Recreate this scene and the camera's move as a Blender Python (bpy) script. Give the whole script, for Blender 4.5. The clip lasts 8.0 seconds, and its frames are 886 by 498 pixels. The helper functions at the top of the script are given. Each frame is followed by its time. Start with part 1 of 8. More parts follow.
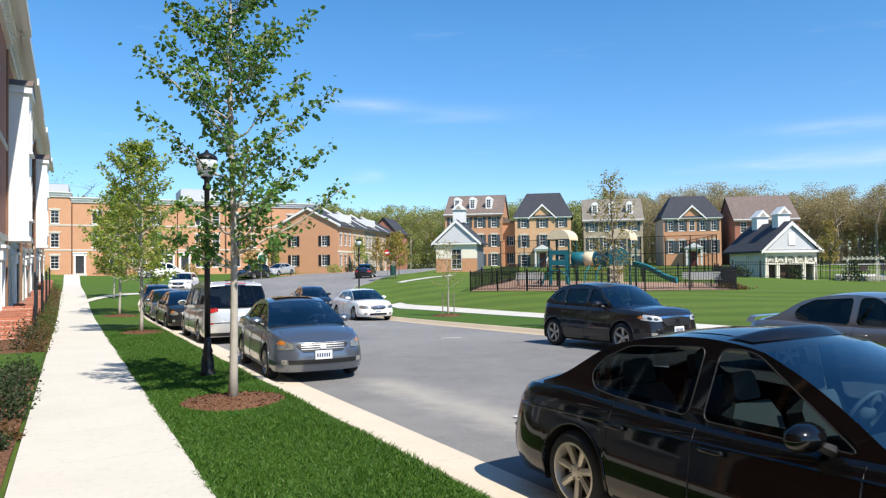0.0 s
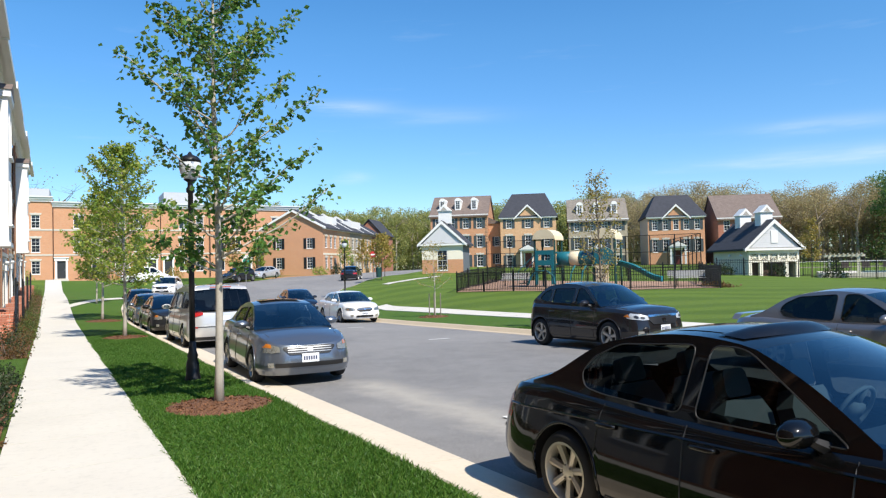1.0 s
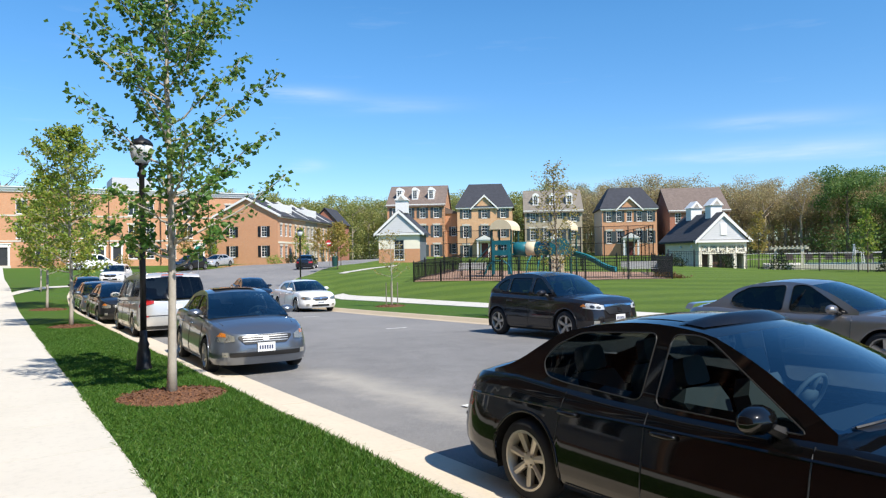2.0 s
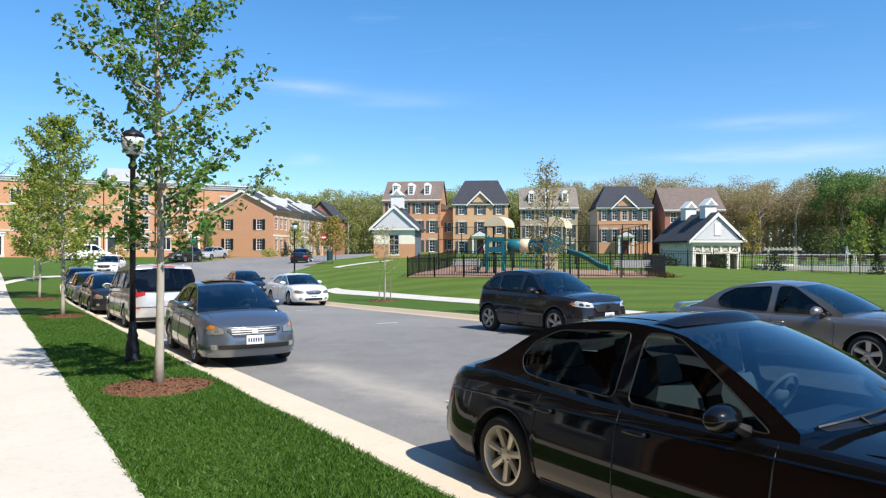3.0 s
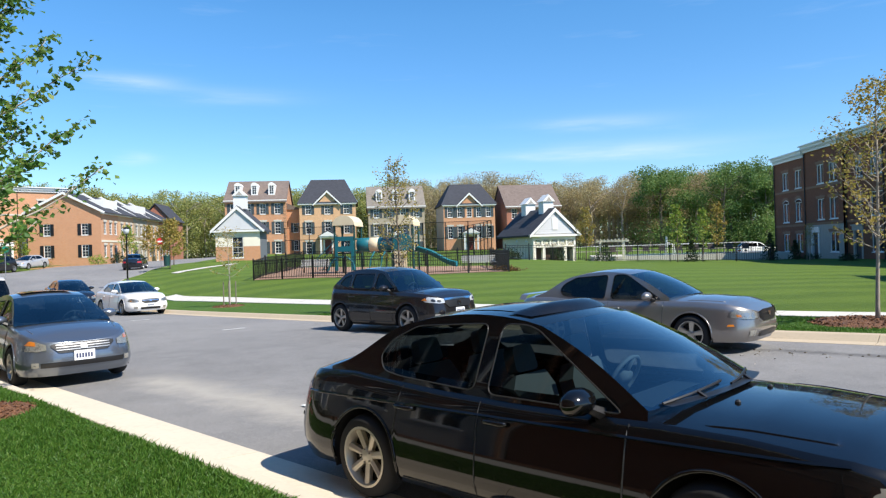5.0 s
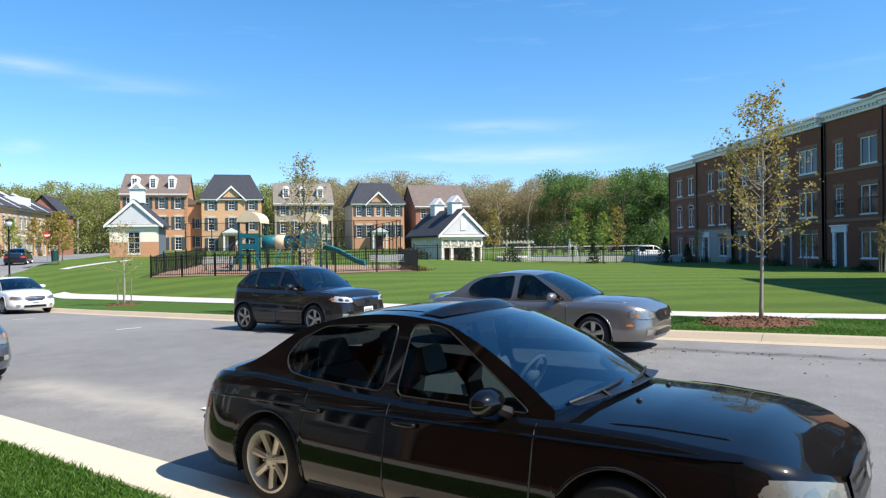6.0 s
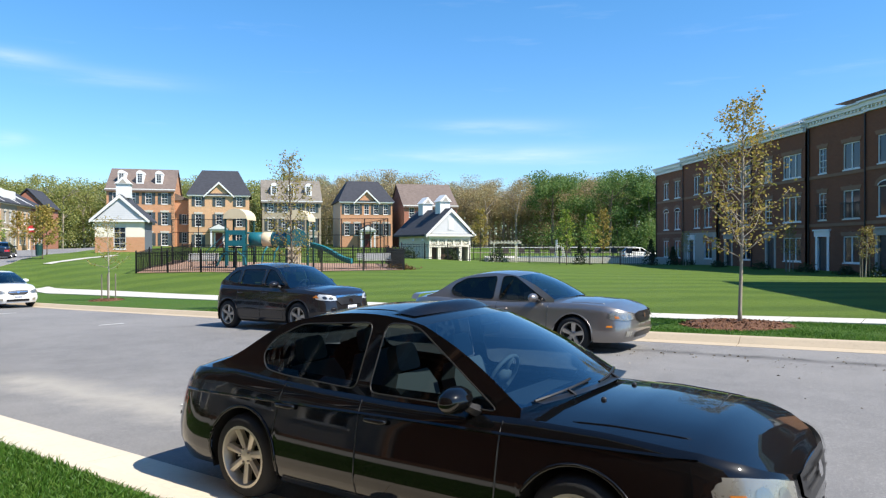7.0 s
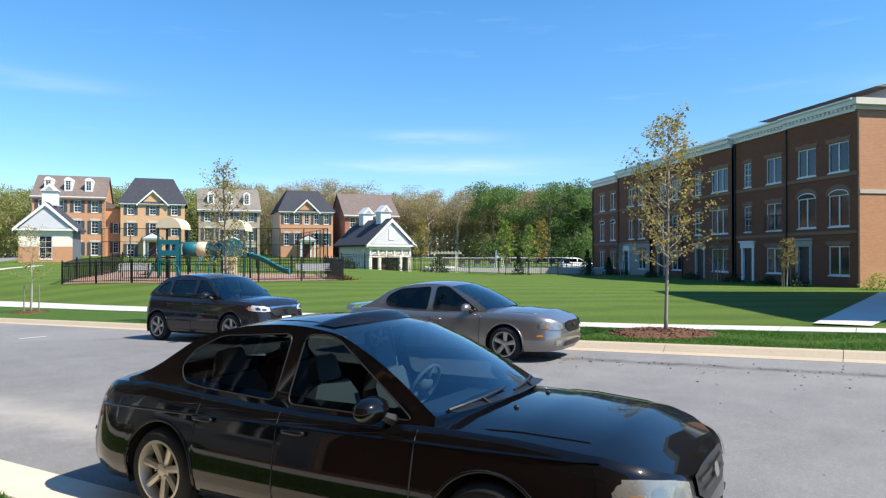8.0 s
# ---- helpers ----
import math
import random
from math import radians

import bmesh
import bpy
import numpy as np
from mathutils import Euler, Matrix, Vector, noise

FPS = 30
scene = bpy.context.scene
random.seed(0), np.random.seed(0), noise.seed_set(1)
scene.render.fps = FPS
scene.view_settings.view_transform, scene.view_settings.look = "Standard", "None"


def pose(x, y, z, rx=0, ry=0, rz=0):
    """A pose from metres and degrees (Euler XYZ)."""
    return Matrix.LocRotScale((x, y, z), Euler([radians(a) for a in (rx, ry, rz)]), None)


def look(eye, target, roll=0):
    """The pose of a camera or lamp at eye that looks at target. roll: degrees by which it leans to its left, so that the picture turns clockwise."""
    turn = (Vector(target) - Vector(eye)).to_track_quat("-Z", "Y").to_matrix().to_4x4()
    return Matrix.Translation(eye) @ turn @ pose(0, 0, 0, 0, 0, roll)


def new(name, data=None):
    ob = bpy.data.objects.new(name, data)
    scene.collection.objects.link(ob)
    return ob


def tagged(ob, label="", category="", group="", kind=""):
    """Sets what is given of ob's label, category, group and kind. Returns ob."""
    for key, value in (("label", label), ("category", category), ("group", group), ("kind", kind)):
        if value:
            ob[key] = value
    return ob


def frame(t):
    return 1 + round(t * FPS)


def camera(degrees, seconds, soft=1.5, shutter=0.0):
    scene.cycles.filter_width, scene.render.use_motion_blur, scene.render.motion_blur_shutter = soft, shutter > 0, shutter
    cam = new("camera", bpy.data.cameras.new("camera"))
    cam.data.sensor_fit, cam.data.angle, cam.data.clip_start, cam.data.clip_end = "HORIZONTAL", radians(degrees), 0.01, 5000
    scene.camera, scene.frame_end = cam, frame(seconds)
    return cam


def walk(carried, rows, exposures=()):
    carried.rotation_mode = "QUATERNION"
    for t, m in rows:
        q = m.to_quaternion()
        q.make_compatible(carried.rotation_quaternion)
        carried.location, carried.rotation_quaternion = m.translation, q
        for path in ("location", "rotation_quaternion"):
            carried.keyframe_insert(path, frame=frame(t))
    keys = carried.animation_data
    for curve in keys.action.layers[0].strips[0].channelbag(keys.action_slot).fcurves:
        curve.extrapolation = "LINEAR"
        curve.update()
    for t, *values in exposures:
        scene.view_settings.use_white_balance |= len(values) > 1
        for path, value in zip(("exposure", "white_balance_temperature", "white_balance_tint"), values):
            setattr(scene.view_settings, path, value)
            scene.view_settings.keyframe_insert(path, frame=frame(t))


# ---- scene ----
cam = camera(64.7, 8.0, 1.25)
PATH = [
    (0, (-0.088, -0.087, 1.997), (0.856, 1.676, 2.045), -0.7),
    (0.5, (-0.089, -0.084, 1.984), (0.869, 1.671, 2.023), -0.7),
    (1, (-0.083, -0.034, 1.987), (0.897, 1.709, 2.038), -1.3),
    (1.5, (-0.092, 0.035, 1.976), (0.957, 1.737, 2.01), -1.4),
    (1.7, (-0.097, 0.056, 1.972), (0.982, 1.74, 2.0), -1.3),
    (2.8, (-0.057, -0.039, 1.978), (1.03, 1.64, 1.979), -0.2),
    (3, (-0.032, -0.07, 1.979), (1.064, 1.603, 1.986), -0.0),
    (3.5, (-0.03, -0.125, 1.977), (1.083, 1.537, 1.983), 0.0),
    (4, (0.013, -0.123, 1.969), (1.138, 1.53, 1.95), -0.9),
    (4.5, (0.025, -0.043, 1.97), (1.279, 1.515, 1.965), -1.2),
    (5, (-0.006, 0.049, 1.961), (1.423, 1.449, 1.959), -1.7),
    (5.2, (0.029, 0.085, 1.961), (1.497, 1.443, 1.949), -1.4),
    (6.3, (0.006, 0.097, 1.962), (1.643, 1.246, 1.957), -0.6),
    (6.5, (-0.021, 0.041, 1.969), (1.63, 1.169, 1.964), -0.4),
    (7, (0.002, -0.044, 1.973), (1.62, 1.131, 1.961), -0.1),
    (7.5, (0.007, -0.158, 1.98), (1.655, 0.976, 1.982), -0.1),
    (8, (0.023, -0.221, 1.983), (1.733, 0.817, 2.0), -0.0),
]
walk(cam, [(t, look(eye, aim, lean)) for t, eye, aim, lean in PATH], [(0, 0.45), (3, 0.47), (5, 0.56), (8, 0.66)])

# ---- light ----
world = bpy.data.worlds.new("sky")
scene.world = world
world.use_nodes = True
wn, wl = world.node_tree.nodes, world.node_tree.links
wn.clear()
SUN = Vector((0.118, -0.765, 0.915)).normalized()
sky = wn.new("ShaderNodeTexSky")
sky.sky_type, sky.sun_disc = "NISHITA", False
sky.sun_elevation = math.asin(SUN.z)
sky.sun_rotation = math.atan2(SUN.x, SUN.y)
sky.altitude, sky.air_density, sky.dust_density, sky.ozone_density = 0, 1.0, 0.1, 3.0
# thin streaks of cirrus
co = wn.new("ShaderNodeTexCoord")
sep = wn.new("ShaderNodeSeparateXYZ")
wl.new(co.outputs["Generated"], sep.inputs[0])


def wmath(op, a, b=None, clamp=False):
    n = wn.new("ShaderNodeMath")
    n.operation, n.use_clamp = op, clamp
    for k, v in enumerate((a, b)):
        if v is None:
            continue
        if isinstance(v, (int, float)):
            n.inputs[k].default_value = v
        else:
            wl.new(v, n.inputs[k])
    return n.outputs[0]


wz = wmath("MAXIMUM", sep.outputs["Z"], 0.02)
comb = wn.new("ShaderNodeCombineXYZ")
wl.new(wmath("ARCTAN2", sep.outputs["X"], sep.outputs["Y"]), comb.inputs[0])
wl.new(wmath("MULTIPLY", sep.outputs["Z"], 9.0), comb.inputs[1])
wisp = wn.new("ShaderNodeTexNoise")
wisp.inputs["Scale"].default_value, wisp.inputs["Detail"].default_value, wisp.inputs["Roughness"].default_value = 5.0, 6.0, 0.6
wl.new(comb.outputs[0], wisp.inputs["Vector"])
grain = wmath("MULTIPLY", wmath("SUBTRACT", wisp.outputs["Fac"], 0.28, True), 2.0, True)
azimuth = wmath("ADD", comb.inputs[0].links[0].from_socket, wmath("MULTIPLY", wmath("SUBTRACT", wisp.outputs["Fac"], 0.5), 0.12))
height = wmath("ADD", sep.outputs["Z"], wmath("MULTIPLY", wmath("SUBTRACT", wisp.outputs["Fac"], 0.5), 0.012))


def streak(bearing, level, long, tall, strength):
    """A soft lens of cirrus at a bearing and height in the sky."""
    u = wmath("POWER", wmath("MULTIPLY", wmath("ABSOLUTE", wmath("SUBTRACT", azimuth, radians(bearing))), 1 / radians(long)), 2.0)
    v = wmath("POWER", wmath("MULTIPLY", wmath("ABSOLUTE", wmath("SUBTRACT", height, level)), 1 / tall), 2.0)
    return wmath("MULTIPLY", wmath("POWER", 2.718, wmath("MULTIPLY", wmath("ADD", u, v), -1.0)), strength)


cloud = wmath("MULTIPLY", wmath("SUBTRACT", wisp.outputs["Fac"], 0.60, True), 0.5, True)
for lens in ((21.8, 0.2245, 3.2, 0.0085, 0.62), (29.0, 0.212, 5.0, 0.010, 0.26), (22.2, 0.129, 1.3, 0.007, 0.42), (58.5, 0.166, 5.0, 0.009, 0.38), (60.0, 0.128, 8.5, 0.012, 0.42), (47.0, 0.10, 5.0, 0.008, 0.15), (9.0, 0.26, 4.0, 0.010, 0.12), (100.0, 0.2, 9.0, 0.02, 0.4), (-60.0, 0.3, 12.0, 0.02, 0.4), (170.0, 0.25, 14.0, 0.03, 0.4)):
    cloud = wmath("ADD", cloud, streak(*lens))
cloud = wmath("MULTIPLY", cloud, grain, True)
cmix = wn.new("ShaderNodeMix")
cmix.data_type = "RGBA"
wl.new(cloud, cmix.inputs["Factor"])
tone = wn.new("ShaderNodeHueSaturation")
tone.inputs["Saturation"].default_value, tone.inputs["Value"].default_value = 1.30, 1.36
wl.new(sky.outputs[0], tone.inputs["Color"])
fade = wn.new("ShaderNodeMix")
fade.data_type, fade.blend_type = "RGBA", "MULTIPLY"
wl.new(wmath("SUBTRACT", 1.0, wmath("MULTIPLY", wz, 3.2), True), fade.inputs["Factor"])
wl.new(tone.outputs[0], fade.inputs["A"])
fade.inputs["B"].default_value = (0.60, 0.72, 0.90, 1)
wl.new(fade.outputs["Result"], cmix.inputs["A"])
cmix.inputs["B"].default_value = (7.5, 8.0, 8.6, 1)
bg = wn.new("ShaderNodeBackground")
bg.inputs["Strength"].default_value = 0.10
wl.new(cmix.outputs["Result"], bg.inputs["Color"])
wout = wn.new("ShaderNodeOutputWorld")
wl.new(bg.outputs[0], wout.inputs["Surface"])

sun = new("sun", bpy.data.lights.new("sun", "SUN"))
sun.data.energy, sun.data.angle, sun.data.color = 5.0, radians(0.55), (1.0, 0.94, 0.84)
sun.matrix_world = look(SUN * 60, (0, 0, 0))


# ---- materials ----
def lin(*rgb):
    return tuple((c / 255 / 12.92 if c <= 10 else ((c / 255 + 0.055) / 1.055) ** 2.4) for c in rgb) + (1,)


class Nodes:
    def __init__(self, name):
        self.m = bpy.data.materials.new(name)
        self.m.use_nodes = True
        self.n, self.l = self.m.node_tree.nodes, self.m.node_tree.links
        self.p = self.n["Principled BSDF"]
        self.tc = self.n.new("ShaderNodeTexCoord")

    def add(self, kind, **sockets):
        node = self.n.new(kind)
        for k, v in sockets.items():
            self.put(node.inputs[k.replace("_", " ")], v)
        return node

    def put(self, socket, v):
        if isinstance(v, bpy.types.NodeSocket):
            self.l.new(v, socket)
        else:
            socket.default_value = v

    def math(self, op, a, b=0.0, clamp=False):
        node = self.n.new("ShaderNodeMath")
        node.operation, node.use_clamp = op, clamp
        self.put(node.inputs[0], a)
        self.put(node.inputs[1], b)
        return node.outputs[0]

    def noise(self, scale, detail=4.0, rough=0.6, vec=None):
        return self.add("ShaderNodeTexNoise", Vector=vec or self.tc.outputs["Object"], Scale=scale, Detail=detail, Roughness=rough).outputs["Fac"]

    def ramp(self, fac, *stops):
        node = self.n.new("ShaderNodeValToRGB")
        self.l.new(fac, node.inputs[0])
        el = node.color_ramp.elements
        while len(el) < len(stops):
            el.new(0.5)
        for e, (p, c) in zip(el, stops):
            e.position, e.color = p, c if len(c) == 4 else (*c, 1)
        return node.outputs[0]

    def mix(self, fac, a, b, blend="MIX"):
        node = self.n.new("ShaderNodeMix")
        node.data_type, node.blend_type = "RGBA", blend
        for k, v in (("Factor", fac), ("A", a), ("B", b)):
            self.put(node.inputs[k], v)
        return node.outputs["Result"]

    def bump(self, height, strength=0.3, distance=0.02):
        self.l.new(self.add("ShaderNodeBump", Height=height, Strength=strength, Distance=distance).outputs[0], self.p.inputs["Normal"])

    def done(self, color=None, rough=None, metal=None, coat=None, spec=None):
        for k, v in (("Base Color", color), ("Roughness", rough), ("Metallic", metal), ("Coat Weight", coat), ("Specular IOR Level", spec)):
            if v is not None:
                self.put(self.p.inputs[k], v)
        return self.m


def rgb(c, k=1.0):
    return (c[0] * k, c[1] * k, c[2] * k, 1)


def mat(name, c, rough=0.6, metal=0.0, scale=3.0, amount=0.25, fine=60.0, bump=0.15, coat=None):
    """Paint, plastic, wood, stone: mottled at two scales, with a fine relief."""
    k = Nodes(name)
    big, small = k.noise(scale), k.noise(fine, 3)
    col = k.mix(big, rgb(c, 1 - amount), rgb(c, 1 + amount))
    col = k.mix(k.math("MULTIPLY", small, 0.35), col, rgb(c, 1 - amount), "MIX")
    if bump:
        k.bump(small, bump, 0.005)
    return k.done(col, k.math("ADD", k.math("MULTIPLY", big, 0.15), rough - 0.07), metal, coat)


def brick(name, c1, c2, mortar, w=0.21, h=0.075):
    k = Nodes(name)
    s = k.add("ShaderNodeSeparateXYZ")
    k.l.new(k.tc.outputs["Object"], s.inputs[0])
    v = k.add("ShaderNodeCombineXYZ", X=k.math("ADD", s.outputs[0], s.outputs[1]), Y=s.outputs[2])
    t = k.add("ShaderNodeTexBrick", Vector=v.outputs[0], Color1=c1, Color2=c2, Mortar=mortar, Scale=1.0)
    t.inputs["Brick Width"].default_value, t.inputs["Row Height"].default_value = w, h
    t.inputs["Mortar Size"].default_value, t.inputs["Mortar Smooth"].default_value = 0.006, 0.3
    col = k.mix(k.math("MULTIPLY", k.noise(0.6), 0.5), t.outputs["Color"], rgb(c2, 0.75))
    col = k.mix(k.math("MULTIPLY", k.noise(9.0), 0.4), col, rgb(c1, 1.15))
    k.bump(k.math("SUBTRACT", 1.0, t.outputs["Fac"]), 0.4, 0.01)
    return k.done(col, 0.88)


def siding(name, c, pitch=0.13):
    k = Nodes(name)
    s = k.add("ShaderNodeSeparateXYZ")
    k.l.new(k.tc.outputs["Object"], s.inputs[0])
    saw = k.math("FRACT", k.math("DIVIDE", s.outputs[2], pitch))
    k.bump(k.math("SUBTRACT", 1.0, saw), 0.6, 0.02)
    return k.done(k.mix(k.noise(1.5), rgb(c, 0.9), rgb(c, 1.05)), 0.6)


def shingle(name, c):
    k = Nodes(name)
    s = k.add("ShaderNodeSeparateXYZ")
    k.l.new(k.tc.outputs["Object"], s.inputs[0])
    v = k.add("ShaderNodeCombineXYZ", X=k.math("ADD", s.outputs[0], k.math("MULTIPLY", s.outputs[1], 0.31)), Y=s.outputs[2])
    t = k.add("ShaderNodeTexBrick", Vector=v.outputs[0], Color1=rgb(c, 0.8), Color2=rgb(c, 1.2), Mortar=rgb(c, 0.5), Scale=1.0)
    t.inputs["Brick Width"].default_value, t.inputs["Row Height"].default_value, t.inputs["Mortar Size"].default_value = 0.3, 0.12, 0.008
    col = k.mix(k.math("MULTIPLY", k.noise(0.8), 0.5), t.outputs["Color"], rgb(c, 1.25))
    k.bump(t.outputs["Fac"], 0.4, 0.01)
    return k.done(col, 0.9)


def glass(name, tint, shine=0.9, least=0.05):
    """A thin pane: tinted see-through with a mirror sheen at its face."""
    k = Nodes(name)
    k.n.remove(k.p)
    tr = k.add("ShaderNodeBsdfTransparent", Color=tint)
    gl = k.add("ShaderNodeBsdfGlossy", Color=(shine, shine, shine, 1), Roughness=0.02)
    fr = k.add("ShaderNodeLayerWeight", Blend=0.5)
    mx = k.add("ShaderNodeMixShader")
    gloss = k.math("ADD", k.math("MULTIPLY", k.math("POWER", fr.outputs["Facing"], 4.0), 0.9), least, True)
    k.l.new(k.math("MULTIPLY", gloss, 1.0 if shine else 0.0), mx.inputs[0])
    k.l.new(tr.outputs[0], mx.inputs[1])
    k.l.new(gl.outputs[0], mx.inputs[2])
    k.l.new(mx.outputs[0], k.n["Material Output"].inputs["Surface"])
    return k.m


def paint(name, c, metal=0.35, rough=0.28, dust=0.12, coat=1.0):
    k = Nodes(name)
    n = k.noise(2.2, 5)
    fl = k.noise(900.0, 1)
    col = k.mix(k.math("MULTIPLY", n, dust), c, (0.32, 0.29, 0.24, 1))
    col = k.mix(k.math("MULTIPLY", fl, 0.25), col, rgb(c, 1.6))
    k.put(k.p.inputs["Coat Roughness"], k.math("MULTIPLY", n, 0.08))
    k.put(k.p.inputs["Coat IOR"], 1.5 if coat > 0.9 else 1.36)
    return k.done(col, rough, metal, coat, 0.12)


def leafy(name, *cols):
    k = Nodes(name)
    g = k.add("ShaderNodeNewGeometry")
    n = len(cols)
    col = k.ramp(g.outputs["Random Per Island"], *[(i / max(1, n - 1), c) for i, c in enumerate(cols)])
    col = k.mix(k.math("MULTIPLY", k.noise(0.7), 0.4), col, rgb(cols[0], 0.7))
    k.put(k.p.inputs["Subsurface Weight"], 0.0)
    k.done(col, 0.55)
    tl = k.add("ShaderNodeBsdfTranslucent", Color=col)
    mx = k.add("ShaderNodeMixShader")
    mx.inputs[0].default_value = 0.45
    k.l.new(k.p.outputs[0], mx.inputs[1])
    k.l.new(tl.outputs[0], mx.inputs[2])
    k.l.new(mx.outputs[0], k.n["Material Output"].inputs["Surface"])
    return k.m


def ground_mat(name, stripes):
    k = Nodes(name)
    a, b, c = k.noise(0.25, 5), k.noise(6.0, 6, 0.7), k.noise(70.0, 3, 0.8)
    col = k.ramp(b, (0.25, (0.048, 0.107, 0.013)), (0.5, (0.080, 0.160, 0.019)), (0.75, (0.122, 0.206, 0.031)))
    col = k.mix(k.math("MULTIPLY", c, 0.6), col, (0.034, 0.068, 0.010, 1))
    if not stripes:
        col = k.mix(k.math("MULTIPLY", k.math("SUBTRACT", k.noise(1.1, 3), 0.60, True), 3.0, True), col, (0.16, 0.13, 0.05, 1))
    if stripes:
        col = k.mix(0.5, col, (0.150, 0.205, 0.030, 1))
        s = k.add("ShaderNodeSeparateXYZ")
        k.l.new(k.tc.outputs["Object"], s.inputs[0])
        u = k.math("ADD", k.math("MULTIPLY", s.outputs[0], 0.80), k.math("MULTIPLY", s.outputs[1], 0.60))
        u = k.math("ADD", u, k.math("MULTIPLY", a, 1.2))
        w = k.math("SINE", k.math("MULTIPLY", k.math("ADD", u, k.math("MULTIPLY", k.noise(0.08), 6.0)), 2.3))
        col = k.mix(k.math("MULTIPLY", k.math("ADD", k.math("MULTIPLY", w, 0.9), 0.5, True), k.math("MULTIPLY", k.noise(0.5, 4), 1.0)), col, k.mix(0.65, col, (0.030, 0.072, 0.010, 1)))
    col = k.mix(k.math("MULTIPLY", k.math("SUBTRACT", a, 0.5, True), 0.9), col, (0.13, 0.17, 0.05, 1))
    k.bump(c, 0.9, 0.03)
    return k.done(col, 0.85, spec=0.2)


def asphalt():
    k = Nodes("asphalt")
    a, b, c = k.noise(0.12, 6), k.noise(1.3, 6, 0.7), k.noise(160.0, 2, 0.8)
    col = k.ramp(b, (0.3, (0.150, 0.146, 0.145)), (0.7, (0.210, 0.204, 0.200)))
    col = k.mix(k.math("MULTIPLY", k.math("SUBTRACT", a, 0.45, True), 2.2, True), col, (0.305, 0.29, 0.273, 1))
    col = k.mix(k.math("MULTIPLY", k.math("SUBTRACT", c, 0.5, True), 2.4, True), col, (0.42, 0.405, 0.385, 1))
    col = k.mix(k.math("MULTIPLY", k.math("SUBTRACT", 0.42, c, True), 1.8, True), col, (0.07, 0.07, 0.075, 1))
    g = k.noise(38.0, 4, 0.85)
    col = k.mix(k.math("MULTIPLY", k.math("SUBTRACT", g, 0.54, True), 3.4, True), col, (0.40, 0.39, 0.375, 1))
    col = k.mix(k.math("MULTIPLY", k.math("SUBTRACT", 0.45, g, True), 3.4, True), col, (0.11, 0.11, 0.115, 1))
    # a dusty streak along the gutter side of the parking lane
    s = k.add("ShaderNodeSeparateXYZ")
    k.l.new(k.tc.outputs["Object"], s.inputs[0])
    d = k.math("ABSOLUTE", k.math("SUBTRACT", k.math("ADD", s.outputs[0], k.math("MULTIPLY", b, 1.2)), 5.5))
    d = k.math("MULTIPLY", k.math("SUBTRACT", 0.62, d, True), k.math("MULTIPLY", k.math("SUBTRACT", 3.2, k.math("ABSOLUTE", k.math("SUBTRACT", s.outputs[1], 9.2)), True), 1.1, True))
    col = k.mix(k.math("MULTIPLY", d, 1.15, True), col, (0.41, 0.38, 0.33, 1))
    # a damp, oily line before the far kerb
    e = k.math("ABSOLUTE", k.math("SUBTRACT", k.math("ADD", s.outputs[0], k.math("MULTIPLY", b, 0.5)), 12.75))
    e = k.math("MULTIPLY", k.math("MULTIPLY", k.math("SUBTRACT", 0.28, e, True), 3.0), k.math("SUBTRACT", 7.0, s.outputs[1], True), True)
    col = k.mix(k.math("MULTIPLY", k.math("MULTIPLY", e, k.math("SUBTRACT", k.noise(1.6, 5, 0.75), 0.22, True)), 2.6, True), col, (0.045, 0.044, 0.043, 1))
    k.bump(c, 0.5, 0.01)
    return k.done(col, 0.85, spec=0.3)


def concrete(name, c):
    k = Nodes(name)
    a, b, c2 = k.noise(0.8, 6), k.noise(12.0, 5, 0.7), k.noise(220.0, 2)
    col = k.mix(a, rgb(c, 0.86), rgb(c, 1.08))
    col = k.mix(k.math("MULTIPLY", k.math("SUBTRACT", b, 0.5, True), 1.3), col, rgb(c, 0.6))
    k.bump(c2, 0.3, 0.004)
    return k.done(col, 0.85)


def mulch_mat():
    k = Nodes("bark_mulch")
    v = k.add("ShaderNodeTexVoronoi", Scale=42.0, Vector=k.tc.outputs["Object"])
    col = k.ramp(k.math("ADD", k.math("MULTIPLY", v.outputs["Color"], 0.7), k.math("MULTIPLY", k.noise(4.0), 0.3)),
                 (0.1, (0.055, 0.022, 0.010)), (0.5, (0.165, 0.070, 0.031)), (0.95, (0.31, 0.15, 0.072)))
    k.bump(v.outputs["Distance"], 0.9, 0.03)
    return k.done(col, 0.9)


ASPHALT, GRASS, LAWN = asphalt(), ground_mat("verge_grass", False), ground_mat("mown_lawn", True)
WALK, KERB, MULCH = concrete("pavement_concrete", (0.60, 0.565, 0.50)), concrete("kerb_concrete", (0.63, 0.545, 0.425)), mulch_mat()
KERB_TAN = concrete("tan_kerb_concrete", (0.50, 0.405, 0.285))
WHITE = mat("white_paint", (0.78, 0.77, 0.74), 0.55, amount=0.06, bump=0.05)
CREAM = mat("cream_paint", (0.74, 0.69, 0.56), 0.55, amount=0.08)
BLACK_METAL = mat("black_powder_coat", (0.012, 0.012, 0.014), 0.45, 0.2, bump=0.05)
ROADMARK = mat("worn_road_paint", (0.72, 0.71, 0.68), 0.8, amount=0.2, scale=8)
BR_ORANGE = brick("orange_brick", (0.61, 0.305, 0.16, 1), (0.50, 0.235, 0.12, 1), (0.50, 0.42, 0.33, 1))
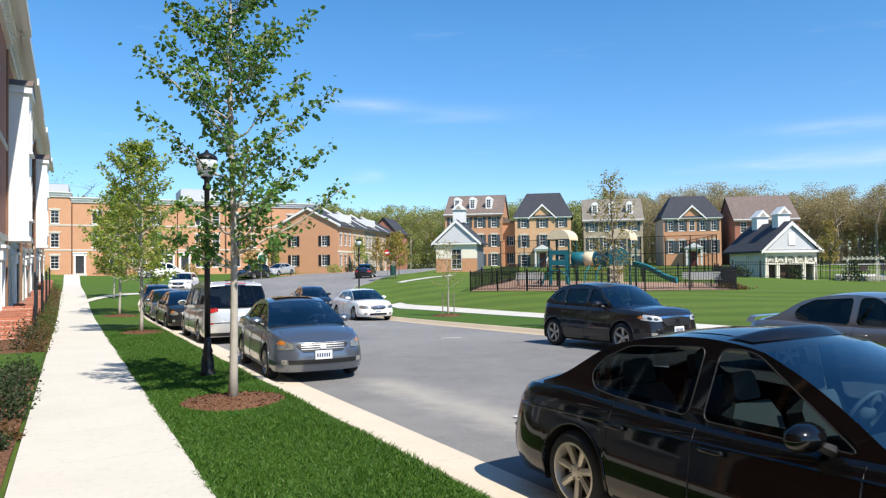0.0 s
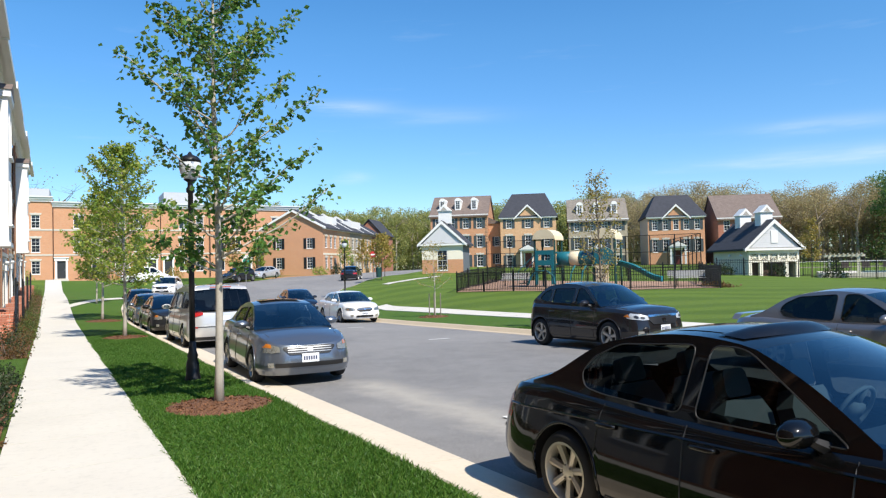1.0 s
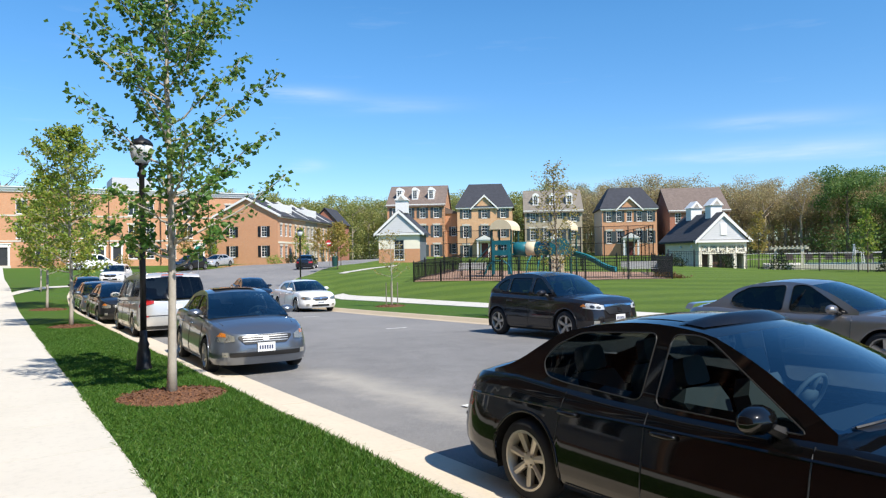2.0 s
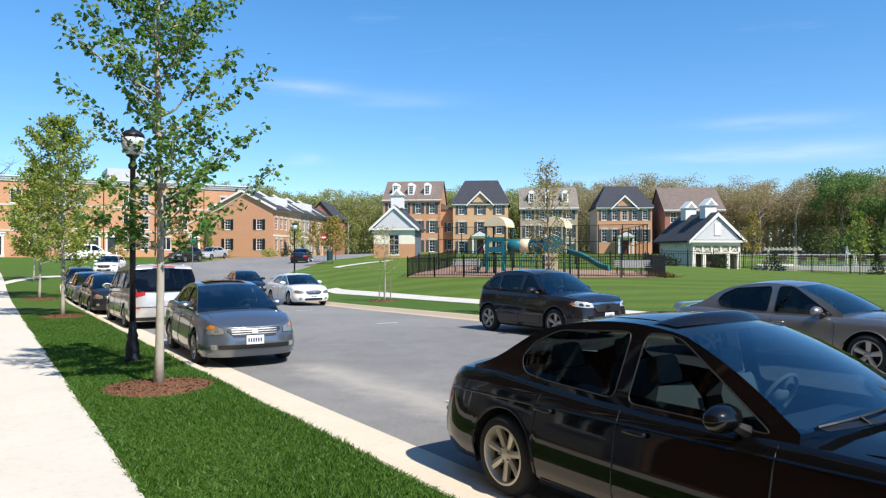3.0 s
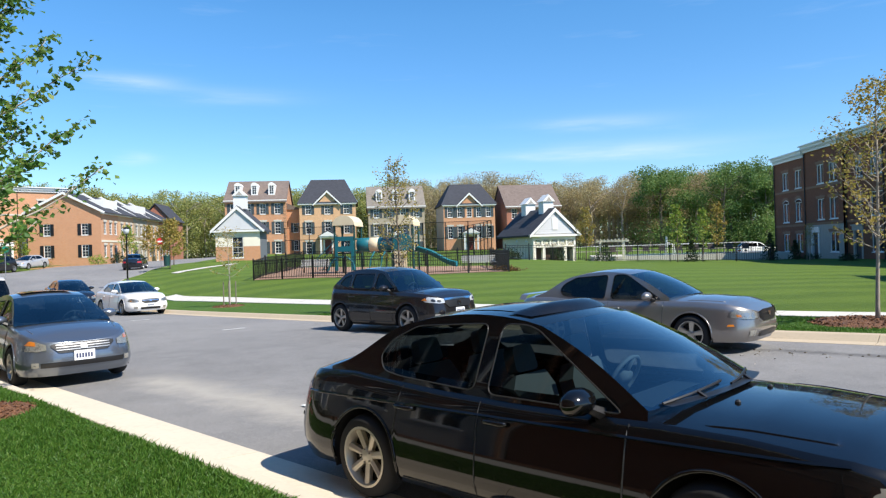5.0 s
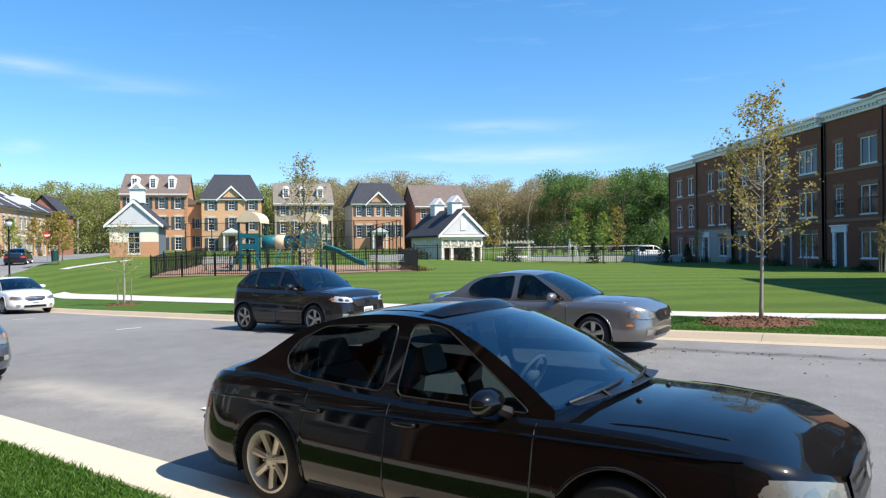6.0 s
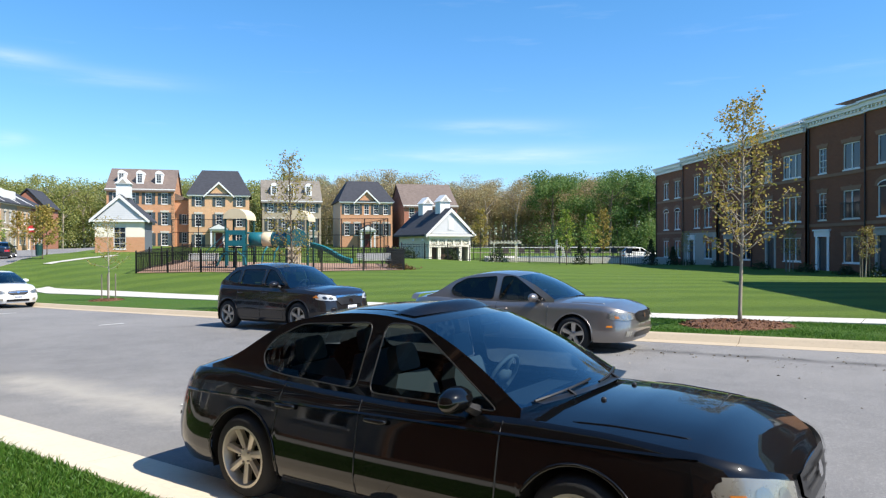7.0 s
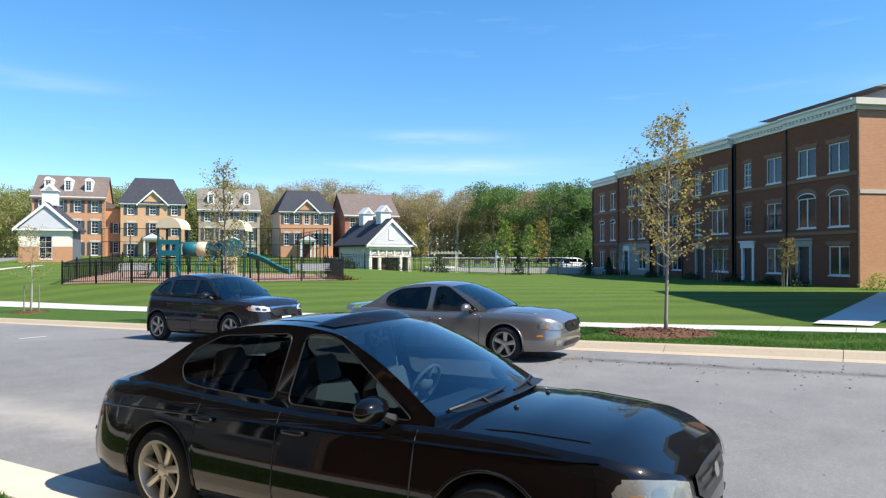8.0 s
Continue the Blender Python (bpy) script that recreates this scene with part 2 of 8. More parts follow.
BR_TAN = brick("tan_brick", (0.68, 0.41, 0.225, 1), (0.57, 0.325, 0.17, 1), (0.52, 0.42, 0.30, 1))
BR_RED = brick("red_brick", (0.42, 0.155, 0.092, 1), (0.33, 0.115, 0.07, 1), (0.42, 0.34, 0.28, 1))
# brown brick with shade put into its colour
BR_SHADED = brick("shaded_brown_brick", (0.225, 0.076, 0.034, 1), (0.165, 0.053, 0.025, 1), (0.20, 0.125, 0.085, 1))
BR_BROWN = brick("russet_brick", (0.41, 0.145, 0.06, 1), (0.33, 0.11, 0.045, 1), (0.40, 0.31, 0.24, 1))
BR_GREY = brick("taupe_brick", (0.40, 0.33, 0.24, 1), (0.33, 0.27, 0.19, 1), (0.44, 0.40, 0.33, 1))
STONE = mat("cast_stone", (0.56, 0.52, 0.44), 0.8, amount=0.12)
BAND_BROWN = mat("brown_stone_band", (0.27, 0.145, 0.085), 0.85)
CHIPS = mat("wood_chips", (0.33, 0.20, 0.13), 0.9, amount=0.35, scale=3, fine=25, bump=0.6)
STONE_GREY = mat("grey_stone_veneer", (0.40, 0.36, 0.31), 0.85, amount=0.3, scale=5)
SIDE_DARK = siding("dark_grey_siding", (0.13, 0.145, 0.17))
SIDE_GREY, SIDE_CREAM, SIDE_PALE = siding("grey_siding", (0.46, 0.48, 0.50)), siding("cream_siding", (0.76, 0.71, 0.58)), siding("pale_shingle_siding", (0.58, 0.58, 0.59), 0.2)
RF_BROWN, RF_DARK, RF_TAUPE = shingle("brown_shingles", (0.165, 0.125, 0.105)), shingle("charcoal_shingles", (0.040, 0.042, 0.052)), shingle("taupe_shingles", (0.20, 0.175, 0.145))
PANE = mat("dark_window_glass", (0.022, 0.028, 0.036), 0.07, amount=0.3, scale=0.4, bump=0.0)
SHUTTER = mat("slate_shutter_paint", (0.055, 0.070, 0.075), 0.6)
RUSSET_TRIM = mat("brick_sill", (0.45, 0.24, 0.13), 0.85)
RUBBER = mat("tyre_rubber", (0.017, 0.017, 0.018), 0.85, amount=0.3, scale=20)
ALLOY = mat("alloy_rim", (0.46, 0.45, 0.43), 0.32, 0.85, amount=0.15, scale=15, bump=0)
SATIN = mat("satin_window_trim", (0.06, 0.058, 0.056), 0.4, 0.6, amount=0.2, bump=0)
ALLOY_WARM = mat("dusty_alloy_rim", (0.55, 0.51, 0.43), 0.4, 0.6, amount=0.2, scale=15, bump=0)
CHROME = mat("chrome", (0.72, 0.72, 0.73), 0.12, 1.0, amount=0.05, bump=0)
TRIM = mat("black_trim", (0.012, 0.012, 0.013), 0.4, amount=0.2, bump=0.05)
UNDER = mat("underbody", (0.010, 0.010, 0.010), 0.95, bump=0)
SEAT_GREY = mat("grey_seat_cloth", (0.22, 0.215, 0.20), 0.9, fine=120)
SEAT_DARK = mat("dark_seat_cloth", (0.05, 0.05, 0.052), 0.9, fine=120)
DASH = mat("dashboard_plastic", (0.06, 0.065, 0.07), 0.6)
SIDEGLASS = glass("side_car_glass", (0.26, 0.30, 0.30, 1), 0.4, 0.03)
CARGLASS, TINTED = glass("car_glass", (0.38, 0.52, 0.60, 1), 0.98, 0.14), glass("tinted_car_glass", (0.10, 0.115, 0.125, 1), 0.9, 0.04)
LENS = glass("lamp_lens", (0.85, 0.86, 0.86, 1))
LAMP_BOWL = mat("lamp_reflector", (0.44, 0.42, 0.37), 0.28, 0.5, amount=0.18, scale=18, bump=0)
AMBER = mat("amber_lens", (0.75, 0.24, 0.03), 0.2, coat=1.0, bump=0)
RED_LENS = mat("red_lens", (0.42, 0.02, 0.02), 0.2, coat=1.0, bump=0)
PLATE = mat("plate_white", (0.72, 0.74, 0.76), 0.4, amount=0.05, bump=0)
PLATE_INK = mat("plate_ink", (0.04, 0.05, 0.12), 0.5, bump=0)
BARK = mat("grey_bark", (0.43, 0.39, 0.33), 0.9, amount=0.35, scale=14, bump=0.6)
BARK_PALE = mat("pale_grey_bark", (0.34, 0.29, 0.23), 0.9, amount=0.3, scale=3, bump=0.4)
BARK_DARK = mat("brown_bark", (0.15, 0.115, 0.085), 0.9, amount=0.3, scale=9, bump=0.6)
LEAF = leafy("fresh_maple_leaves", (0.055, 0.150, 0.028, 1), (0.105, 0.245, 0.042, 1), (0.175, 0.310, 0.060, 1), (0.30, 0.355, 0.080, 1))
LEAF_GOLD = leafy("young_golden_leaves", (0.250, 0.242, 0.046, 1), (0.406, 0.312, 0.070, 1), (0.531, 0.360, 0.094, 1))
LEAF_LIME = leafy("lime_leaves", (0.15, 0.265, 0.038, 1), (0.31, 0.415, 0.058, 1), (0.49, 0.465, 0.088, 1))
LEAF_WOOD = leafy("woodland_leaves", (0.105, 0.19, 0.05, 1), (0.165, 0.275, 0.07, 1), (0.26, 0.335, 0.095, 1))
LEAF_BUFF = leafy("budding_leaves", (0.36, 0.285, 0.155, 1), (0.49, 0.38, 0.20, 1), (0.45, 0.42, 0.17, 1))
LEAF_OLIVE = leafy("olive_spring_leaves", (0.25, 0.28, 0.08, 1), (0.38, 0.41, 0.12, 1), (0.52, 0.46, 0.18, 1))
LEAF_DARK = leafy("shrub_leaves", (0.022, 0.045, 0.014, 1), (0.04, 0.07, 0.02, 1), (0.07, 0.095, 0.03, 1))
LEAF_HEDGE = leafy("olive_hedge_leaves", (0.060, 0.095, 0.018, 1), (0.105, 0.145, 0.028, 1), (0.17, 0.175, 0.045, 1))
LEAF_RUST = leafy("rusty_shrub_leaves", (0.13, 0.065, 0.022, 1), (0.20, 0.105, 0.035, 1), (0.13, 0.13, 0.04, 1))
BLADES = leafy("grass_blades", (0.042, 0.125, 0.012, 1), (0.074, 0.188, 0.020, 1), (0.115, 0.248, 0.030, 1), (0.175, 0.28, 0.05, 1))
TEAL = mat("teal_plastic", (0.012, 0.135, 0.165), 0.4, amount=0.15, bump=0.02)
GREEN_POST = mat("dark_green_coating", (0.012, 0.060, 0.055), 0.45, bump=0.02)
SAND_PLASTIC = mat("sand_plastic", (0.72, 0.60, 0.40), 0.5, amount=0.1, bump=0.02)
SIGN_RED = mat("sign_red", (0.55, 0.03, 0.03), 0.4, amount=0.08, bump=0)
SIGN_GREEN = mat("sign_green", (0.01, 0.22, 0.14), 0.4, amount=0.08, bump=0)
WOOD = mat("weathered_stake", (0.20, 0.18, 0.14), 0.9)
DOOR_DARK, DOOR_RED = mat("dark_door_paint", (0.03, 0.032, 0.035), 0.45), mat("dark_red_door_paint", (0.14, 0.03, 0.025), 0.5)
POOL_BLUE = mat("pool_water", (0.10, 0.42, 0.58), 0.08, amount=0.1, scale=1.0)
MEMBRANE = mat("white_roof_coping", (0.80, 0.80, 0.79), 0.5, amount=0.05)


# ---- building blocks ----
class Shape:
    """Vertices and faces gathered for one mesh."""

    def __init__(self):
        self.v, self.f = [], []

    def add(self, vs, fs, m=None):
        k = len(self.v)
        self.v += [tuple(m @ Vector(p)) for p in vs] if m else [tuple(p) for p in vs]
        self.f += [tuple(k + i for i in f) for f in fs]
        return self

    def box(self, x0, y0, z0, x1, y1, z1, m=None):
        vs = [(x, y, z) for x in (x0, x1) for y in (y0, y1) for z in (z0, z1)]
        return self.add(vs, [(0, 1, 3, 2), (4, 6, 7, 5), (0, 4, 5, 1), (2, 3, 7, 6), (0, 2, 6, 4), (1, 5, 7, 3)], m)

    def slab(self, x0, y0, z0, x1, y1, z1, c=0.01, m=None):
        """A box whose upper edges are chamfered by c."""
        vs = [(x0, y0, z0), (x1, y0, z0), (x1, y1, z0), (x0, y1, z0), (x0, y0, z1 - c), (x1, y0, z1 - c), (x1, y1, z1 - c), (x0, y1, z1 - c),
              (x0 + c, y0 + c, z1), (x1 - c, y0 + c, z1), (x1 - c, y1 - c, z1), (x0 + c, y1 - c, z1)]
        fs = [(3, 2, 1, 0), (8, 9, 10, 11)]
        for a in (0, 4):
            fs += [(a + i, a + (i + 1) % 4, a + 4 + (i + 1) % 4, a + 4 + i) for i in range(4)]
        return self.add(vs, fs, m)

    def prism(self, outline, y0, y1, m=None):
        """An outline in x and z, drawn out along y."""
        n = len(outline)
        vs = [(x, y0, z) for x, z in outline] + [(x, y1, z) for x, z in outline]
        return self.add(vs, [tuple(range(n)), tuple(range(2 * n - 1, n - 1, -1))] + [(i, i + n, (i + 1) % n + n, (i + 1) % n) for i in range(n)], m)

    def lathe(self, prof, n=12, m=None, caps=True):
        """A profile of (radius, z) turned about z."""
        vs = [(r * math.cos(2 * math.pi * i / n), r * math.sin(2 * math.pi * i / n), z) for r, z in prof for i in range(n)]
        fs = [(a * n + i, a * n + (i + 1) % n, (a + 1) * n + (i + 1) % n, (a + 1) * n + i) for a in range(len(prof) - 1) for i in range(n)]
        if caps and prof[0][0] > 1e-5:
            fs.append(tuple(range(n))[::-1])
        if caps and prof[-1][0] > 1e-5:
            fs.append(tuple((len(prof) - 1) * n + i for i in range(n)))
        return self.add(vs, fs, m)

    def tube(self, pts, r, n=6, closed=False, m=None):
        pts = [Vector(p) for p in pts]
        rs = r if isinstance(r, (list, tuple)) else [r] * len(pts)
        vs, fs, k = [], [], len(pts)
        for i, p in enumerate(pts):
            a, b = (pts[i - 1], pts[(i + 1) % k]) if closed else (pts[max(0, i - 1)], pts[min(k - 1, i + 1)])
            d = (b - a).normalized()
            u = d.cross(Vector((0, 0, 1)) if abs(d.z) < 0.9 else Vector((1, 0, 0))).normalized()
            w = d.cross(u)
            vs += [p + (u * math.cos(2 * math.pi * j / n) + w * math.sin(2 * math.pi * j / n)) * rs[i] for j in range(n)]
        for i in range(k if closed else k - 1):
            q = (i + 1) % k
            fs += [(i * n + j, i * n + (j + 1) % n, q * n + (j + 1) % n, q * n + j) for j in range(n)]
        if not closed:
            fs += [tuple(range(n))[::-1], tuple((k - 1) * n + j for j in range(n))]
        return self.add(vs, fs, m)

    def sheet(self, rows, m=None):
        """A grid of quads over rows of points."""
        n = len(rows[0])
        return self.add([p for row in rows for p in row],
                        [(i * n + j, i * n + j + 1, (i + 1) * n + j + 1, (i + 1) * n + j) for i in range(len(rows) - 1) for j in range(n - 1)], m)

    def weld(self):
        """Joins the vertices that meet."""
        seen, vs, at = {}, [], []
        for p in self.v:
            key = tuple(round(c, 4) for c in p)
            if key not in seen:
                seen[key] = len(vs)
                vs.append(p)
            at.append(seen[key])
        self.v, self.f = vs, [tuple(at[i] for i in f) for f in self.f]
        return self

    def mesh(self, name, material, smooth=False):
        me = bpy.data.meshes.new(name)
        me.from_pydata(self.v, [], self.f)
        me.materials.append(material)
        if smooth:
            me.polygons.foreach_set("use_smooth", [True] * len(me.polygons))
        me.validate()
        return me


def part(name, shape, material, parent=None, label="", m=None, smooth=False, angle=None):
    me = shape if isinstance(shape, bpy.types.Mesh) else shape.mesh(name, material, smooth or angle is not None)
    if angle is not None and not isinstance(shape, bpy.types.Mesh):
        me.set_sharp_from_angle(angle=radians(angle))
    ob = new(name, me)
    if parent:
        ob.parent = parent
    if m:
        ob.matrix_basis = m
    if label:
        ob["label"] = label
    return ob


def thing(name, m, label, category, group="", kind=""):
    ob = tagged(new(name), label, category, group, kind)
    ob.empty_display_size = 0.2
    ob.matrix_basis = m
    return ob


def solid(name, shape, material, label, category, kind="structure", m=None, smooth=False, angle=None, group=""):
    return tagged(part(name, shape, material, None, "", m, smooth, angle), label, category, group, kind)


def smoothstep(a, b, x):
    t = min(1.0, max(0.0, (x - a) / (b - a)))
    return t * t * (3 - 2 * t)


def interp(table, y):
    return float(np.interp(y, [a for a, _ in table], [b for _, b in table]))


# ---- the lie of the land ----
HILLS = [(26, 33, 0.42), (31, 26, 0.40), (22, 38, 0.38), (36, 52, 1.0), (46, 40, 0.75), (35, 64, 1.25), (55, 92, 1.7), (62, 85, 1.45), (78, 72, 1.4), (88, 64, 1.4), (100, 100, 2.0),
         (54, 42, 0.2), (58, 38, 0.15), (42, 0, 0.08), (70, 24, -0.1), (50, 20, 0.0), (90, 35, 0.1), (75, 45, 0.2), (30, 5, 0.08), (24, 0, 0.12), (24, 15, 0.1), (27, 20, 0.22), (22, 28, 0.18),
         (0, 95, 1.35), (15, 95, 1.3), (0, 70, 0.25), (10, 62, 0.0), (20, 60, 0.2), (22, 74, 0.75), (30, 85, 1.2), (40, 88, 1.4), (30, 62, 0.75), (-10, 60, 0.2), (-10, 100, 1.3),
         (30, 110, 1.5), (60, 120, 2.0), (130, 60, 1.0), (130, -20, 0.3), (60, -40, 0.3), (-30, 30, -0.3), (-30, -30, 0.5), (150, 150, 3.0), (0, 180, 2.5)]
HX = np.array([(a, b) for a, b, _ in HILLS])
HZ = np.array([c for _, _, c in HILLS])


def street(x, y):
    return -(0.012 + 0.0009 * min(max(x, -2), 16)) * (min(max(y, -25), 48) - 6)


def lie(x, y):
    """Height of the road bed, and of lawns less 0.15."""
    w = max(smoothstep(34, 60, y), smoothstep(16, 25, x), smoothstep(4, 15, -x))
    if w <= 0:
        return street(x, y)
    d = ((HX - (x, y)) ** 2).sum(1) + 9.0
    k = d ** -1.6
    return (1 - w) * street(x, y) + w * float((k * HZ).sum() / k.sum())


KERB_IN = [(-40, 2.85), (12, 2.85), (22, 2.93), (34, 3.02), (40, 3.2), (46, 3.6), (52, 4.3), (58, 5.5), (63, 7.0), (70, 11), (78, 17), (84, 24), (90, 32), (120, 72)]
KERB_OUT = [(y, x + 0.78) for y, x in KERB_IN]
FAR_OUT = [(-40, 15.2), (0, 13.85), (5, 13.7), (18, 13.45), (28, 13.4), (34, 13.7), (42, 14.8), (48, 16.9), (55, 20.7), (65, 28), (77, 38), (90, 50), (120, 80)]
FAR_IN = [(y, x + 0.52) for y, x in FAR_OUT]
FWALK_A = [(-40, 19.5), (0, 17.4), (5, 16.85), (12, 17.05), (24, 17.55), (32, 17.7), (36, 17.75), (40, 17.75), (45, 18.7), (52, 22.6), (60, 28.2), (80, 46), (120, 90)]
FWALK_B = [(y, x + 1.08) for y, x in FWALK_A]
YS = sorted({*np.arange(-40, 62, 1.0).tolist(), *np.arange(62, 121, 2.0).tolist()})


def strip(a, b, lift, cols=3, ys=YS, crown=0.0):
    rows = []
    for y in ys:
        xa, xb = (interp(a, y) if isinstance(a, list) else a), (interp(b, y) if isinstance(b, list) else b)
        rows.append([(xa + (xb - xa) * c / cols, y, lie(xa + (xb - xa) * c / cols, y) + lift + crown * math.sin(math.pi * c / cols)) for c in range(cols + 1)])
    return rows


road = solid("road", Shape().sheet(strip(KERB_OUT, FAR_OUT, 0.0, 10, crown=0.02)), ASPHALT, "worn grey asphalt street with a dusty patch", "road", smooth=True)


def kerb(name, inner, outer, flip):
    """An upright kerb with a sloping gutter pan, laid in lengths with open joints."""
    base = thing(name, Matrix(), "buff concrete kerb and gutter along the street", "kerb", kind="structure")
    prof = [(0.0, -0.1), (0.0, 0.135), (0.012, 0.15), (0.14, 0.15), (0.17, 0.135), (0.30, 0.03), (0.78, 0.004), (0.78, -0.1)]
    if flip:
        prof = [(0.0, -0.1), (0.0, 0.135), (0.012, 0.15), (0.12, 0.15), (0.17, 0.135), (0.32, 0.03), (0.53, 0.004), (0.53, -0.1)]
    y = -9.0
    while y < 70:
        s = Shape()
        step = 3.05
        rows = []
        for i in range(5):
            yy = y + 0.006 + (step - 0.012) * i / 4
            xa, xb = interp(inner, yy), interp(outer, yy)
            q = [xa + (xb - xa) * (d / prof[-1][0]) for d, _ in prof]
            rows.append([(qq, yy, lie(qq, yy) + h) for qq, (_, h) in zip(q, prof)])
        s.sheet(rows)
        n = len(prof)
        s.f += [tuple(range(n)), tuple(4 * n + j for j in range(n - 1, -1, -1))]
        part("kerb_length", s, KERB_TAN if flip else KERB, base)
        y += step


kerb("kerb_near", KERB_IN, KERB_OUT, False)
kerb("kerb_far", FAR_IN, FAR_OUT, True)
solid("verge_near", Shape().sheet(strip(0.97, KERB_IN, 0.135, 6, ys=[y for y in YS if y < 90])), GRASS, "lush green grass verge between pavement and kerb", "grass", smooth=True)
solid("verge_far", Shape().sheet(strip(FAR_IN, FWALK_A, 0.15, 5, ys=[y for y in YS if y <= 44])), GRASS, "green grass verge across the street", "grass", smooth=True)

solid("verge_end", Shape().sheet(strip(FAR_IN, FWALK_B, 0.165, 6, ys=[y for y in YS if y >= 41])), LAWN, "grass along the bend of the street", "grass", smooth=True)
pave = thing("pavement_near", Matrix(), "pale concrete pavement slabs in a straight walk", "pavement", kind="structure")
y = -4.5
while y < 96:
    s, step = Shape(), 1.52
    rows = [[(x, yy, lie(x, yy) + 0.155) for x in (-0.55, 0.2, 0.96)] for yy in (y + 0.005, y + step / 2, y + step - 0.005)]
    s.sheet(rows)
    low = [[(x, yy, lie(x, yy) + 0.07) for x in (-0.55, 0.96)] for yy in (y + 0.005, y + step - 0.005)]
    a, b, c, d = low[0][0], low[0][1], low[1][1], low[1][0]
    A, B, C, D = rows[0][0], rows[0][2], rows[2][2], rows[2][0]
    s.add([a, b, c, d, A, B, C, D], [(0, 1, 5, 4), (1, 2, 6, 5), (2, 3, 7, 6), (3, 0, 4, 7)])
    part("slab", s, WALK, pave)
    y += step
fpave = thing("pavement_far", Matrix(), "pale concrete pavement slabs beside the lawn", "pavement", kind="structure")
y = -12.0
while y < 41.5:
    s, step = Shape(), 1.5
    rows = []
    for yy in (y + 0.006, y + step - 0.006):
        xa, xb = interp(FWALK_A, yy), interp(FWALK_B, yy)
        rows.append([(x, yy, lie(x, yy) + h) for x, h in ((xa, 0.06), (xa, 0.176), ((xa + xb) / 2, 0.182), (xb, 0.178))])
    s.sheet(rows)
    part("slab", s, WALK, fpave)
    y += step

# the one sheet of ground, sunk beneath the street
gy = sorted({*YS, *[-700, -400, -200, -120, -80, -60, 125, 132, 140, 150, 165, 185, 210, 250, 320, 450, 700, 1200]})
left = [1200, 600, 300, 150, 90, 60, 40, 28, 20, 14, 10, 7, 5, 3.5, 2.2, 1.2, 0.5, 0.0]
right = [0.0, 0.7, 1.5, 2.5, 3.5, 5, 6.5, 8, 10, 12, 14, 16, 18, 20, 23, 26, 29, 32, 36, 40, 45, 50, 56, 62, 70, 80, 95, 115, 150, 220, 400, 800, 1500]
rows = []
for y in gy:
    xl, xr = -0.56, interp(FWALK_B, y)
    row = [(xl - d, y, lie(xl - d, y) + 0.14) for d in left]
    row += [(xl + (xr - xl) * q, y, lie(xl + (xr - xl) * q, y) - 0.4) for q in (0.001, 0.25, 0.5, 0.75, 0.999)]
    row += [(xr + d, y, lie(xr + d, y) + 0.17) for d in right]
    rows.append(row)
ground = solid("ground", Shape().sheet(rows), LAWN, "gently rising mown green lawn", "ground")


# ---- buildings ----
MESHES = {}


def kept(key, make):
    if key not in MESHES:
        MESHES[key] = make()
    return MESHES[key]


def win_frame(w, h, t=0.06, d=0.07):
    """The ring of a window's frame, in one piece."""
    out = [(-w / 2, 0), (w / 2, 0), (w / 2, h), (-w / 2, h)]
    ins = [(-w / 2 + t, t), (w / 2 - t, t), (w / 2 - t, h - t), (-w / 2 + t, h - t)]
    v = [(x, y, z) for y in (-d, 0.02) for x, z in out + ins]
    f = []
    for i in range(4):
        j = (i + 1) % 4
        f += [(i, j, 4 + j, 4 + i), (8 + i, 12 + i, 12 + j, 8 + j), (i, 8 + i, 8 + j, j), (4 + i, 4 + j, 12 + j, 12 + i)]
    return Shape().add(v, f)


def win_bars(w, h, lights, t=0.06, d=0.07):
    """The boxes of the bars inside a frame: (name, box)."""
    if lights > 1:
        return [("mullion", (-w / 2 + w * i / lights - 0.04, -d + 0.01, t, -w / 2 + w * i / lights + 0.04, 0.01, h - t)) for i in range(1, lights)]
    return [("meeting_rail", (-w / 2 + t, -d + 0.015, h * 0.5 - 0.025, w / 2 - t, 0.005, h * 0.5 + 0.025))] + [
        ("glazing_bar", (-w / 2 + t, -d + 0.03, h * q - 0.012, w / 2 - t, -0.008, h * q + 0.012)) for q in (0.25, 0.75)] + [
        ("glazing_bar", (-0.012, -d + 0.033, t, 0.012, -0.005, h - t))]


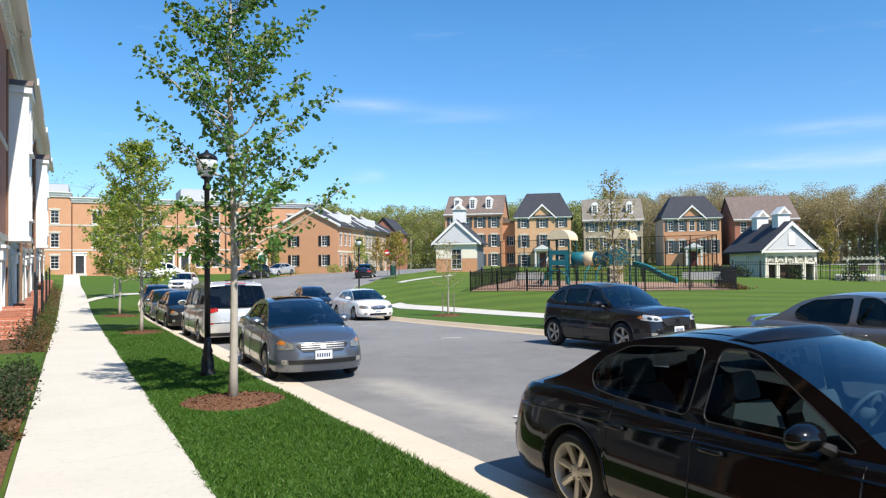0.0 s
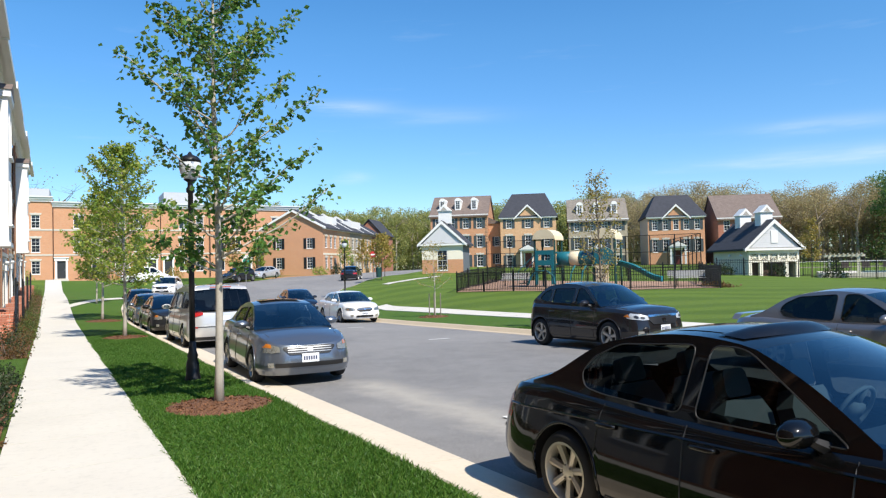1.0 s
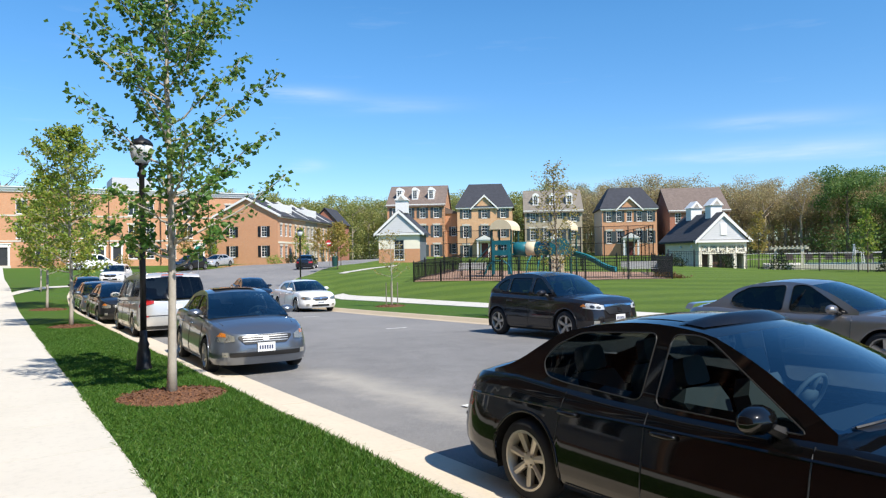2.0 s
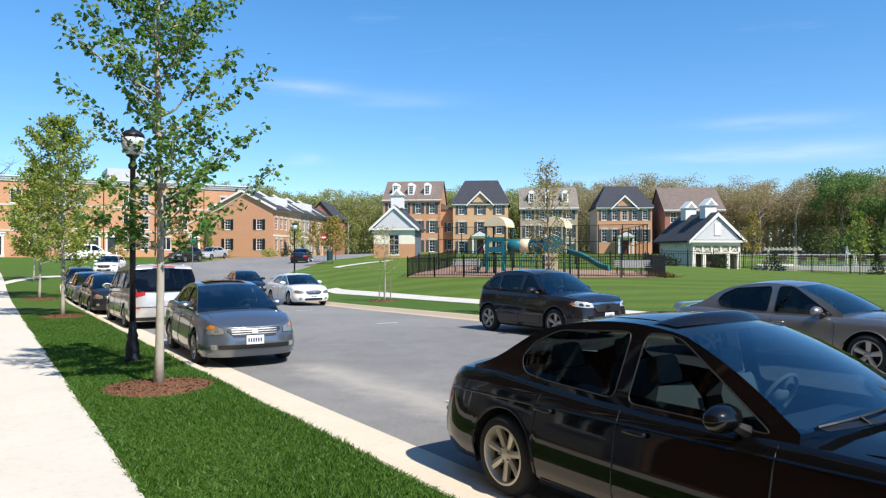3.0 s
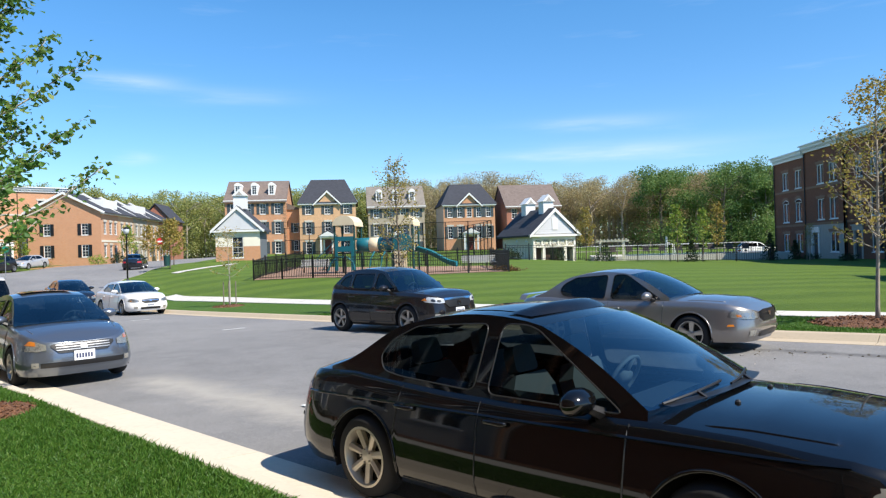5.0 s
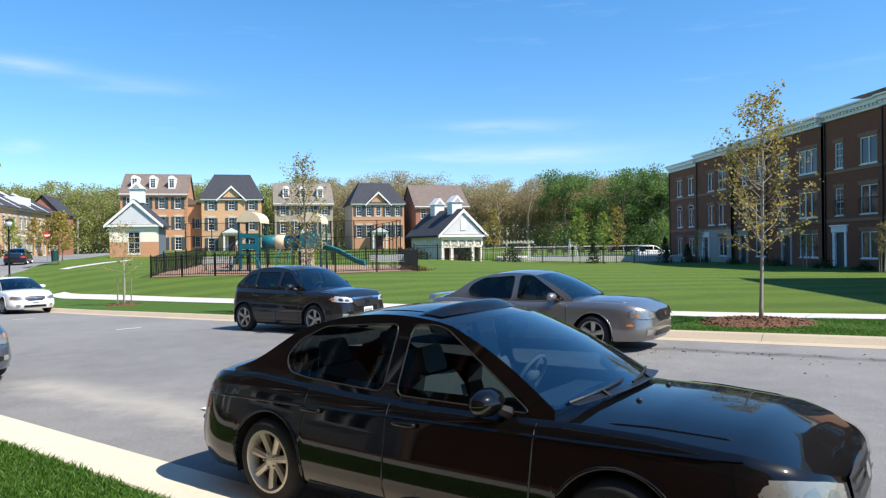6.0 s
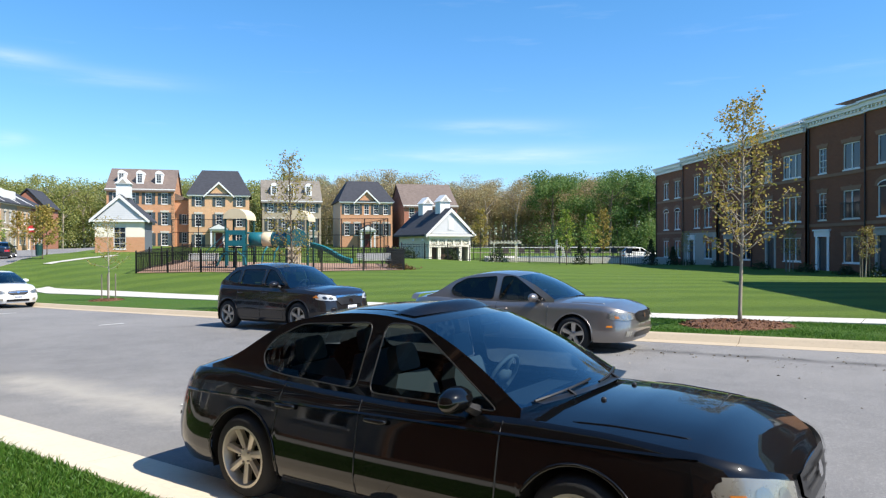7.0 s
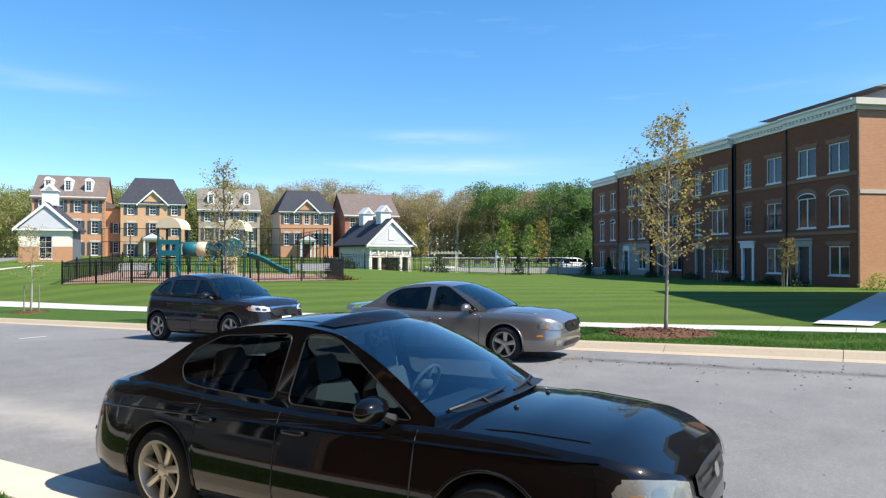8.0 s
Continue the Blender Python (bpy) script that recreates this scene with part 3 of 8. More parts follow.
def window(parent, m, w, h, lights=1, arch=0.0, shutter=None, frame_mat=None, head=None):
    """A window in a wall whose outer face is y = 0 and faces -y; m is at its sill's middle."""
    fm = frame_mat or WHITE
    ob = part("window", kept(("win", w, h, fm.name), lambda: win_frame(w, h).mesh("window", fm)), fm, parent, m=m)
    part("sill", kept(("sill", w, fm.name), lambda: Shape().box(-w / 2 - 0.05, -0.14, -0.07, w / 2 + 0.05, 0.0, -0.002).mesh("sill", fm)), fm, ob)
    for i, (nm, box) in enumerate(win_bars(w, h, lights)):
        part(nm, kept((nm, i, w, h, lights, fm.name), lambda: Shape().box(*box).mesh(nm, fm)), fm, ob)
    if arch:
        def bow(k, extra):
            return [((w / 2 * k) * math.cos(math.pi * i / 10), h + 0.003 + (arch + extra) * math.sin(math.pi * i / 10)) for i in range(11)]
        part("arch_head", kept(("arch", w, h, arch, fm.name), lambda: Shape().prism(bow(1.0, 0.06), -0.135, -0.113).mesh("arch_head", fm)), fm, ob)
        part("arch_pane", kept(("archpane", w, h, arch), lambda: Shape().prism(bow(0.9, 0.0), -0.142, -0.137).mesh("arch_pane", PANE)), PANE, ob)
        if head:
            ring = bow(1.28, 0.34) + bow(1.02, 0.08)[::-1]
            part("arch_lintel", kept(("archlintel", w, h, arch, head.name), lambda: Shape().sheet([[(ring[i][0], y_, ring[i][1]) for i in range(11)] for y_ in (-0.15,)] + [[(ring[21 - i][0], -0.15, ring[21 - i][1]) for i in range(11)]] + [[(ring[21 - i][0], -0.112, ring[21 - i][1]) for i in range(11)]]).mesh("arch_lintel", head)), head, ob)
    part("pane", kept(("pane", w, h), lambda: Shape().box(-w / 2 + 0.05, -0.012, 0.05, w / 2 - 0.05, 0.0, h - 0.05).mesh("pane", PANE)), PANE, ob)
    if head and not arch:
        part("lintel", kept(("lintel", w, head.name), lambda: Shape().prism([(-w / 2 - 0.1, 0), (w / 2 + 0.1, 0), (w / 2 + 0.2, 0.24), (0.12, 0.24), (0.08, 0.3), (-0.08, 0.3), (-0.12, 0.24), (-w / 2 - 0.2, 0.24)], -0.035, 0.03).mesh("lintel", head)), head, ob, m=pose(0, -0.115, h + arch + 0.02))
    if shutter:
        def leaf():
            s = Shape()
            sw = min(0.42, w * 0.48)
            s.box(-sw / 2, -0.05, 0, -sw / 2 + 0.05, -0.005, h).box(sw / 2 - 0.05, -0.05, 0, sw / 2, -0.005, h)
            for q in (0, 0.5, 0.96):
                s.box(-sw / 2 + 0.05, -0.05, h * q, sw / 2 - 0.05, -0.005, h * q + 0.06)
            s.box(-sw / 2 + 0.05, -0.03, 0.06, sw / 2 - 0.05, -0.005, h * 0.96)
            return s.mesh("shutter", shutter)
        sw = min(0.42, w * 0.48)
        for q in (-1, 1):
            part("shutter", kept(("shut", w, h, shutter.name), leaf), shutter, ob, m=pose(q * (w / 2 + sw / 2 + 0.03), -0.105, 0))
    return ob


def wall_shape(w, z0, z1, holes, deep=0.14):
    """A wall face in the plane y = 0, from x = 0 to w, with openings (x0, z0, x1, z1) and their reveals."""
    s = Shape()
    xs = sorted({0, w, *[q for h in holes for q in (h[0], h[2])]})
    zs = sorted({z0, z1, *[q for h in holes for q in (h[1], h[3])]})
    for xa, xb in zip(xs, xs[1:]):
        for za, zb in zip(zs, zs[1:]):
            cx, cz = (xa + xb) / 2, (za + zb) / 2
            if not any(h[0] < cx < h[2] and h[1] < cz < h[3] for h in holes):
                s.add([(xa, 0, za), (xb, 0, za), (xb, 0, zb), (xa, 0, zb)], [(0, 1, 2, 3)])
    for x0, a, x1, b in holes:
        s.add([(x0, 0, a), (x1, 0, a), (x1, 0, b), (x0, 0, b), (x0, deep, a), (x1, deep, a), (x1, deep, b), (x0, deep, b)],
              [(0, 4, 5, 1), (1, 5, 6, 2), (2, 6, 7, 3), (3, 7, 4, 0), (4, 7, 6, 5)])
    return s.weld()


def door(parent, m, w=0.95, h=2.1, material=None, surround=None, canopy=0.0):
    material, surround = material or DOOR_DARK, surround or WHITE
    s = Shape().box(-w / 2, 0.0, 0, w / 2, 0.05, h)
    for zz in (0.2, 1.15):
        for q in (-1, 1):
            s.box(q * w * 0.24 - w * 0.17, -0.015, zz, q * w * 0.24 + w * 0.17, 0.0, zz + 0.75)
    ob = part("door", s, material, parent, m=m)
    f = Shape().box(-w / 2 - 0.22, -0.14, 0, -w / 2, -0.0, h + 0.05).box(w / 2, -0.14, 0, w / 2 + 0.22, -0.0, h + 0.05).box(-w / 2 - 0.3, -0.18, h + 0.05, w / 2 + 0.3, 0, h + 0.42).box(-w / 2 - 0.38, -0.26, h + 0.42, w / 2 + 0.38, 0, h + 0.52)
    part("door_surround", f, surround, ob)
    part("handle", Shape().box(w * 0.36, -0.07, 1.0, w * 0.42, -0.016, 1.15), CHROME, ob)
    return ob


ROW = Vector((0.7785, -0.6276, 0))
ROW_TURN = math.degrees(math.atan2(ROW.y, ROW.x))


def dormer(parent, m, w=0.95, h=2.0):
    s = Shape().box(-w / 2, -0.05, 0, w / 2, 2.2, h * 0.72)
    n = 8
    s.prism([(-w / 2 - 0.03, h * 0.72)] + [(-(w / 2 + 0.03) * math.cos(math.pi * i / n), h * 0.72 + 0.5 * math.sin(math.pi * i / n)) for i in range(1, n)] + [(w / 2 + 0.03, h * 0.72)], -0.1, 2.4)
    d = part("dormer", s, WHITE, parent, "white arched dormer", m=m)
    part("pane", Shape().box(-w * 0.28, -0.07, 0.25, w * 0.28, -0.052, h * 0.78), PANE, d)
    f = Shape()
    for z in (0.55, 0.9, 1.2):
        f.box(-w * 0.28, -0.085, z, w * 0.28, -0.071, z + 0.03)
    f.box(-0.02, -0.086, 0.25, 0.02, -0.071, h * 0.78)
    part("glazing_bars", f, WHITE, d)


def house(px, py, base, w, deep, eave, ridge, brick_mat, roof_mat, roof, cols, floors, side_mat, label, gable=None, dormers=(), shutters=None, entry=None, quoins=False, arch_mid=False):
    """A detached brick house; local x along its front, -y towards the street, z = 0 at its base."""
    ob = thing("house", pose(px, py, base, 0, 0, ROW_TURN), label, "house", "houses beyond the park")
    H, R = eave - base, ridge - base
    wins = []
    for f, (z, h, ww) in enumerate(floors):
        for c, x in enumerate(cols):
            if entry and f == len(floors) - 1 and abs(x - entry) < 0.9:
                continue
            wins.append((x, z, ww, h))
    holes = [(x - ww / 2, z, x + ww / 2, z + h) for x, z, ww, h in wins]
    if entry:
        holes.append((entry - 0.5, 0.3, entry + 0.5, 2.45))
    part("front_wall", wall_shape(w, -0.8, H, holes), brick_mat, ob)
    s = Shape().add([(0, 0, -0.8), (0, deep, -0.8), (0, deep, H), (0, 0, H)], [(0, 3, 2, 1)]).add([(w, 0, -0.8), (w, deep, -0.8), (w, deep, H), (w, 0, H)], [(0, 1, 2, 3)]).add([(0, deep, -0.8), (w, deep, -0.8), (w, deep, H), (0, deep, H)], [(0, 3, 2, 1)])
    if roof == "gable":
        s.add([(0, 0, H), (0, deep, H), (0, deep / 2, R)], [(0, 2, 1)]).add([(w, 0, H), (w, deep, H), (w, deep / 2, R)], [(0, 1, 2)])
    part("outer_wall", s, side_mat, ob)
    for x, z, ww, h in wins:
        mid = arch_mid and abs(x - w / 2) < 0.4 and z > H * 0.6
        window(ob, pose(x, 0.1, z), ww, h, 1, 0.0, shutters if not mid else None, head=STONE if z < H - 2.2 else None)
    r, o = Shape(), 0.35
    if roof == "gable":
        sl = (R - H) / (deep / 2)
        r.prism([(-o, H - sl * o), (deep / 2, R), (deep + o, H - sl * o), (deep + o, H - sl * o - 0.16), (deep / 2, R - 0.16), (-o, H - sl * o - 0.16)], -0.2, w + 0.2, Matrix(((0, 1, 0, 0), (1, 0, 0, 0), (0, 0, 1, 0), (0, 0, 0, 1))))
    else:
        a = 2.1
        e = [(-o, -o, H), (w + o, -o, H), (w + o, deep + o, H), (-o, deep + o, H)]
        t = [(a * 0.75, deep * 0.36, R), (w - a * 0.75, deep * 0.36, R), (w - a * 0.75, deep * 0.64, R), (a * 0.75, deep * 0.64, R)]
        r.add(e + t, [(0, 1, 5, 4), (1, 2, 6, 5), (2, 3, 7, 6), (3, 0, 4, 7), (4, 5, 6, 7), (3, 2, 1, 0)])
    part("roof", r, roof_mat, ob)
    part("cornice", Shape().box(-0.2, -0.3, H - 0.15, w + 0.2, -0.003, H - 0.02).box(-0.08, -0.1, H - 0.26, w + 0.08, -0.003, H - 0.15), WHITE, ob)
    if gable:
        gx, gw, gh = gable
        part("front_gable", Shape().prism([(gx - gw / 2, H - 0.35), (gx + gw / 2, H - 0.35), (gx, H + gh)], -0.12, deep * 0.35), brick_mat, ob)
        g = Shape()
        for q in (-1, 1):
            g.prism([(gx, H + gh + 0.18), (gx + q * (gw / 2 + 0.4), H - 0.18), (gx + q * (gw / 2 + 0.4), H - 0.42), (gx, H + gh - 0.12)], -0.42, -0.13)
        part("gable_trim", g, WHITE, ob)
        c = Shape().prism([(gx, H + gh + 0.22), (gx + gw / 2 + 0.45, H - 0.16), (gx, H + gh + 0.1), (gx - gw / 2 - 0.45, H - 0.16)], -0.4, deep * 0.36)
        part("gable_roof", c, roof_mat, ob)
    for x in dormers:
        dormer(ob, pose(x, 1.3, H + 0.75))
    if entry:
        door(ob, pose(entry, 0.06, 0.3), 1.0, 2.1, DOOR_RED)
        p = Shape().box(entry - 1.2, -1.5, 2.75, entry + 1.2, -0.01, 2.95).prism([(entry - 1.35, 2.95), (entry + 1.35, 2.95), (entry, 3.65)], -1.6, -0.01)
        for q in (-1, 1):
            p.box(entry + q * 1.0 - 0.12, -1.4, 0.3, entry + q * 1.0 + 0.12, -1.16, 2.75)
        part("porch", p, WHITE, ob)
        part("porch_roof", Shape().prism([(entry - 1.45, 2.98), (entry, 3.72), (entry + 1.45, 2.98), (entry, 3.82)], -1.62, -0.01), RF_DARK, ob)
        st = Shape()
        for i in range(3):
            st.box(entry - 0.9, -1.5 - 0.3 * (i + 1), -0.6, entry + 0.9, -1.5 - 0.3 * i, 0.3 - 0.18 * (i + 1))
        st.box(entry - 1.25, -1.5, -0.6, entry + 1.25, -0.02, 0.3)
        part("steps", st, STONE, ob)
    if quoins:
        for i in range(int(H / 0.55)):
            part("quoin", kept("quoin", lambda: Shape().box(-0.3, -0.04, 0, 0.02, 0.25, 0.36).mesh("quoin", RUSSET_TRIM)), RUSSET_TRIM, ob, m=pose(w, 0, i * 0.55))
    return ob


F3 = [(6.25, 1.55, 0.85), (3.35, 1.75, 0.85), (0.45, 1.75, 0.9)]
house(50.7, 94.0, 1.5, 8.7, 10, 9.85, 13.1, BR_ORANGE, RF_BROWN, "gable", (1.2, 3.3, 5.4, 7.5), F3, BR_ORANGE, "orange brick house with brown roof and three arched dormers", dormers=(1.7, 4.1, 6.6), quoins=True, shutters=SHUTTER)
house(59.0, 87.3, 1.3, 8.25, 10, 9.15, 13.0, BR_TAN, RF_DARK, "hip", (1.3, 4.1, 6.9), F3, BR_TAN, "tan brick house with charcoal hipped roof and front gable", gable=(4.1, 3.4, 1.7), shutters=SHUTTER, entry=4.1)
house(66.9, 81.0, 1.2, 8.45, 10, 8.5, 11.9, BR_GREY, RF_TAUPE, "gable", (1.2, 3.2, 5.2, 7.2), [(5.6, 1.5, 0.85), (2.9, 1.7, 0.85), (0.3, 1.6, 0.9)], BR_GREY, "taupe brick house with three arched dormers", dormers=(1.7, 4.2, 6.7), shutters=SHUTTER, entry=4.3)
house(75.7, 73.9, 1.2, 7.9, 10, 8.5, 11.9, BR_ORANGE, RF_DARK, "hip", (1.0, 2.5, 3.95, 5.4, 6.9), [(5.4, 1.5, 0.75), (2.2, 1.8, 0.75)], SIDE_GREY, "orange brick house with charcoal hipped roof and grey siding", gable=(3.95, 3.2, 1.6), shutters=SHUTTER, entry=3.95, arch_mid=True)
house(83.3, 67.8, 1.2, 8.4, 11, 8.1, 11.8, BR_RED, RF_BROWN, "gable", (1.2, 3.2, 5.2, 7.2), [(5.0, 1.5, 0.85), (2.2, 1.7, 0.85)], BR_RED, "red brick house with brown shingle roof")

# low linking wing beside the first house
wing = thing("house_wing", pose(57.5, 88.55, 1.4, 0, 0, ROW_TURN), "orange brick side wing with a sloping roof", "house wing")
part("front_wall", wall_shape(2.3, -0.8, 7.0, [(0.9, 3.6, 1.6, 5.0), (0.9, 0.9, 1.6, 2.4)]), BR_ORANGE, wing, m=pose(0, 1.5, 0))
for z in (3.6, 0.9):
    window(wing, pose(1.25, 1.6, z), 0.7, 1.4 if z > 2 else 1.5, shutter=SHUTTER)
part("roof", Shape().prism([(0, 7.0), (2.3, 7.0), (0, 8.0)], 1.3, 8), RF_BROWN, wing)


def cupola(parent, m, w=1.1):
    s = Shape().box(-w / 2, -w / 2, -0.8, w / 2, w / 2, 0.55)
    s.prism([(-w / 2 - 0.14, 0.55), (w / 2 + 0.14, 0.55), (0, 1.25)], -w / 2 - 0.14, w / 2 + 0.14)
    c = part("cupola", s, WHITE, parent, "white louvred cupola", m=m)
    part("louvre", Shape().prism([(-w * 0.28, 0.62), (w * 0.28, 0.62), (0, 1.0)], -w / 2 - 0.16, -w / 2 - 0.142), STONE_GREY, c)


def gable_hall(name, px, py, base, turn, w, deep, eave, apex, wall_a, wall_b, split, label, roof_mat, gable_mat):
    ob = thing(name, pose(px, py, base, 0, 0, turn), label, "pavilion")
    H, R, o = eave - base, apex - base, 0.45
    part("roof", Shape().prism([(-o, H - 0.12), (w / 2, R + 0.2), (w + o, H - 0.12), (w + o, H - 0.3), (w / 2, R), (-o, H - 0.3)], -0.34, deep + 0.4), roof_mat, ob)
    part("gable", Shape().prism([(0.1, H - 0.05), (w - 0.1, H - 0.05), (w / 2, R - 0.1)], -0.2, 0.12), gable_mat, ob)
    t = Shape()
    for q in (-1, 1):
        t.prism([(w / 2, R + 0.16), (w / 2 + q * (w / 2 + o), H - 0.14), (w / 2 + q * (w / 2 + o), H - 0.42), (w / 2, R - 0.2)], -0.38, -0.342)
    t.box(-o, -0.3, H - 0.3, w + o, -0.002, H - 0.1)
    part("gable_trim", t, WHITE, ob)
    return ob, H, R


CREAM_WHITE = mat("cream_white_paint", (0.80, 0.755, 0.64), 0.55, amount=0.05)
DOOR_BROWN = mat("dark_brown_shutter", (0.09, 0.045, 0.03), 0.6)
# pool house: white walls, latticed band, dark openings
ph, H, R = gable_hall("pool_house", 54.05, 40.9, 0.3, -27.5, 4.6, 7.6, 3.1, 5.4, None, None, 0, "white pool house with dark roof and two cupolas", RF_DARK, SIDE_PALE)
w = 4.6
for x in (0.0, 1.0, 3.3, 4.3):
    part("pillar", Shape().box(x, 0, -0.6, x + 0.3, 0.3, 1.45), CREAM_WHITE, ph)
part("portico", Shape().box(0, 0, 2.2, w, 0.25, H - 0.05).box(0, 0.0, 1.45, w, 0.25, 1.62).box(0, 0.2, 1.62, w, 0.25, 2.2), CREAM_WHITE, ph)
for i in range(5):
    x0 = 0.2 + i * 0.87
    part("lattice_back", Shape().box(x0, 0.16, 1.64, x0 + 0.72, 0.197, 2.18), STONE_GREY, ph)
    l = Shape()
    l.tube([(x0, 0.1, 1.62), (x0 + 0.72, 0.1, 2.2)], 0.045, 4).tube([(x0, 0.1, 2.2), (x0 + 0.72, 0.1, 1.62)], 0.045, 4).tube([(x0 + 0.36, 0.1, 1.62), (x0 + 0.36, 0.1, 2.2)], 0.04, 4).tube([(x0, 0.1, 1.91), (x0 + 0.72, 0.1, 1.91)], 0.04, 4)
    part("lattice_panel", l, CREAM_WHITE, ph)
    part("lattice_post", Shape().box(x0 - 0.15, 0.0, 1.62, x0, 0.197, 2.2), CREAM_WHITE, ph)
part("end_post", Shape().box(w - 0.2, 0.0, 1.62, w, 0.197, 2.2), CREAM_WHITE, ph)
part("counter_front", Shape().box(0.35, 0.5, -0.6, 3.3, 0.6, 1.45), DOOR_BROWN, ph, "dark brown shutter")
part("side_wall", Shape().box(0.0, 0.3, 1.0, 0.15, 7.4, H - 0.1).box(0, 7.2, -0.6, w, 7.4, H - 0.1).box(w - 0.15, 0.3, -0.6, w, 7.4, H - 0.1).box(0, 0.3, -0.6, 0.15, 7.4, 1.0), SIDE_CREAM, ph)
# dark sheet added inside to stand in for shade within the openings
part("dark_opening_sheet", Shape().box(0.3, 2.6, -0.6, w - 0.3, 2.7, H - 0.2), DOOR_DARK, ph)
part("vent", Shape().box(w / 2 - 0.3, -0.25, H + 0.35, w / 2 + 0.3, -0.202, H + 1.45), WHITE, ph, "white louvred gable vent")
for x, yy in ((w / 2, 1.6), (w / 2, 5.7)):
    cupola(ph, pose(x, yy, R + 0.32), 1.1)
for yy in (0.9, 3.2):
    part("wall_lamp", Shape().lathe([(0.02, 0.25), (0.05, 0.2), (0.16, 0.0)], 8), WHITE, ph, m=pose(-0.25, yy, H - 0.75))

# brick and cream pavilion
pv, H, R = gable_hall("pavilion", 34.0, 65.1, 1.0, -39.0, 4.35, 5.0, 4.5, 6.65, None, None, 0, "brick and cream pavilion with shingled gable and cupola", RF_DARK, SIDE_PALE)
w = 4.35
part("brick_base", wall_shape(w, -0.8, 1.75, [(1.6, 0.6, 2.7, 1.75)]), BR_ORANGE, pv)
part("upper_wall", wall_shape(w, 1.75, H, [(1.6, 1.75, 2.7, 2.75)]), SIDE_CREAM, pv)
# side and rear walls are a darker grey than the cream front
part("side_wall", Shape().box(0.0, 0.01, -0.8, 0.1, 5, H).box(w - 0.1, 0.01, -0.8, w, 5, H).box(0, 4.9, -0.8, w, 5, H), SIDE_DARK, pv)
window(pv, pose(2.15, 0.1, 0.62), 1.08, 2.1, 1)
cupola(pv, pose(w / 2, 2.2, R + 0.75), 1.25)


def cornice(parent, x0, x1, z, m=None, material=None, big=0.6):
    s = Shape().box(x0, -0.16, z - 0.75 * big, x1, 0.05, z - 0.4 * big).box(x0 - 0.05, -0.34, z - 0.4 * big, x1 + 0.05, 0.05, z - 0.12 * big).box(x0 - 0.12, -0.5, z - 0.12 * big, x1 + 0.12, 0.05, z)
    ob = part("cornice", s, material or WHITE, parent)
    d = Shape()
    x = x0 + 0.15
    while x < x1 - 0.2:
        d.box(x, -0.27, z - 0.56 * big, x + 0.14, -0.162, z - 0.41 * big)
        x += 0.33
    part("dentil_course", d, material or WHITE, ob)["kind"] = "stuff"
    return ob


def town_unit(name, m, w, top, deep, brick_mat, bays, door_x, label, group, lower=None, white=False, doormat=None, surround=None):
    """One row house: local x along its front, which is y = 0 and faces -y."""
    ob = thing(name, m, label, "row house", group)
    holes, wins = [], []
    for x, ww, lights, tri in bays:
        for z, h, arch in ((0.75, 1.6, 0), (3.42, 1.72, 0.25 if tri in (2, 4) else 0), (6.4, 1.6, 0)):
            if z < 1 and tri >= 3:
                continue
            holes.append((x - ww / 2, z, x + ww / 2, z + h))
            wins.append((x, z, ww, h, lights, arch))
    if door_x is not None:
        holes.append((door_x - 0.55, 0.15, door_x + 0.55, 2.6))
    if lower:
        lo = [h for h in holes if h[1] < 3]
        hi = [h for h in holes if h[1] >= 3]
        part("base_wall", wall_shape(w, -0.8, 3.0, lo, 0.16), lower, ob)
        part("upper_wall", wall_shape(w, 3.0, top, hi, 0.16), brick_mat, ob)
    else:
        part("front_wall", wall_shape(w, -0.8, top, holes, 0.16), brick_mat, ob)
    part("outer_wall", Shape().add([(x, y, z) for z in (-0.8, top) for x, y in ((0, 0.17), (w, 0.17), (w, deep), (0, deep))], [(1, 2, 6, 5), (2, 3, 7, 6), (3, 0, 4, 7)]), brick_mat, ob)
    part("roof_deck", Shape().box(0.05, 0.2, top - 0.5, w - 0.05, deep - 0.05, top - 0.3), STONE_GREY, ob)
    for x, z, ww, h, lights, arch in wins:
        window(ob, pose(x, 0.11, z), ww, h, lights, arch, head=BAND_BROWN if brick_mat is BR_SHADED else STONE)
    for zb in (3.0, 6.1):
        part("stone_band", Shape().box(0, -0.05, zb, w, -0.003, zb + 0.19), BAND_BROWN if brick_mat is BR_SHADED else STONE, ob)
    cornice(ob, 0, w, top, material=MEMBRANE if white else WHITE, big=1.0 if white else 0.85)
    if door_x is not None:
        door(ob, pose(door_x, 0.1, 0.15), 0.95, 2.15, doormat or WHITE, surround)
        part("step", Shape().slab(door_x - 0.8, -0.66 if lower is not STONE else -0.2, -0.6, door_x + 0.8, 0.0, 0.14), WALK, ob)
    part("downpipe", Shape().tube([(0.08, -0.08, 0), (0.08, -0.08, top - 0.7)], 0.05, 6), TRIM if lower is not STONE else BAND_BROWN, ob)
    return ob


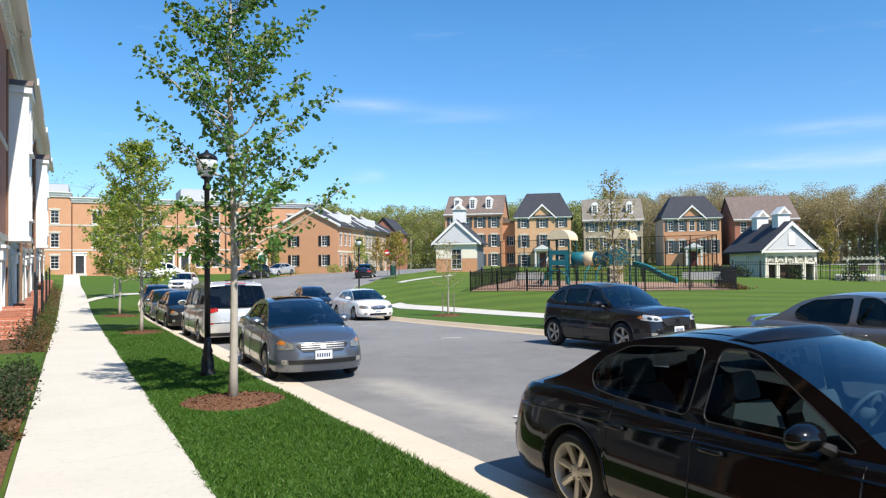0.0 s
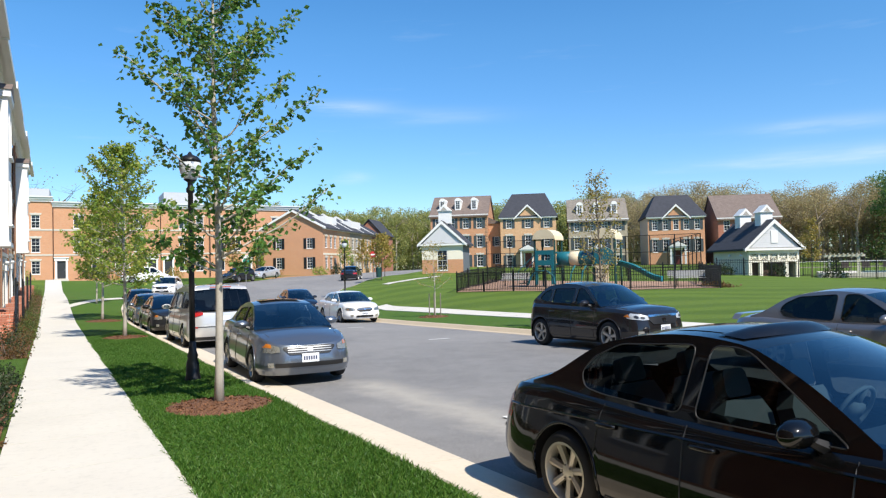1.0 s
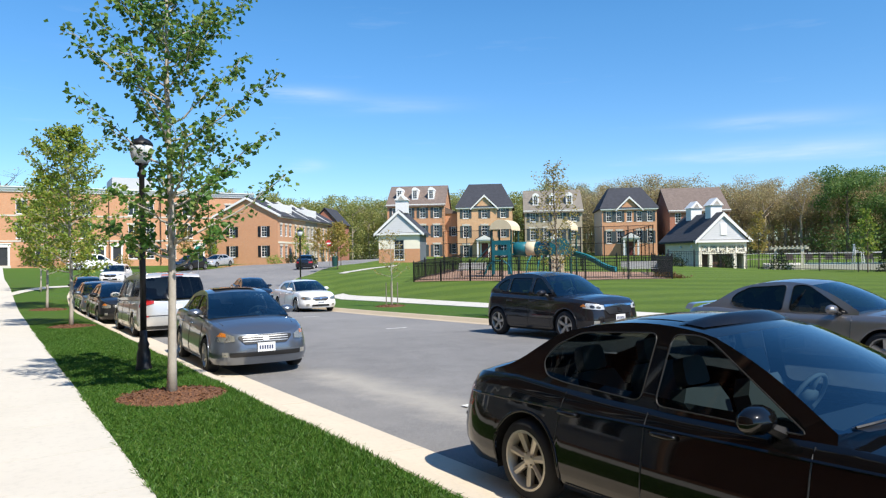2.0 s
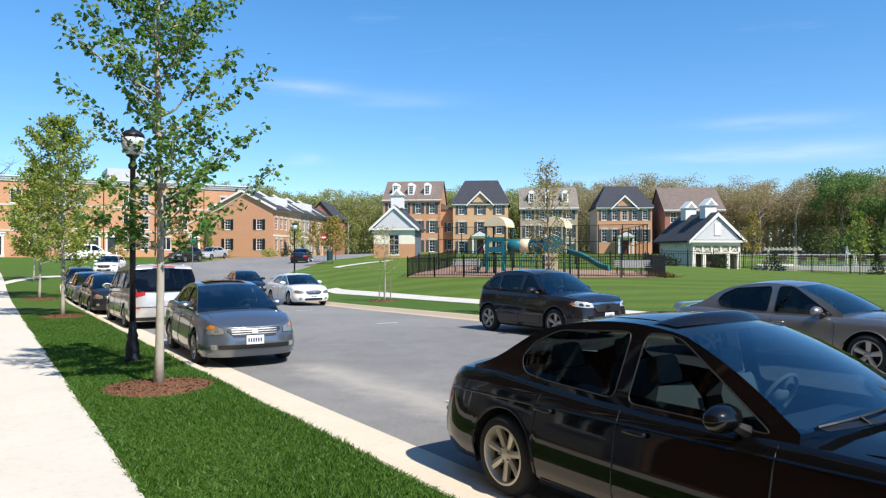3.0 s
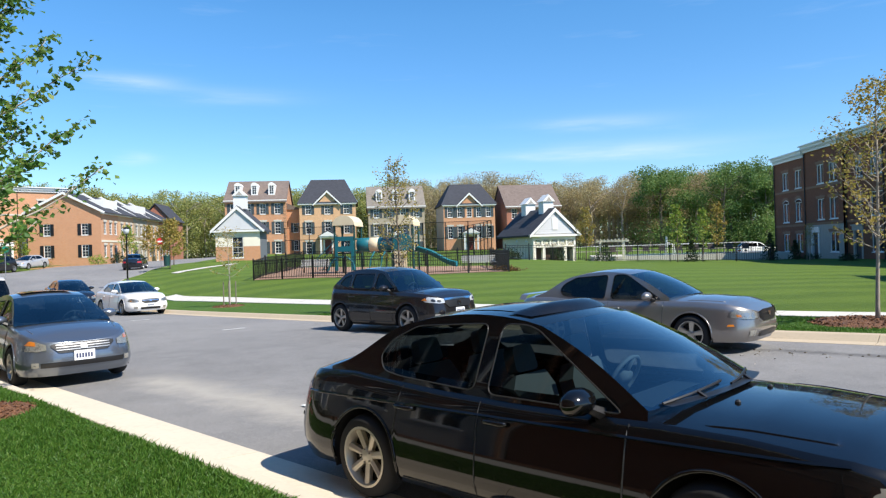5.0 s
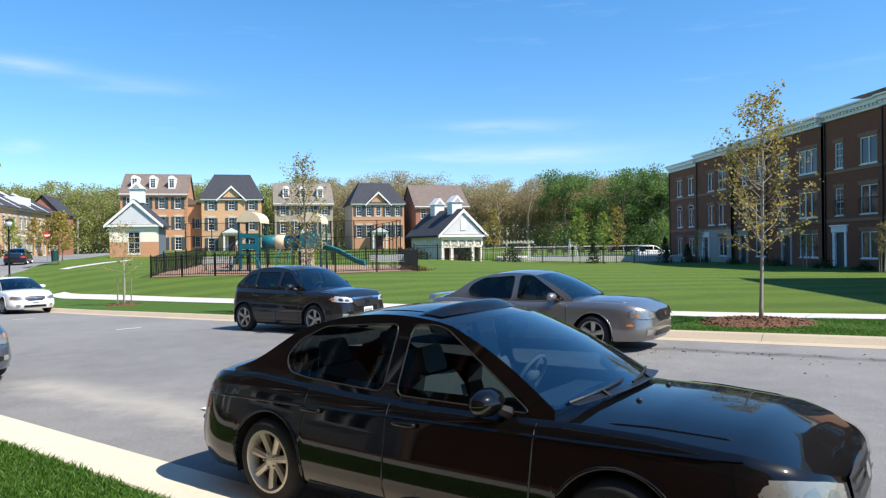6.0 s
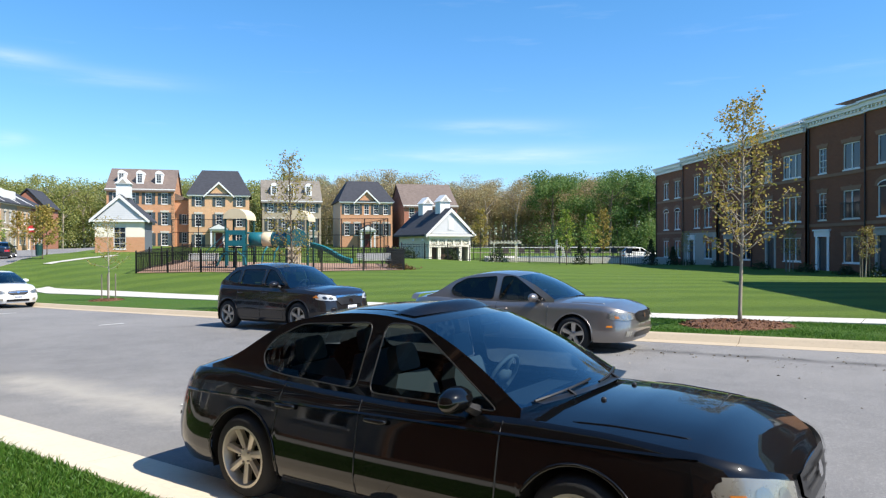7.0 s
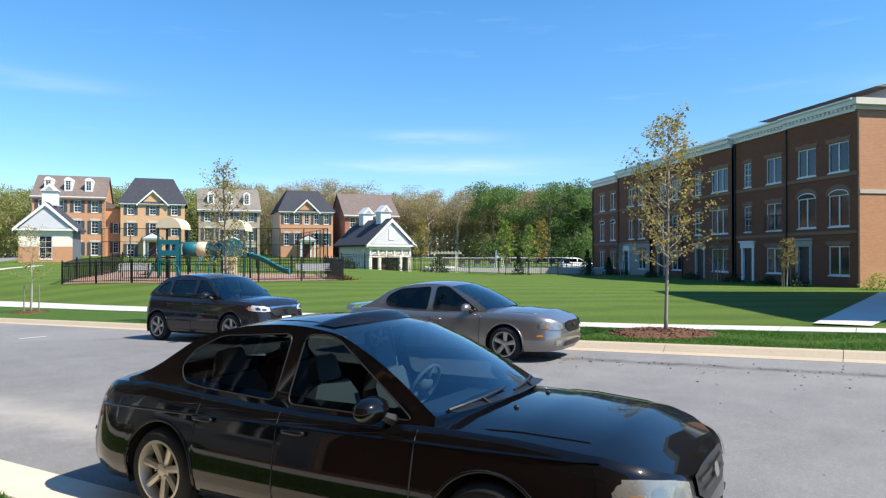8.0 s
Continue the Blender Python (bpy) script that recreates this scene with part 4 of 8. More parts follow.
# the row house block beside the park, its front in shade that also darkens the brick colour
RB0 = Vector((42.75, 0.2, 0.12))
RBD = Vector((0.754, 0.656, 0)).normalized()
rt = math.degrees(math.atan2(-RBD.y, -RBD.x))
units = [(5.75, 10.1, BR_SHADED, [(1.4, 1.55, 2, 2), (3.95, 1.55, 2, 4)], 4.2, None, False), (5.75, 10.15, BR_SHADED, [(1.55, 1.5, 2, 1), (4.3, 0.8, 1, 3)], 4.3, None, False),
         (6.7, 9.95, BR_SHADED, [(1.5, 2.1, 3, 1), (4.4, 0.95, 1, 3)], 4.1, None, True), (5.6, 9.95, BR_SHADED, [(1.4, 1.5, 2, 1), (3.7, 1.0, 1, 3)], 4.0, None, True),
         (6.4, 9.9, BR_SHADED, [(1.5, 1.4, 2, 1), (3.6, 1.2, 2, 3)], 4.7, STONE_GREY, False), (6.3, 9.6, BR_SHADED, [(1.3, 1.3, 2, 2), (3.9, 1.3, 2, 2)], None, None, False)]
run = 0.0
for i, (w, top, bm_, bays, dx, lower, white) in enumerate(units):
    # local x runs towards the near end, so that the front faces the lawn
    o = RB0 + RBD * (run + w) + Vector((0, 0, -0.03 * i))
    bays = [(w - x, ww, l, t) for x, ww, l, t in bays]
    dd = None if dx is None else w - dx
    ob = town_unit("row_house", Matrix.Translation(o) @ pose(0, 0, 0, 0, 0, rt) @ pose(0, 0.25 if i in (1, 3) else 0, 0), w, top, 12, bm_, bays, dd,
                   "row house in shade-darkened brown brick" + (" with a high white parapet" if white else " with white dentil cornice"), "row houses beside the park", lower, False, DOOR_DARK, WHITE if i in (1, 4) else STONE_GREY)
    if i == 2:
        part("terrace_roof", Shape().prism([(0.2, top - 0.3), (0.2, top + 0.3), (6.0, top + 2.0), (9.0, top + 2.0), (9.0, top - 0.3)], 0.1, w - 0.1, Matrix(((0, 1, 0, 0), (1, 0, 0, 0), (0, 0, 1, 0), (0, 0, 0, 1)))), MEMBRANE, ob, "bright white terrace roof")
    if i in (1, 3):
        # black balconettes before the first-floor windows
        for x, ww, _, _ in bays:
            g = Shape().box(x - ww / 2 - 0.06, -0.20, 3.46, x + ww / 2 + 0.06, -0.17, 3.49).box(x - ww / 2 - 0.06, -0.20, 4.36, x + ww / 2 + 0.06, -0.17, 4.40)
            for q in (-1, 1):
                g.box(x + q * (ww / 2 + 0.05) - 0.012, -0.2, 4.36, x + q * (ww / 2 + 0.05) + 0.012, -0.003, 4.385).box(x + q * (ww / 2 + 0.05) - 0.012, -0.2, 3.46, x + q * (ww / 2 + 0.05) + 0.012, -0.003, 3.485)
            for k in range(int(ww / 0.11)):
                xx = x - ww / 2 + 0.05 + 0.11 * k
                g.box(xx - 0.008, -0.193, 3.49, xx + 0.008, -0.177, 4.36)
            part("balconette", g, BLACK_METAL, ob, "black metal balconette")
    if i == 0:
        # the end wall's sunlight is put into its brighter orange brick
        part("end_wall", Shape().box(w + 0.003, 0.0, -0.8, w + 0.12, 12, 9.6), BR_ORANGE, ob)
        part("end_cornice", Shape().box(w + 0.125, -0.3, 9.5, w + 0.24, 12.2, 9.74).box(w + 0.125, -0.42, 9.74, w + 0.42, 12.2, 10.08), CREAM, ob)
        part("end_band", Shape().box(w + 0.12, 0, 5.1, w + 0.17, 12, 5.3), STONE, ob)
        part("roof_storey", Shape().box(-4.5, 2.6, top - 0.3, w - 0.4, 11, top + 0.9), SIDE_GREY, ob)
        part("roof", Shape().prism([(1.6, top + 0.85), (11.6, top + 0.85), (6.5, top + 2.1)], -w + 0.5, 5.2, Matrix(((0, -1, 0, 0), (1, 0, 0, 0), (0, 0, 1, 0), (0, 0, 0, 1)))), RF_TAUPE, ob)
    run += w

# the next pair of the row, outside the view, whose shade lies on the lawn
nd = Vector((0.88, 0.475, 0)).normalized()
nt = math.degrees(math.atan2(-nd.y, -nd.x))
for i in range(2):
    o = Vector((35.2, -1.85, 0.1)) - nd * (7.7 * i)
    town_unit("row_house", Matrix.Translation(o) @ pose(0, 0, 0, 0, 0, nt), 7.7, 12.0, 12, BR_SHADED, [(1.6, 1.5, 2, 1), (4.2, 1.2, 2, 1)], 6.4, "brown brick row house beside the path", "row houses beside the park", None, False, DOOR_DARK, STONE_GREY)

# the long orange block across the end of the street
EB = pose(-6.0, 99.0, 1.45, 0, 0, -2.0)
x = 0.0
for i, (w, dx, bays) in enumerate([(6.2, None, [(1.6, 0.95, 1, 1), (4.4, 0.95, 1, 1)]), (6.2, 0.95, [(2.9, 1.2, 2, 3), (4.9, 1.2, 2, 1)]), (6.2, 5.2, [(1.4, 1.2, 2, 1), (3.6, 1.2, 2, 3)]),
                                   (6.2, 1.0, [(3.0, 1.3, 2, 1), (5.0, 1.0, 1, 1)]), (6.2, 5.0, [(1.4, 1.2, 2, 1), (3.5, 1.3, 2, 3)]), (6.2, 1.0, [(3.0, 1.3, 2, 1), (5.0, 1.0, 1, 1)])]):
    ob = town_unit("terrace_house", EB @ pose(x, 0.2 * (i % 2), 0), w, 9.7 if i else 10.3, 11, BR_ORANGE, bays, dx, "sunlit orange brick terrace house with white trim", "orange terrace at the end", None, False, DOOR_DARK)
    if i in (0, 3):
        part("roof_storey", Shape().box(0.8, 3, 9.5, w - 0.4, 10, 11.6), SIDE_GREY, ob)
    x += w

# the row beside the pavement, seen along its front
y = 70.0
# last three, outside the view: brick darkened to dim reflections in the black sedan
kinds = [BR_RED, BR_ORANGE, BR_RED, BR_TAN, BR_RED, BR_BROWN, BR_RED, BR_RED, BR_SHADED, BR_SHADED, BR_SHADED]
for i in range(11):
    w = 7.0
    z = lie(-2.2, y - w / 2) + 0.2
    ob = town_unit("street_house", Matrix.Translation((-1.98 - 0.06 * (i % 2), y - w, z)) @ pose(0, 0, 0, 0, 0, 90), w, 10.4, 11, kinds[i], [(1.5, 1.1, 2, 1), (3.3, 1.1, 2, 1)] if i < 9 else [], 5.6 if i < 9 else None,
                   "brick row house with white bay and stone base", "row houses along the pavement", STONE if i < 9 else None, False, WHITE if i < 9 else DOOR_DARK)
    if i in (2, 5):
        b0 = 0.4
        bay = Shape().box(b0, -0.72, 3.25, b0 + 2.0, -0.01, 8.3).box(b0 - 0.1, -0.82, 8.3, b0 + 2.1, -0.01, 8.55).box(b0 - 0.06, -0.78, 3.1, b0 + 2.06, -0.01, 3.25)
        b = part("bay", bay, WHITE, ob, "white panelled bay")
        part("bay_roof", Shape().prism([(b0 - 0.15, 8.55), (b0 + 2.15, 8.55), (b0 + 1.0, 9.0)], -0.84, -0.01), RF_BROWN, b)
        for zz in (3.9, 6.3):
            window(b, pose(b0 + 1.0, -0.69, zz), 1.2, 1.5, 2)
    part("eaves_board", Shape().box(-0.1, -0.75, 10.15, w + 0.1, -0.52, 10.45), WHITE, ob)
    stoop = Shape()
    stoop.box(4.7, -0.7, -0.6, 6.5, -0.02, 0.1).box(4.7, -0.7, 0.1, 4.9, -0.02, 0.75).box(6.3, -0.7, 0.1, 6.5, -0.02, 0.75)
    if i < 7:
        part("stoop", stoop, BR_RED, ob, "red brick stoop")
    y -= w

# the brown row with an end gable, further along the bend
gb = thing("gabled_terrace", pose(25.5, 95.7, 1.3, 0, 0, -39), "russet brick terrace with an end gable and shuttered windows", "terrace")
w, deep, H, R = 8.5, 31.0, 6.5, 8.75
part("end_wall", wall_shape(w, -0.8, H, [(6.2, 0.9, 7.0, 2.4), (6.2, 3.6, 7.0, 5.0), (1.8, 3.6, 2.6, 5.0), (1.8, 0.9, 2.6, 2.4)]), BR_ORANGE, gb)
part("gable", Shape().prism([(0, H), (w, H), (w / 2, R)], 0, 0.3), BR_ORANGE, gb)
for x in (6.6, 2.2):
    window(gb, pose(x, 0.1, 3.6), 0.8, 1.4, shutter=TRIM)
    window(gb, pose(x, 0.1, 0.9), 0.8, 1.5, shutter=TRIM)
g = Shape()
for q in (-1, 1):
    g.prism([(w / 2, R + 0.22), (w / 2 + q * (w / 2 + 0.5), H - 0.05), (w / 2 + q * (w / 2 + 0.5), H - 0.3), (w / 2, R - 0.1)], -0.35, -0.02)
part("gable_trim", g, WHITE, gb)
part("roof", Shape().prism([(-0.5, H - 0.1), (w / 2, R + 0.28), (w + 0.5, H - 0.1), (w + 0.5, H - 0.22), (w / 2, R + 0.1), (-0.5, H - 0.22)], -0.3, deep), RF_DARK, gb)
turned = pose(w, 0, 0, 0, 0, 90)
for k, bk in enumerate((BR_ORANGE, BR_TAN, BR_GREY, BR_TAN, BR_RED)):
    holes = [(x - 0.45, z, x + 0.45, z + 1.5) for x in (1.4, 3.4, 5.2) for z in (0.8, 3.7) if not (x > 5 and z < 1)] + [(4.75, 0.1, 5.65, 2.3)]
    side = part("front_wall", wall_shape(6.2, -0.8, H, holes), bk, gb, m=turned @ pose(6.2 * k, 0, 0))
    for h in holes:
        window(side, pose((h[0] + h[2]) / 2, 0.1, h[1]), 0.9, 1.5 if h[1] > 0.5 else 2.2, 1, head=STONE if h[1] > 0.5 else None)
    part("stone_band", Shape().box(0.1, -0.05, 2.7, 6.0, -0.003, 2.95), STONE if k % 2 else CREAM, side)
    part("cornice", Shape().box(0.0, -0.28, H - 0.32, 6.2, -0.003, H - 0.12), WHITE, side)
    if k:
        part("party_parapet", Shape().prism([(-0.45, H - 0.05), (w / 2, R + 0.55), (w + 0.45, H - 0.05), (w / 2, R + 0.2)], 6.2 * k - 0.15, 6.2 * k + 0.15), WHITE, gb)
part("rear_wall", Shape().box(0, 0.02, -0.8, 0.2, deep, H), BR_BROWN, gb)
for k in (1, 3):
    part("roof_dormer", Shape().box(5.2, k * 6.2 - 2.5, H + 0.6, 7.6, k * 6.2 + 2.5, H + 1.75), WHITE, gb, "white panelled roof dormer")
fh = thing("corner_house", pose(49.6, 121.2, 1.8, 0, 0, -39), "red brick house with a dark gable roof", "house")
part("front_wall", wall_shape(5, -0.8, 6.5, [(1.0, 0.9, 1.9, 2.55), (3.1, 0.9, 4.0, 2.55), (1.0, 3.8, 1.9, 5.35), (3.1, 3.8, 4.0, 5.35)]), BR_RED, fh)
part("gable", Shape().prism([(0, 6.5), (5, 6.5), (2.5, 9.0)], 0.0, 0.2), BR_RED, fh)
part("outer_wall", Shape().box(0, 0.01, -0.8, 0.2, 8, 6.5).box(4.8, 0.01, -0.8, 5, 8, 6.5), BR_RED, fh)
part("roof", Shape().prism([(-0.4, 6.2), (2.5, 9.2), (5.4, 6.2), (2.5, 9.4)], -0.3, 8.3), RF_DARK, fh)
for x, z in ((1.45, 0.9), (3.55, 0.9), (1.45, 3.8), (3.55, 3.8)):
    window(fh, pose(x, 0.1, z), 0.9, 1.65 if z < 2 else 1.55, 1)


# ---- vehicles ----
def fill(outer, holes=()):
    """Triangles of a plane outline in (x, z) with holes."""
    bm = bmesh.new()
    edges = []
    for loop in (outer, *holes):
        vs = [bm.verts.new((x, 0, z)) for x, z in loop]
        edges += [bm.edges.new((vs[i], vs[(i + 1) % len(vs)])) for i in range(len(vs))]
    bmesh.ops.triangle_fill(bm, use_beauty=True, use_dissolve=False, edges=edges)
    bm.verts.index_update()
    out = [(v.co.x, v.co.z) for v in bm.verts], [tuple(v.index for v in f.verts) for f in bm.faces]
    bm.free()
    return out


def rounded(loop, r=0.06, n=4):
    """The loop with its corners rounded."""
    out = []
    for i, p in enumerate(loop):
        a, b, c = Vector(loop[i - 1]), Vector(p), Vector(loop[(i + 1) % len(loop)])
        u, w = (a - b), (c - b)
        k = min(r, u.length * 0.45, w.length * 0.45)
        s, e = b + u.normalized() * k, b + w.normalized() * k
        for j in range(n + 1):
            t = j / n
            q = s * (1 - t) ** 2 + b * 2 * t * (1 - t) + e * t * t
            out.append((q.x, q.y))
    return out


class CarForm:
    """The surfaces of a car: x forward, y to its left, z up, on the ground between its axles."""

    def __init__(self, L=4.8, W=1.78, H=1.43, wb=2.75, fo=0.95, rw=0.32, nose=0.75, tail=0.55, top=(), belt=0.93, green=(), sill=0.2, tumble=0.21, waist=0.135, rake=(0.10, 0.07), crown=0.055):
        self.L, self.W, self.H, self.wb, self.rw, self.nose, self.tail = L, W, H, wb, rw, nose, tail
        self.top, self.belt, self.green, self.sill, self.tumble, self.waist = sorted(top), belt, green, sill, tumble, waist
        self.xf, self.xr, self.rake, self.crown = wb / 2 + fo, wb / 2 + fo - L, rake, crown

    def zt(self, x):
        return interp(self.top, x)

    def half(self, x):
        for end, c, s in ((self.xf, self.nose, 1), (self.xr, self.tail, -1)):
            u = (s * x - (s * end - c)) / c
            if u > 0:
                a = math.asin(min(1.0, u) ** (1 / 0.83))
                return self.W / 2 * max(0.0, math.cos(a)) ** 0.5
        return self.W / 2

    def tuck(self, q):
        """How far the skin lies in from its widest, q from 0 at the sill to 1 at the shoulder."""
        if q < 0.25:
            return 0.06 * ((0.25 - q) / 0.25) ** 1.6
        if q > 0.25:
            u = min(1.0, max(0.0, (q - 0.80) / 0.20))
            return 0.085 * ((q - 0.25) / 0.75) ** 1.4 + 0.06 * (1 - math.sqrt(1 - 0.97 * u * u))
        return 0.0

    def lean(self, x, z):
        """Where x comes to lie as nose and tail lean in above the bumper and tuck in below it."""
        for end, c, s, most in ((self.xf, self.nose, 1, self.rake[0]), (self.xr, self.tail, -1, self.rake[1])):
            u = min(1.0, max(0.0, (s * x - (s * end - c)) / c))
            if u > 0:
                k = (z - self.sill) / (self.zt(end - s * 0.25) - self.sill)
                x -= s * u ** 1.5 * (most * max(0.0, (k - 0.42) / 0.58) ** 1.6 + 0.09 * max(0.0, (0.34 - k) / 0.34) ** 1.4)
        return x

    def q(self, x, z):
        return (z - self.sill) / max(0.05, self.zt(x) - self.sill)

    def side(self, x, z, s, out=0.0):
        return (self.lean(x, z), s * (self.half(x) - self.tuck(self.q(x, z)) + out), z)

    def end(self, y, z, front=True, out=0.0):
        c, e = (self.nose, self.xf) if front else (self.tail, self.xr)
        t = self.tuck(max(0.0, (z - self.sill) / (self.zt(e - (0.25 if front else -0.25)) - self.sill)))
        y = math.copysign(min(abs(y), self.W / 2 * 0.985 - t), y)
        a = math.acos(min(1.0, (abs(y) + t) / (self.W / 2)) ** 2)
        d = c * (1 - math.sin(a) ** 0.83)
        return (self.lean(e - d, z) + out, y, z) if front else (self.lean(e + d, z) - out, y, z)

    def deck(self, x, y):
        """The height of the bonnet or boot lid."""
        h = self.half(x) - self.tuck(1.0)
        cr = self.crown * smoothstep(0, 0.5, min(self.xf - x, x - self.xr)) + 0.004
        return self.zt(x) + cr * max(0.0, 1 - (y / max(h, 0.01)) ** 2) ** 0.8

    def yg(self, x, z):
        zb = self.belt
        k = max(0.0, min(1.2, (z - zb) / (self.H - zb)))
        base = min(self.W / 2, self.half(x) + 0.02) - self.waist
        return base - self.tumble * k ** 1.15


def car(f, m, label, paint_mat, windows, glass_mat=None, spokes=6, rim=None, seats=None, front=None, rear=None, category="car", group="parked cars", name="sedan", doors=(), chrome_line=None, mirror_x=0.62, plate=True, trim_mat=None, rim_r=0.66, wheel_style=0):
    glass_mat, rim, seats, trim_mat = glass_mat or TINTED, rim or ALLOY, seats or SEAT_DARK, trim_mat or TRIM
    ob = thing(name, m, label, category, group)
    R = f.rw + 0.055
    axles = (f.wb / 2, -f.wb / 2)
    # stations along the car
    xs = {round(f.xr + f.tail * (1 - math.sin(a) ** 0.83), 4) for a in np.linspace(0, math.pi / 2 - 0.02, 18)}
    xs |= {round(f.xf - f.nose * (1 - math.sin(a) ** 0.83), 4) for a in np.linspace(0, math.pi / 2 - 0.02, 26)}
    xs |= set(np.round(np.arange(f.xr + f.tail, f.xf - f.nose, 0.09), 4).tolist())
    for ax in axles:
        xs |= {round(ax + R * math.cos(a), 4) for a in np.linspace(0, math.pi, 17)}
    xs = sorted(xs)
    xs = [x for i, x in enumerate(xs) if i == 0 or x - xs[i - 1] > 0.004]

    def low(x):
        z = f.sill
        for ax in axles:
            if abs(x - ax) < R:
                z = max(z, f.rw + math.sqrt(R * R - (x - ax) ** 2))
        return z
    levels = (0, 0.1, 0.22, 0.36, 0.5, 0.64, 0.76, 0.86, 0.93, 0.97, 1.0)
    rows = []
    for s, order in ((-1, xs), (1, xs[::-1])):
        for x in order:
            zl, zt = low(x), f.zt(x)
            rows.append([f.side(x, zl + (zt - zl) * v, s) for v in levels])
    rows.append(rows[0])
    skin = Shape().sheet(rows)
    # bonnet, boot lid and the ledge under the windows
    (ax0, az0), (ax1, az1), (cx1, cz1), (cx0, cz0) = f.green
    cols = 8
    top = []
    for x in xs:
        zt = f.zt(x)
        y = f.half(x) - f.tuck(1.0)
        cr = f.crown * smoothstep(0, 0.5, min(f.xf - x, x - f.xr)) + 0.004
        top.append([(f.lean(x, zt), -y + 2 * y * c / cols, zt + cr * (1 - (2 * c / cols - 1) ** 2) ** 0.8) for c in range(cols + 1)])
    k = len(skin.v)
    skin.v += [p for r in top for p in r]
    n = cols + 1
    for i in range(len(xs) - 1):
        mid = (xs[i] + xs[i + 1]) / 2
        for j in range(cols):
            if cx0 + 0.02 < mid < ax0 - 0.06 and 0 < j < cols - 1:
                continue
            skin.f.append((k + i * n + j, k + (i + 1) * n + j, k + (i + 1) * n + j + 1, k + i * n + j + 1))
    body = part("body", skin, paint_mat, ob, angle=38)
    # the outline of the cabin, from cowl over the roof to the tail
    pts = []
    for i in range(9):
        t = i / 8
        pts.append((ax0 + (ax1 - ax0) * t, az0 + (az1 - az0) * t + 0.035 * math.sin(math.pi * t), "w"))
    for i in range(1, 11):
        t = i / 10
        pts.append((ax1 + (cx1 - ax1) * t, az1 + (cz1 - az1) * t + (f.H - max(az1, cz1) * 0.5 - min(az1, cz1) * 0.5) * math.sin(math.pi * t) ** 0.8 * 0.9, "r"))
    for i in range(1, 9):
        t = i / 8
        pts.append((cx1 + (cx0 - cx1) * t, cz1 + (cz0 - cz1) * t + (0.012 * math.sin(math.pi * t) + 0.03 * math.sin(2 * math.pi * t) if cx1 - cx0 > 0.6 else 0.03 * math.sin(math.pi * t)), "b"))
    sheet = []
    for i, (x, z, kind) in enumerate(pts):
        y = f.yg(x, z)
        if kind == "w":
            t = 1 - i / 8
            dx, dz = 0.09 + 0.08 * t ** 0.7, 0.03
        elif kind == "r":
            dx, dz = 0.09 * max(0.0, 1 - (i - 8) / 6), 0.038
        else:
            t = (i - 18) / 8
            dx, dz = -0.10 * t ** 0.7, 0.03
        sheet.append([(x + dx * (1 - q * q), y * q, z + dz * (1 - q * q)) for q in np.linspace(-1, 1, 13).tolist()])
    part("windscreen", Shape().sheet(sheet[0:9]), CARGLASS, ob, smooth=True)
    part("roof", Shape().sheet(sheet[8:20]), paint_mat, ob, smooth=True)
    part("rear_window", Shape().sheet(sheet[19:]), glass_mat, ob, smooth=True)
    outline = [(x, z) for x, z, _ in pts] + [(cx0 + (ax0 - cx0) * i / 10, f.zt(cx0 + (ax0 - cx0) * i / 10) - 0.03) for i in range(0, 11)]
    loops = [rounded(w, 0.07) for w in windows]
    vs, fs = fill(outline, loops)
    s = Shape()
    for q in (-1, 1):
        s.add([(x, q * f.yg(x, z), z) for x, z in vs], fs)
    part("cabin_frame", s, paint_mat, ob, angle=30)
    for q in (-1, 1):
        for lp in loops:
            v2, f2 = fill(lp)
            part("side_window", Shape().add([(x, q * (f.yg(x, z) - 0.012), z) for x, z in v2], f2), glass_mat, ob)
            part("window_seal", Shape().tube([(x, q * (f.yg(x, z) + 0.002), z) for x, z in lp], 0.0052, 5, True), trim_mat, ob)
    # seams of the doors, bonnet and boot
    for q in (-1, 1):
        sm = Shape()
        for xa, xb in doors:
            sm.tube([f.side(xa + (xb - xa) * t, f.sill + 0.05 + (f.zt(xa) - f.sill - 0.07) * t, q, 0.0015) for t in np.linspace(0, 1, 10).tolist() if low(xa + (xb - xa) * t) < f.sill + 0.05 + (f.zt(xa) - f.sill - 0.07) * t], 0.0055, 4)
        sm.tube([f.side(x, f.sill + 0.055, q, 0.002) for x in np.linspace(-f.wb / 2 + R + 0.06, f.wb / 2 - R - 0.06, 14).tolist()], 0.005, 4)
        part("seam", sm, TRIM, ob)
        part("bonnet_crease", Shape().tube([(x, q * (f.W / 2 - 0.19 - 0.12 * max(0, x - 1.2)), f.deck(x, f.W / 2 - 0.19 - 0.12 * max(0, x - 1.2)) - 0.006) for x in np.linspace(ax0 + 0.3, f.xf - 0.5, 16).tolist()], [0.004] + [0.0085] * 14 + [0.004], 8), paint_mat, ob, smooth=True)
    if chrome_line:
        for q in (-1, 1):
            part("side_strip", Shape().tube([f.side(x, z, q, 0.002) for x, z in chrome_line], 0.011, 4), paint_mat, ob)
    # rolled lips round the wheel arches
    for ax in axles:
        for q in (-1, 1):
            lip = [(ax + (R + 0.004) * math.cos(a), f.rw + (R + 0.004) * math.sin(a)) for a in np.linspace(-0.2, math.pi + 0.2, 25).tolist()]
            part("arch_lip", Shape().tube([f.side(x, max(z, f.sill + 0.01), q, -0.002) for x, z in lip], 0.014, 6), paint_mat, ob, smooth=True)
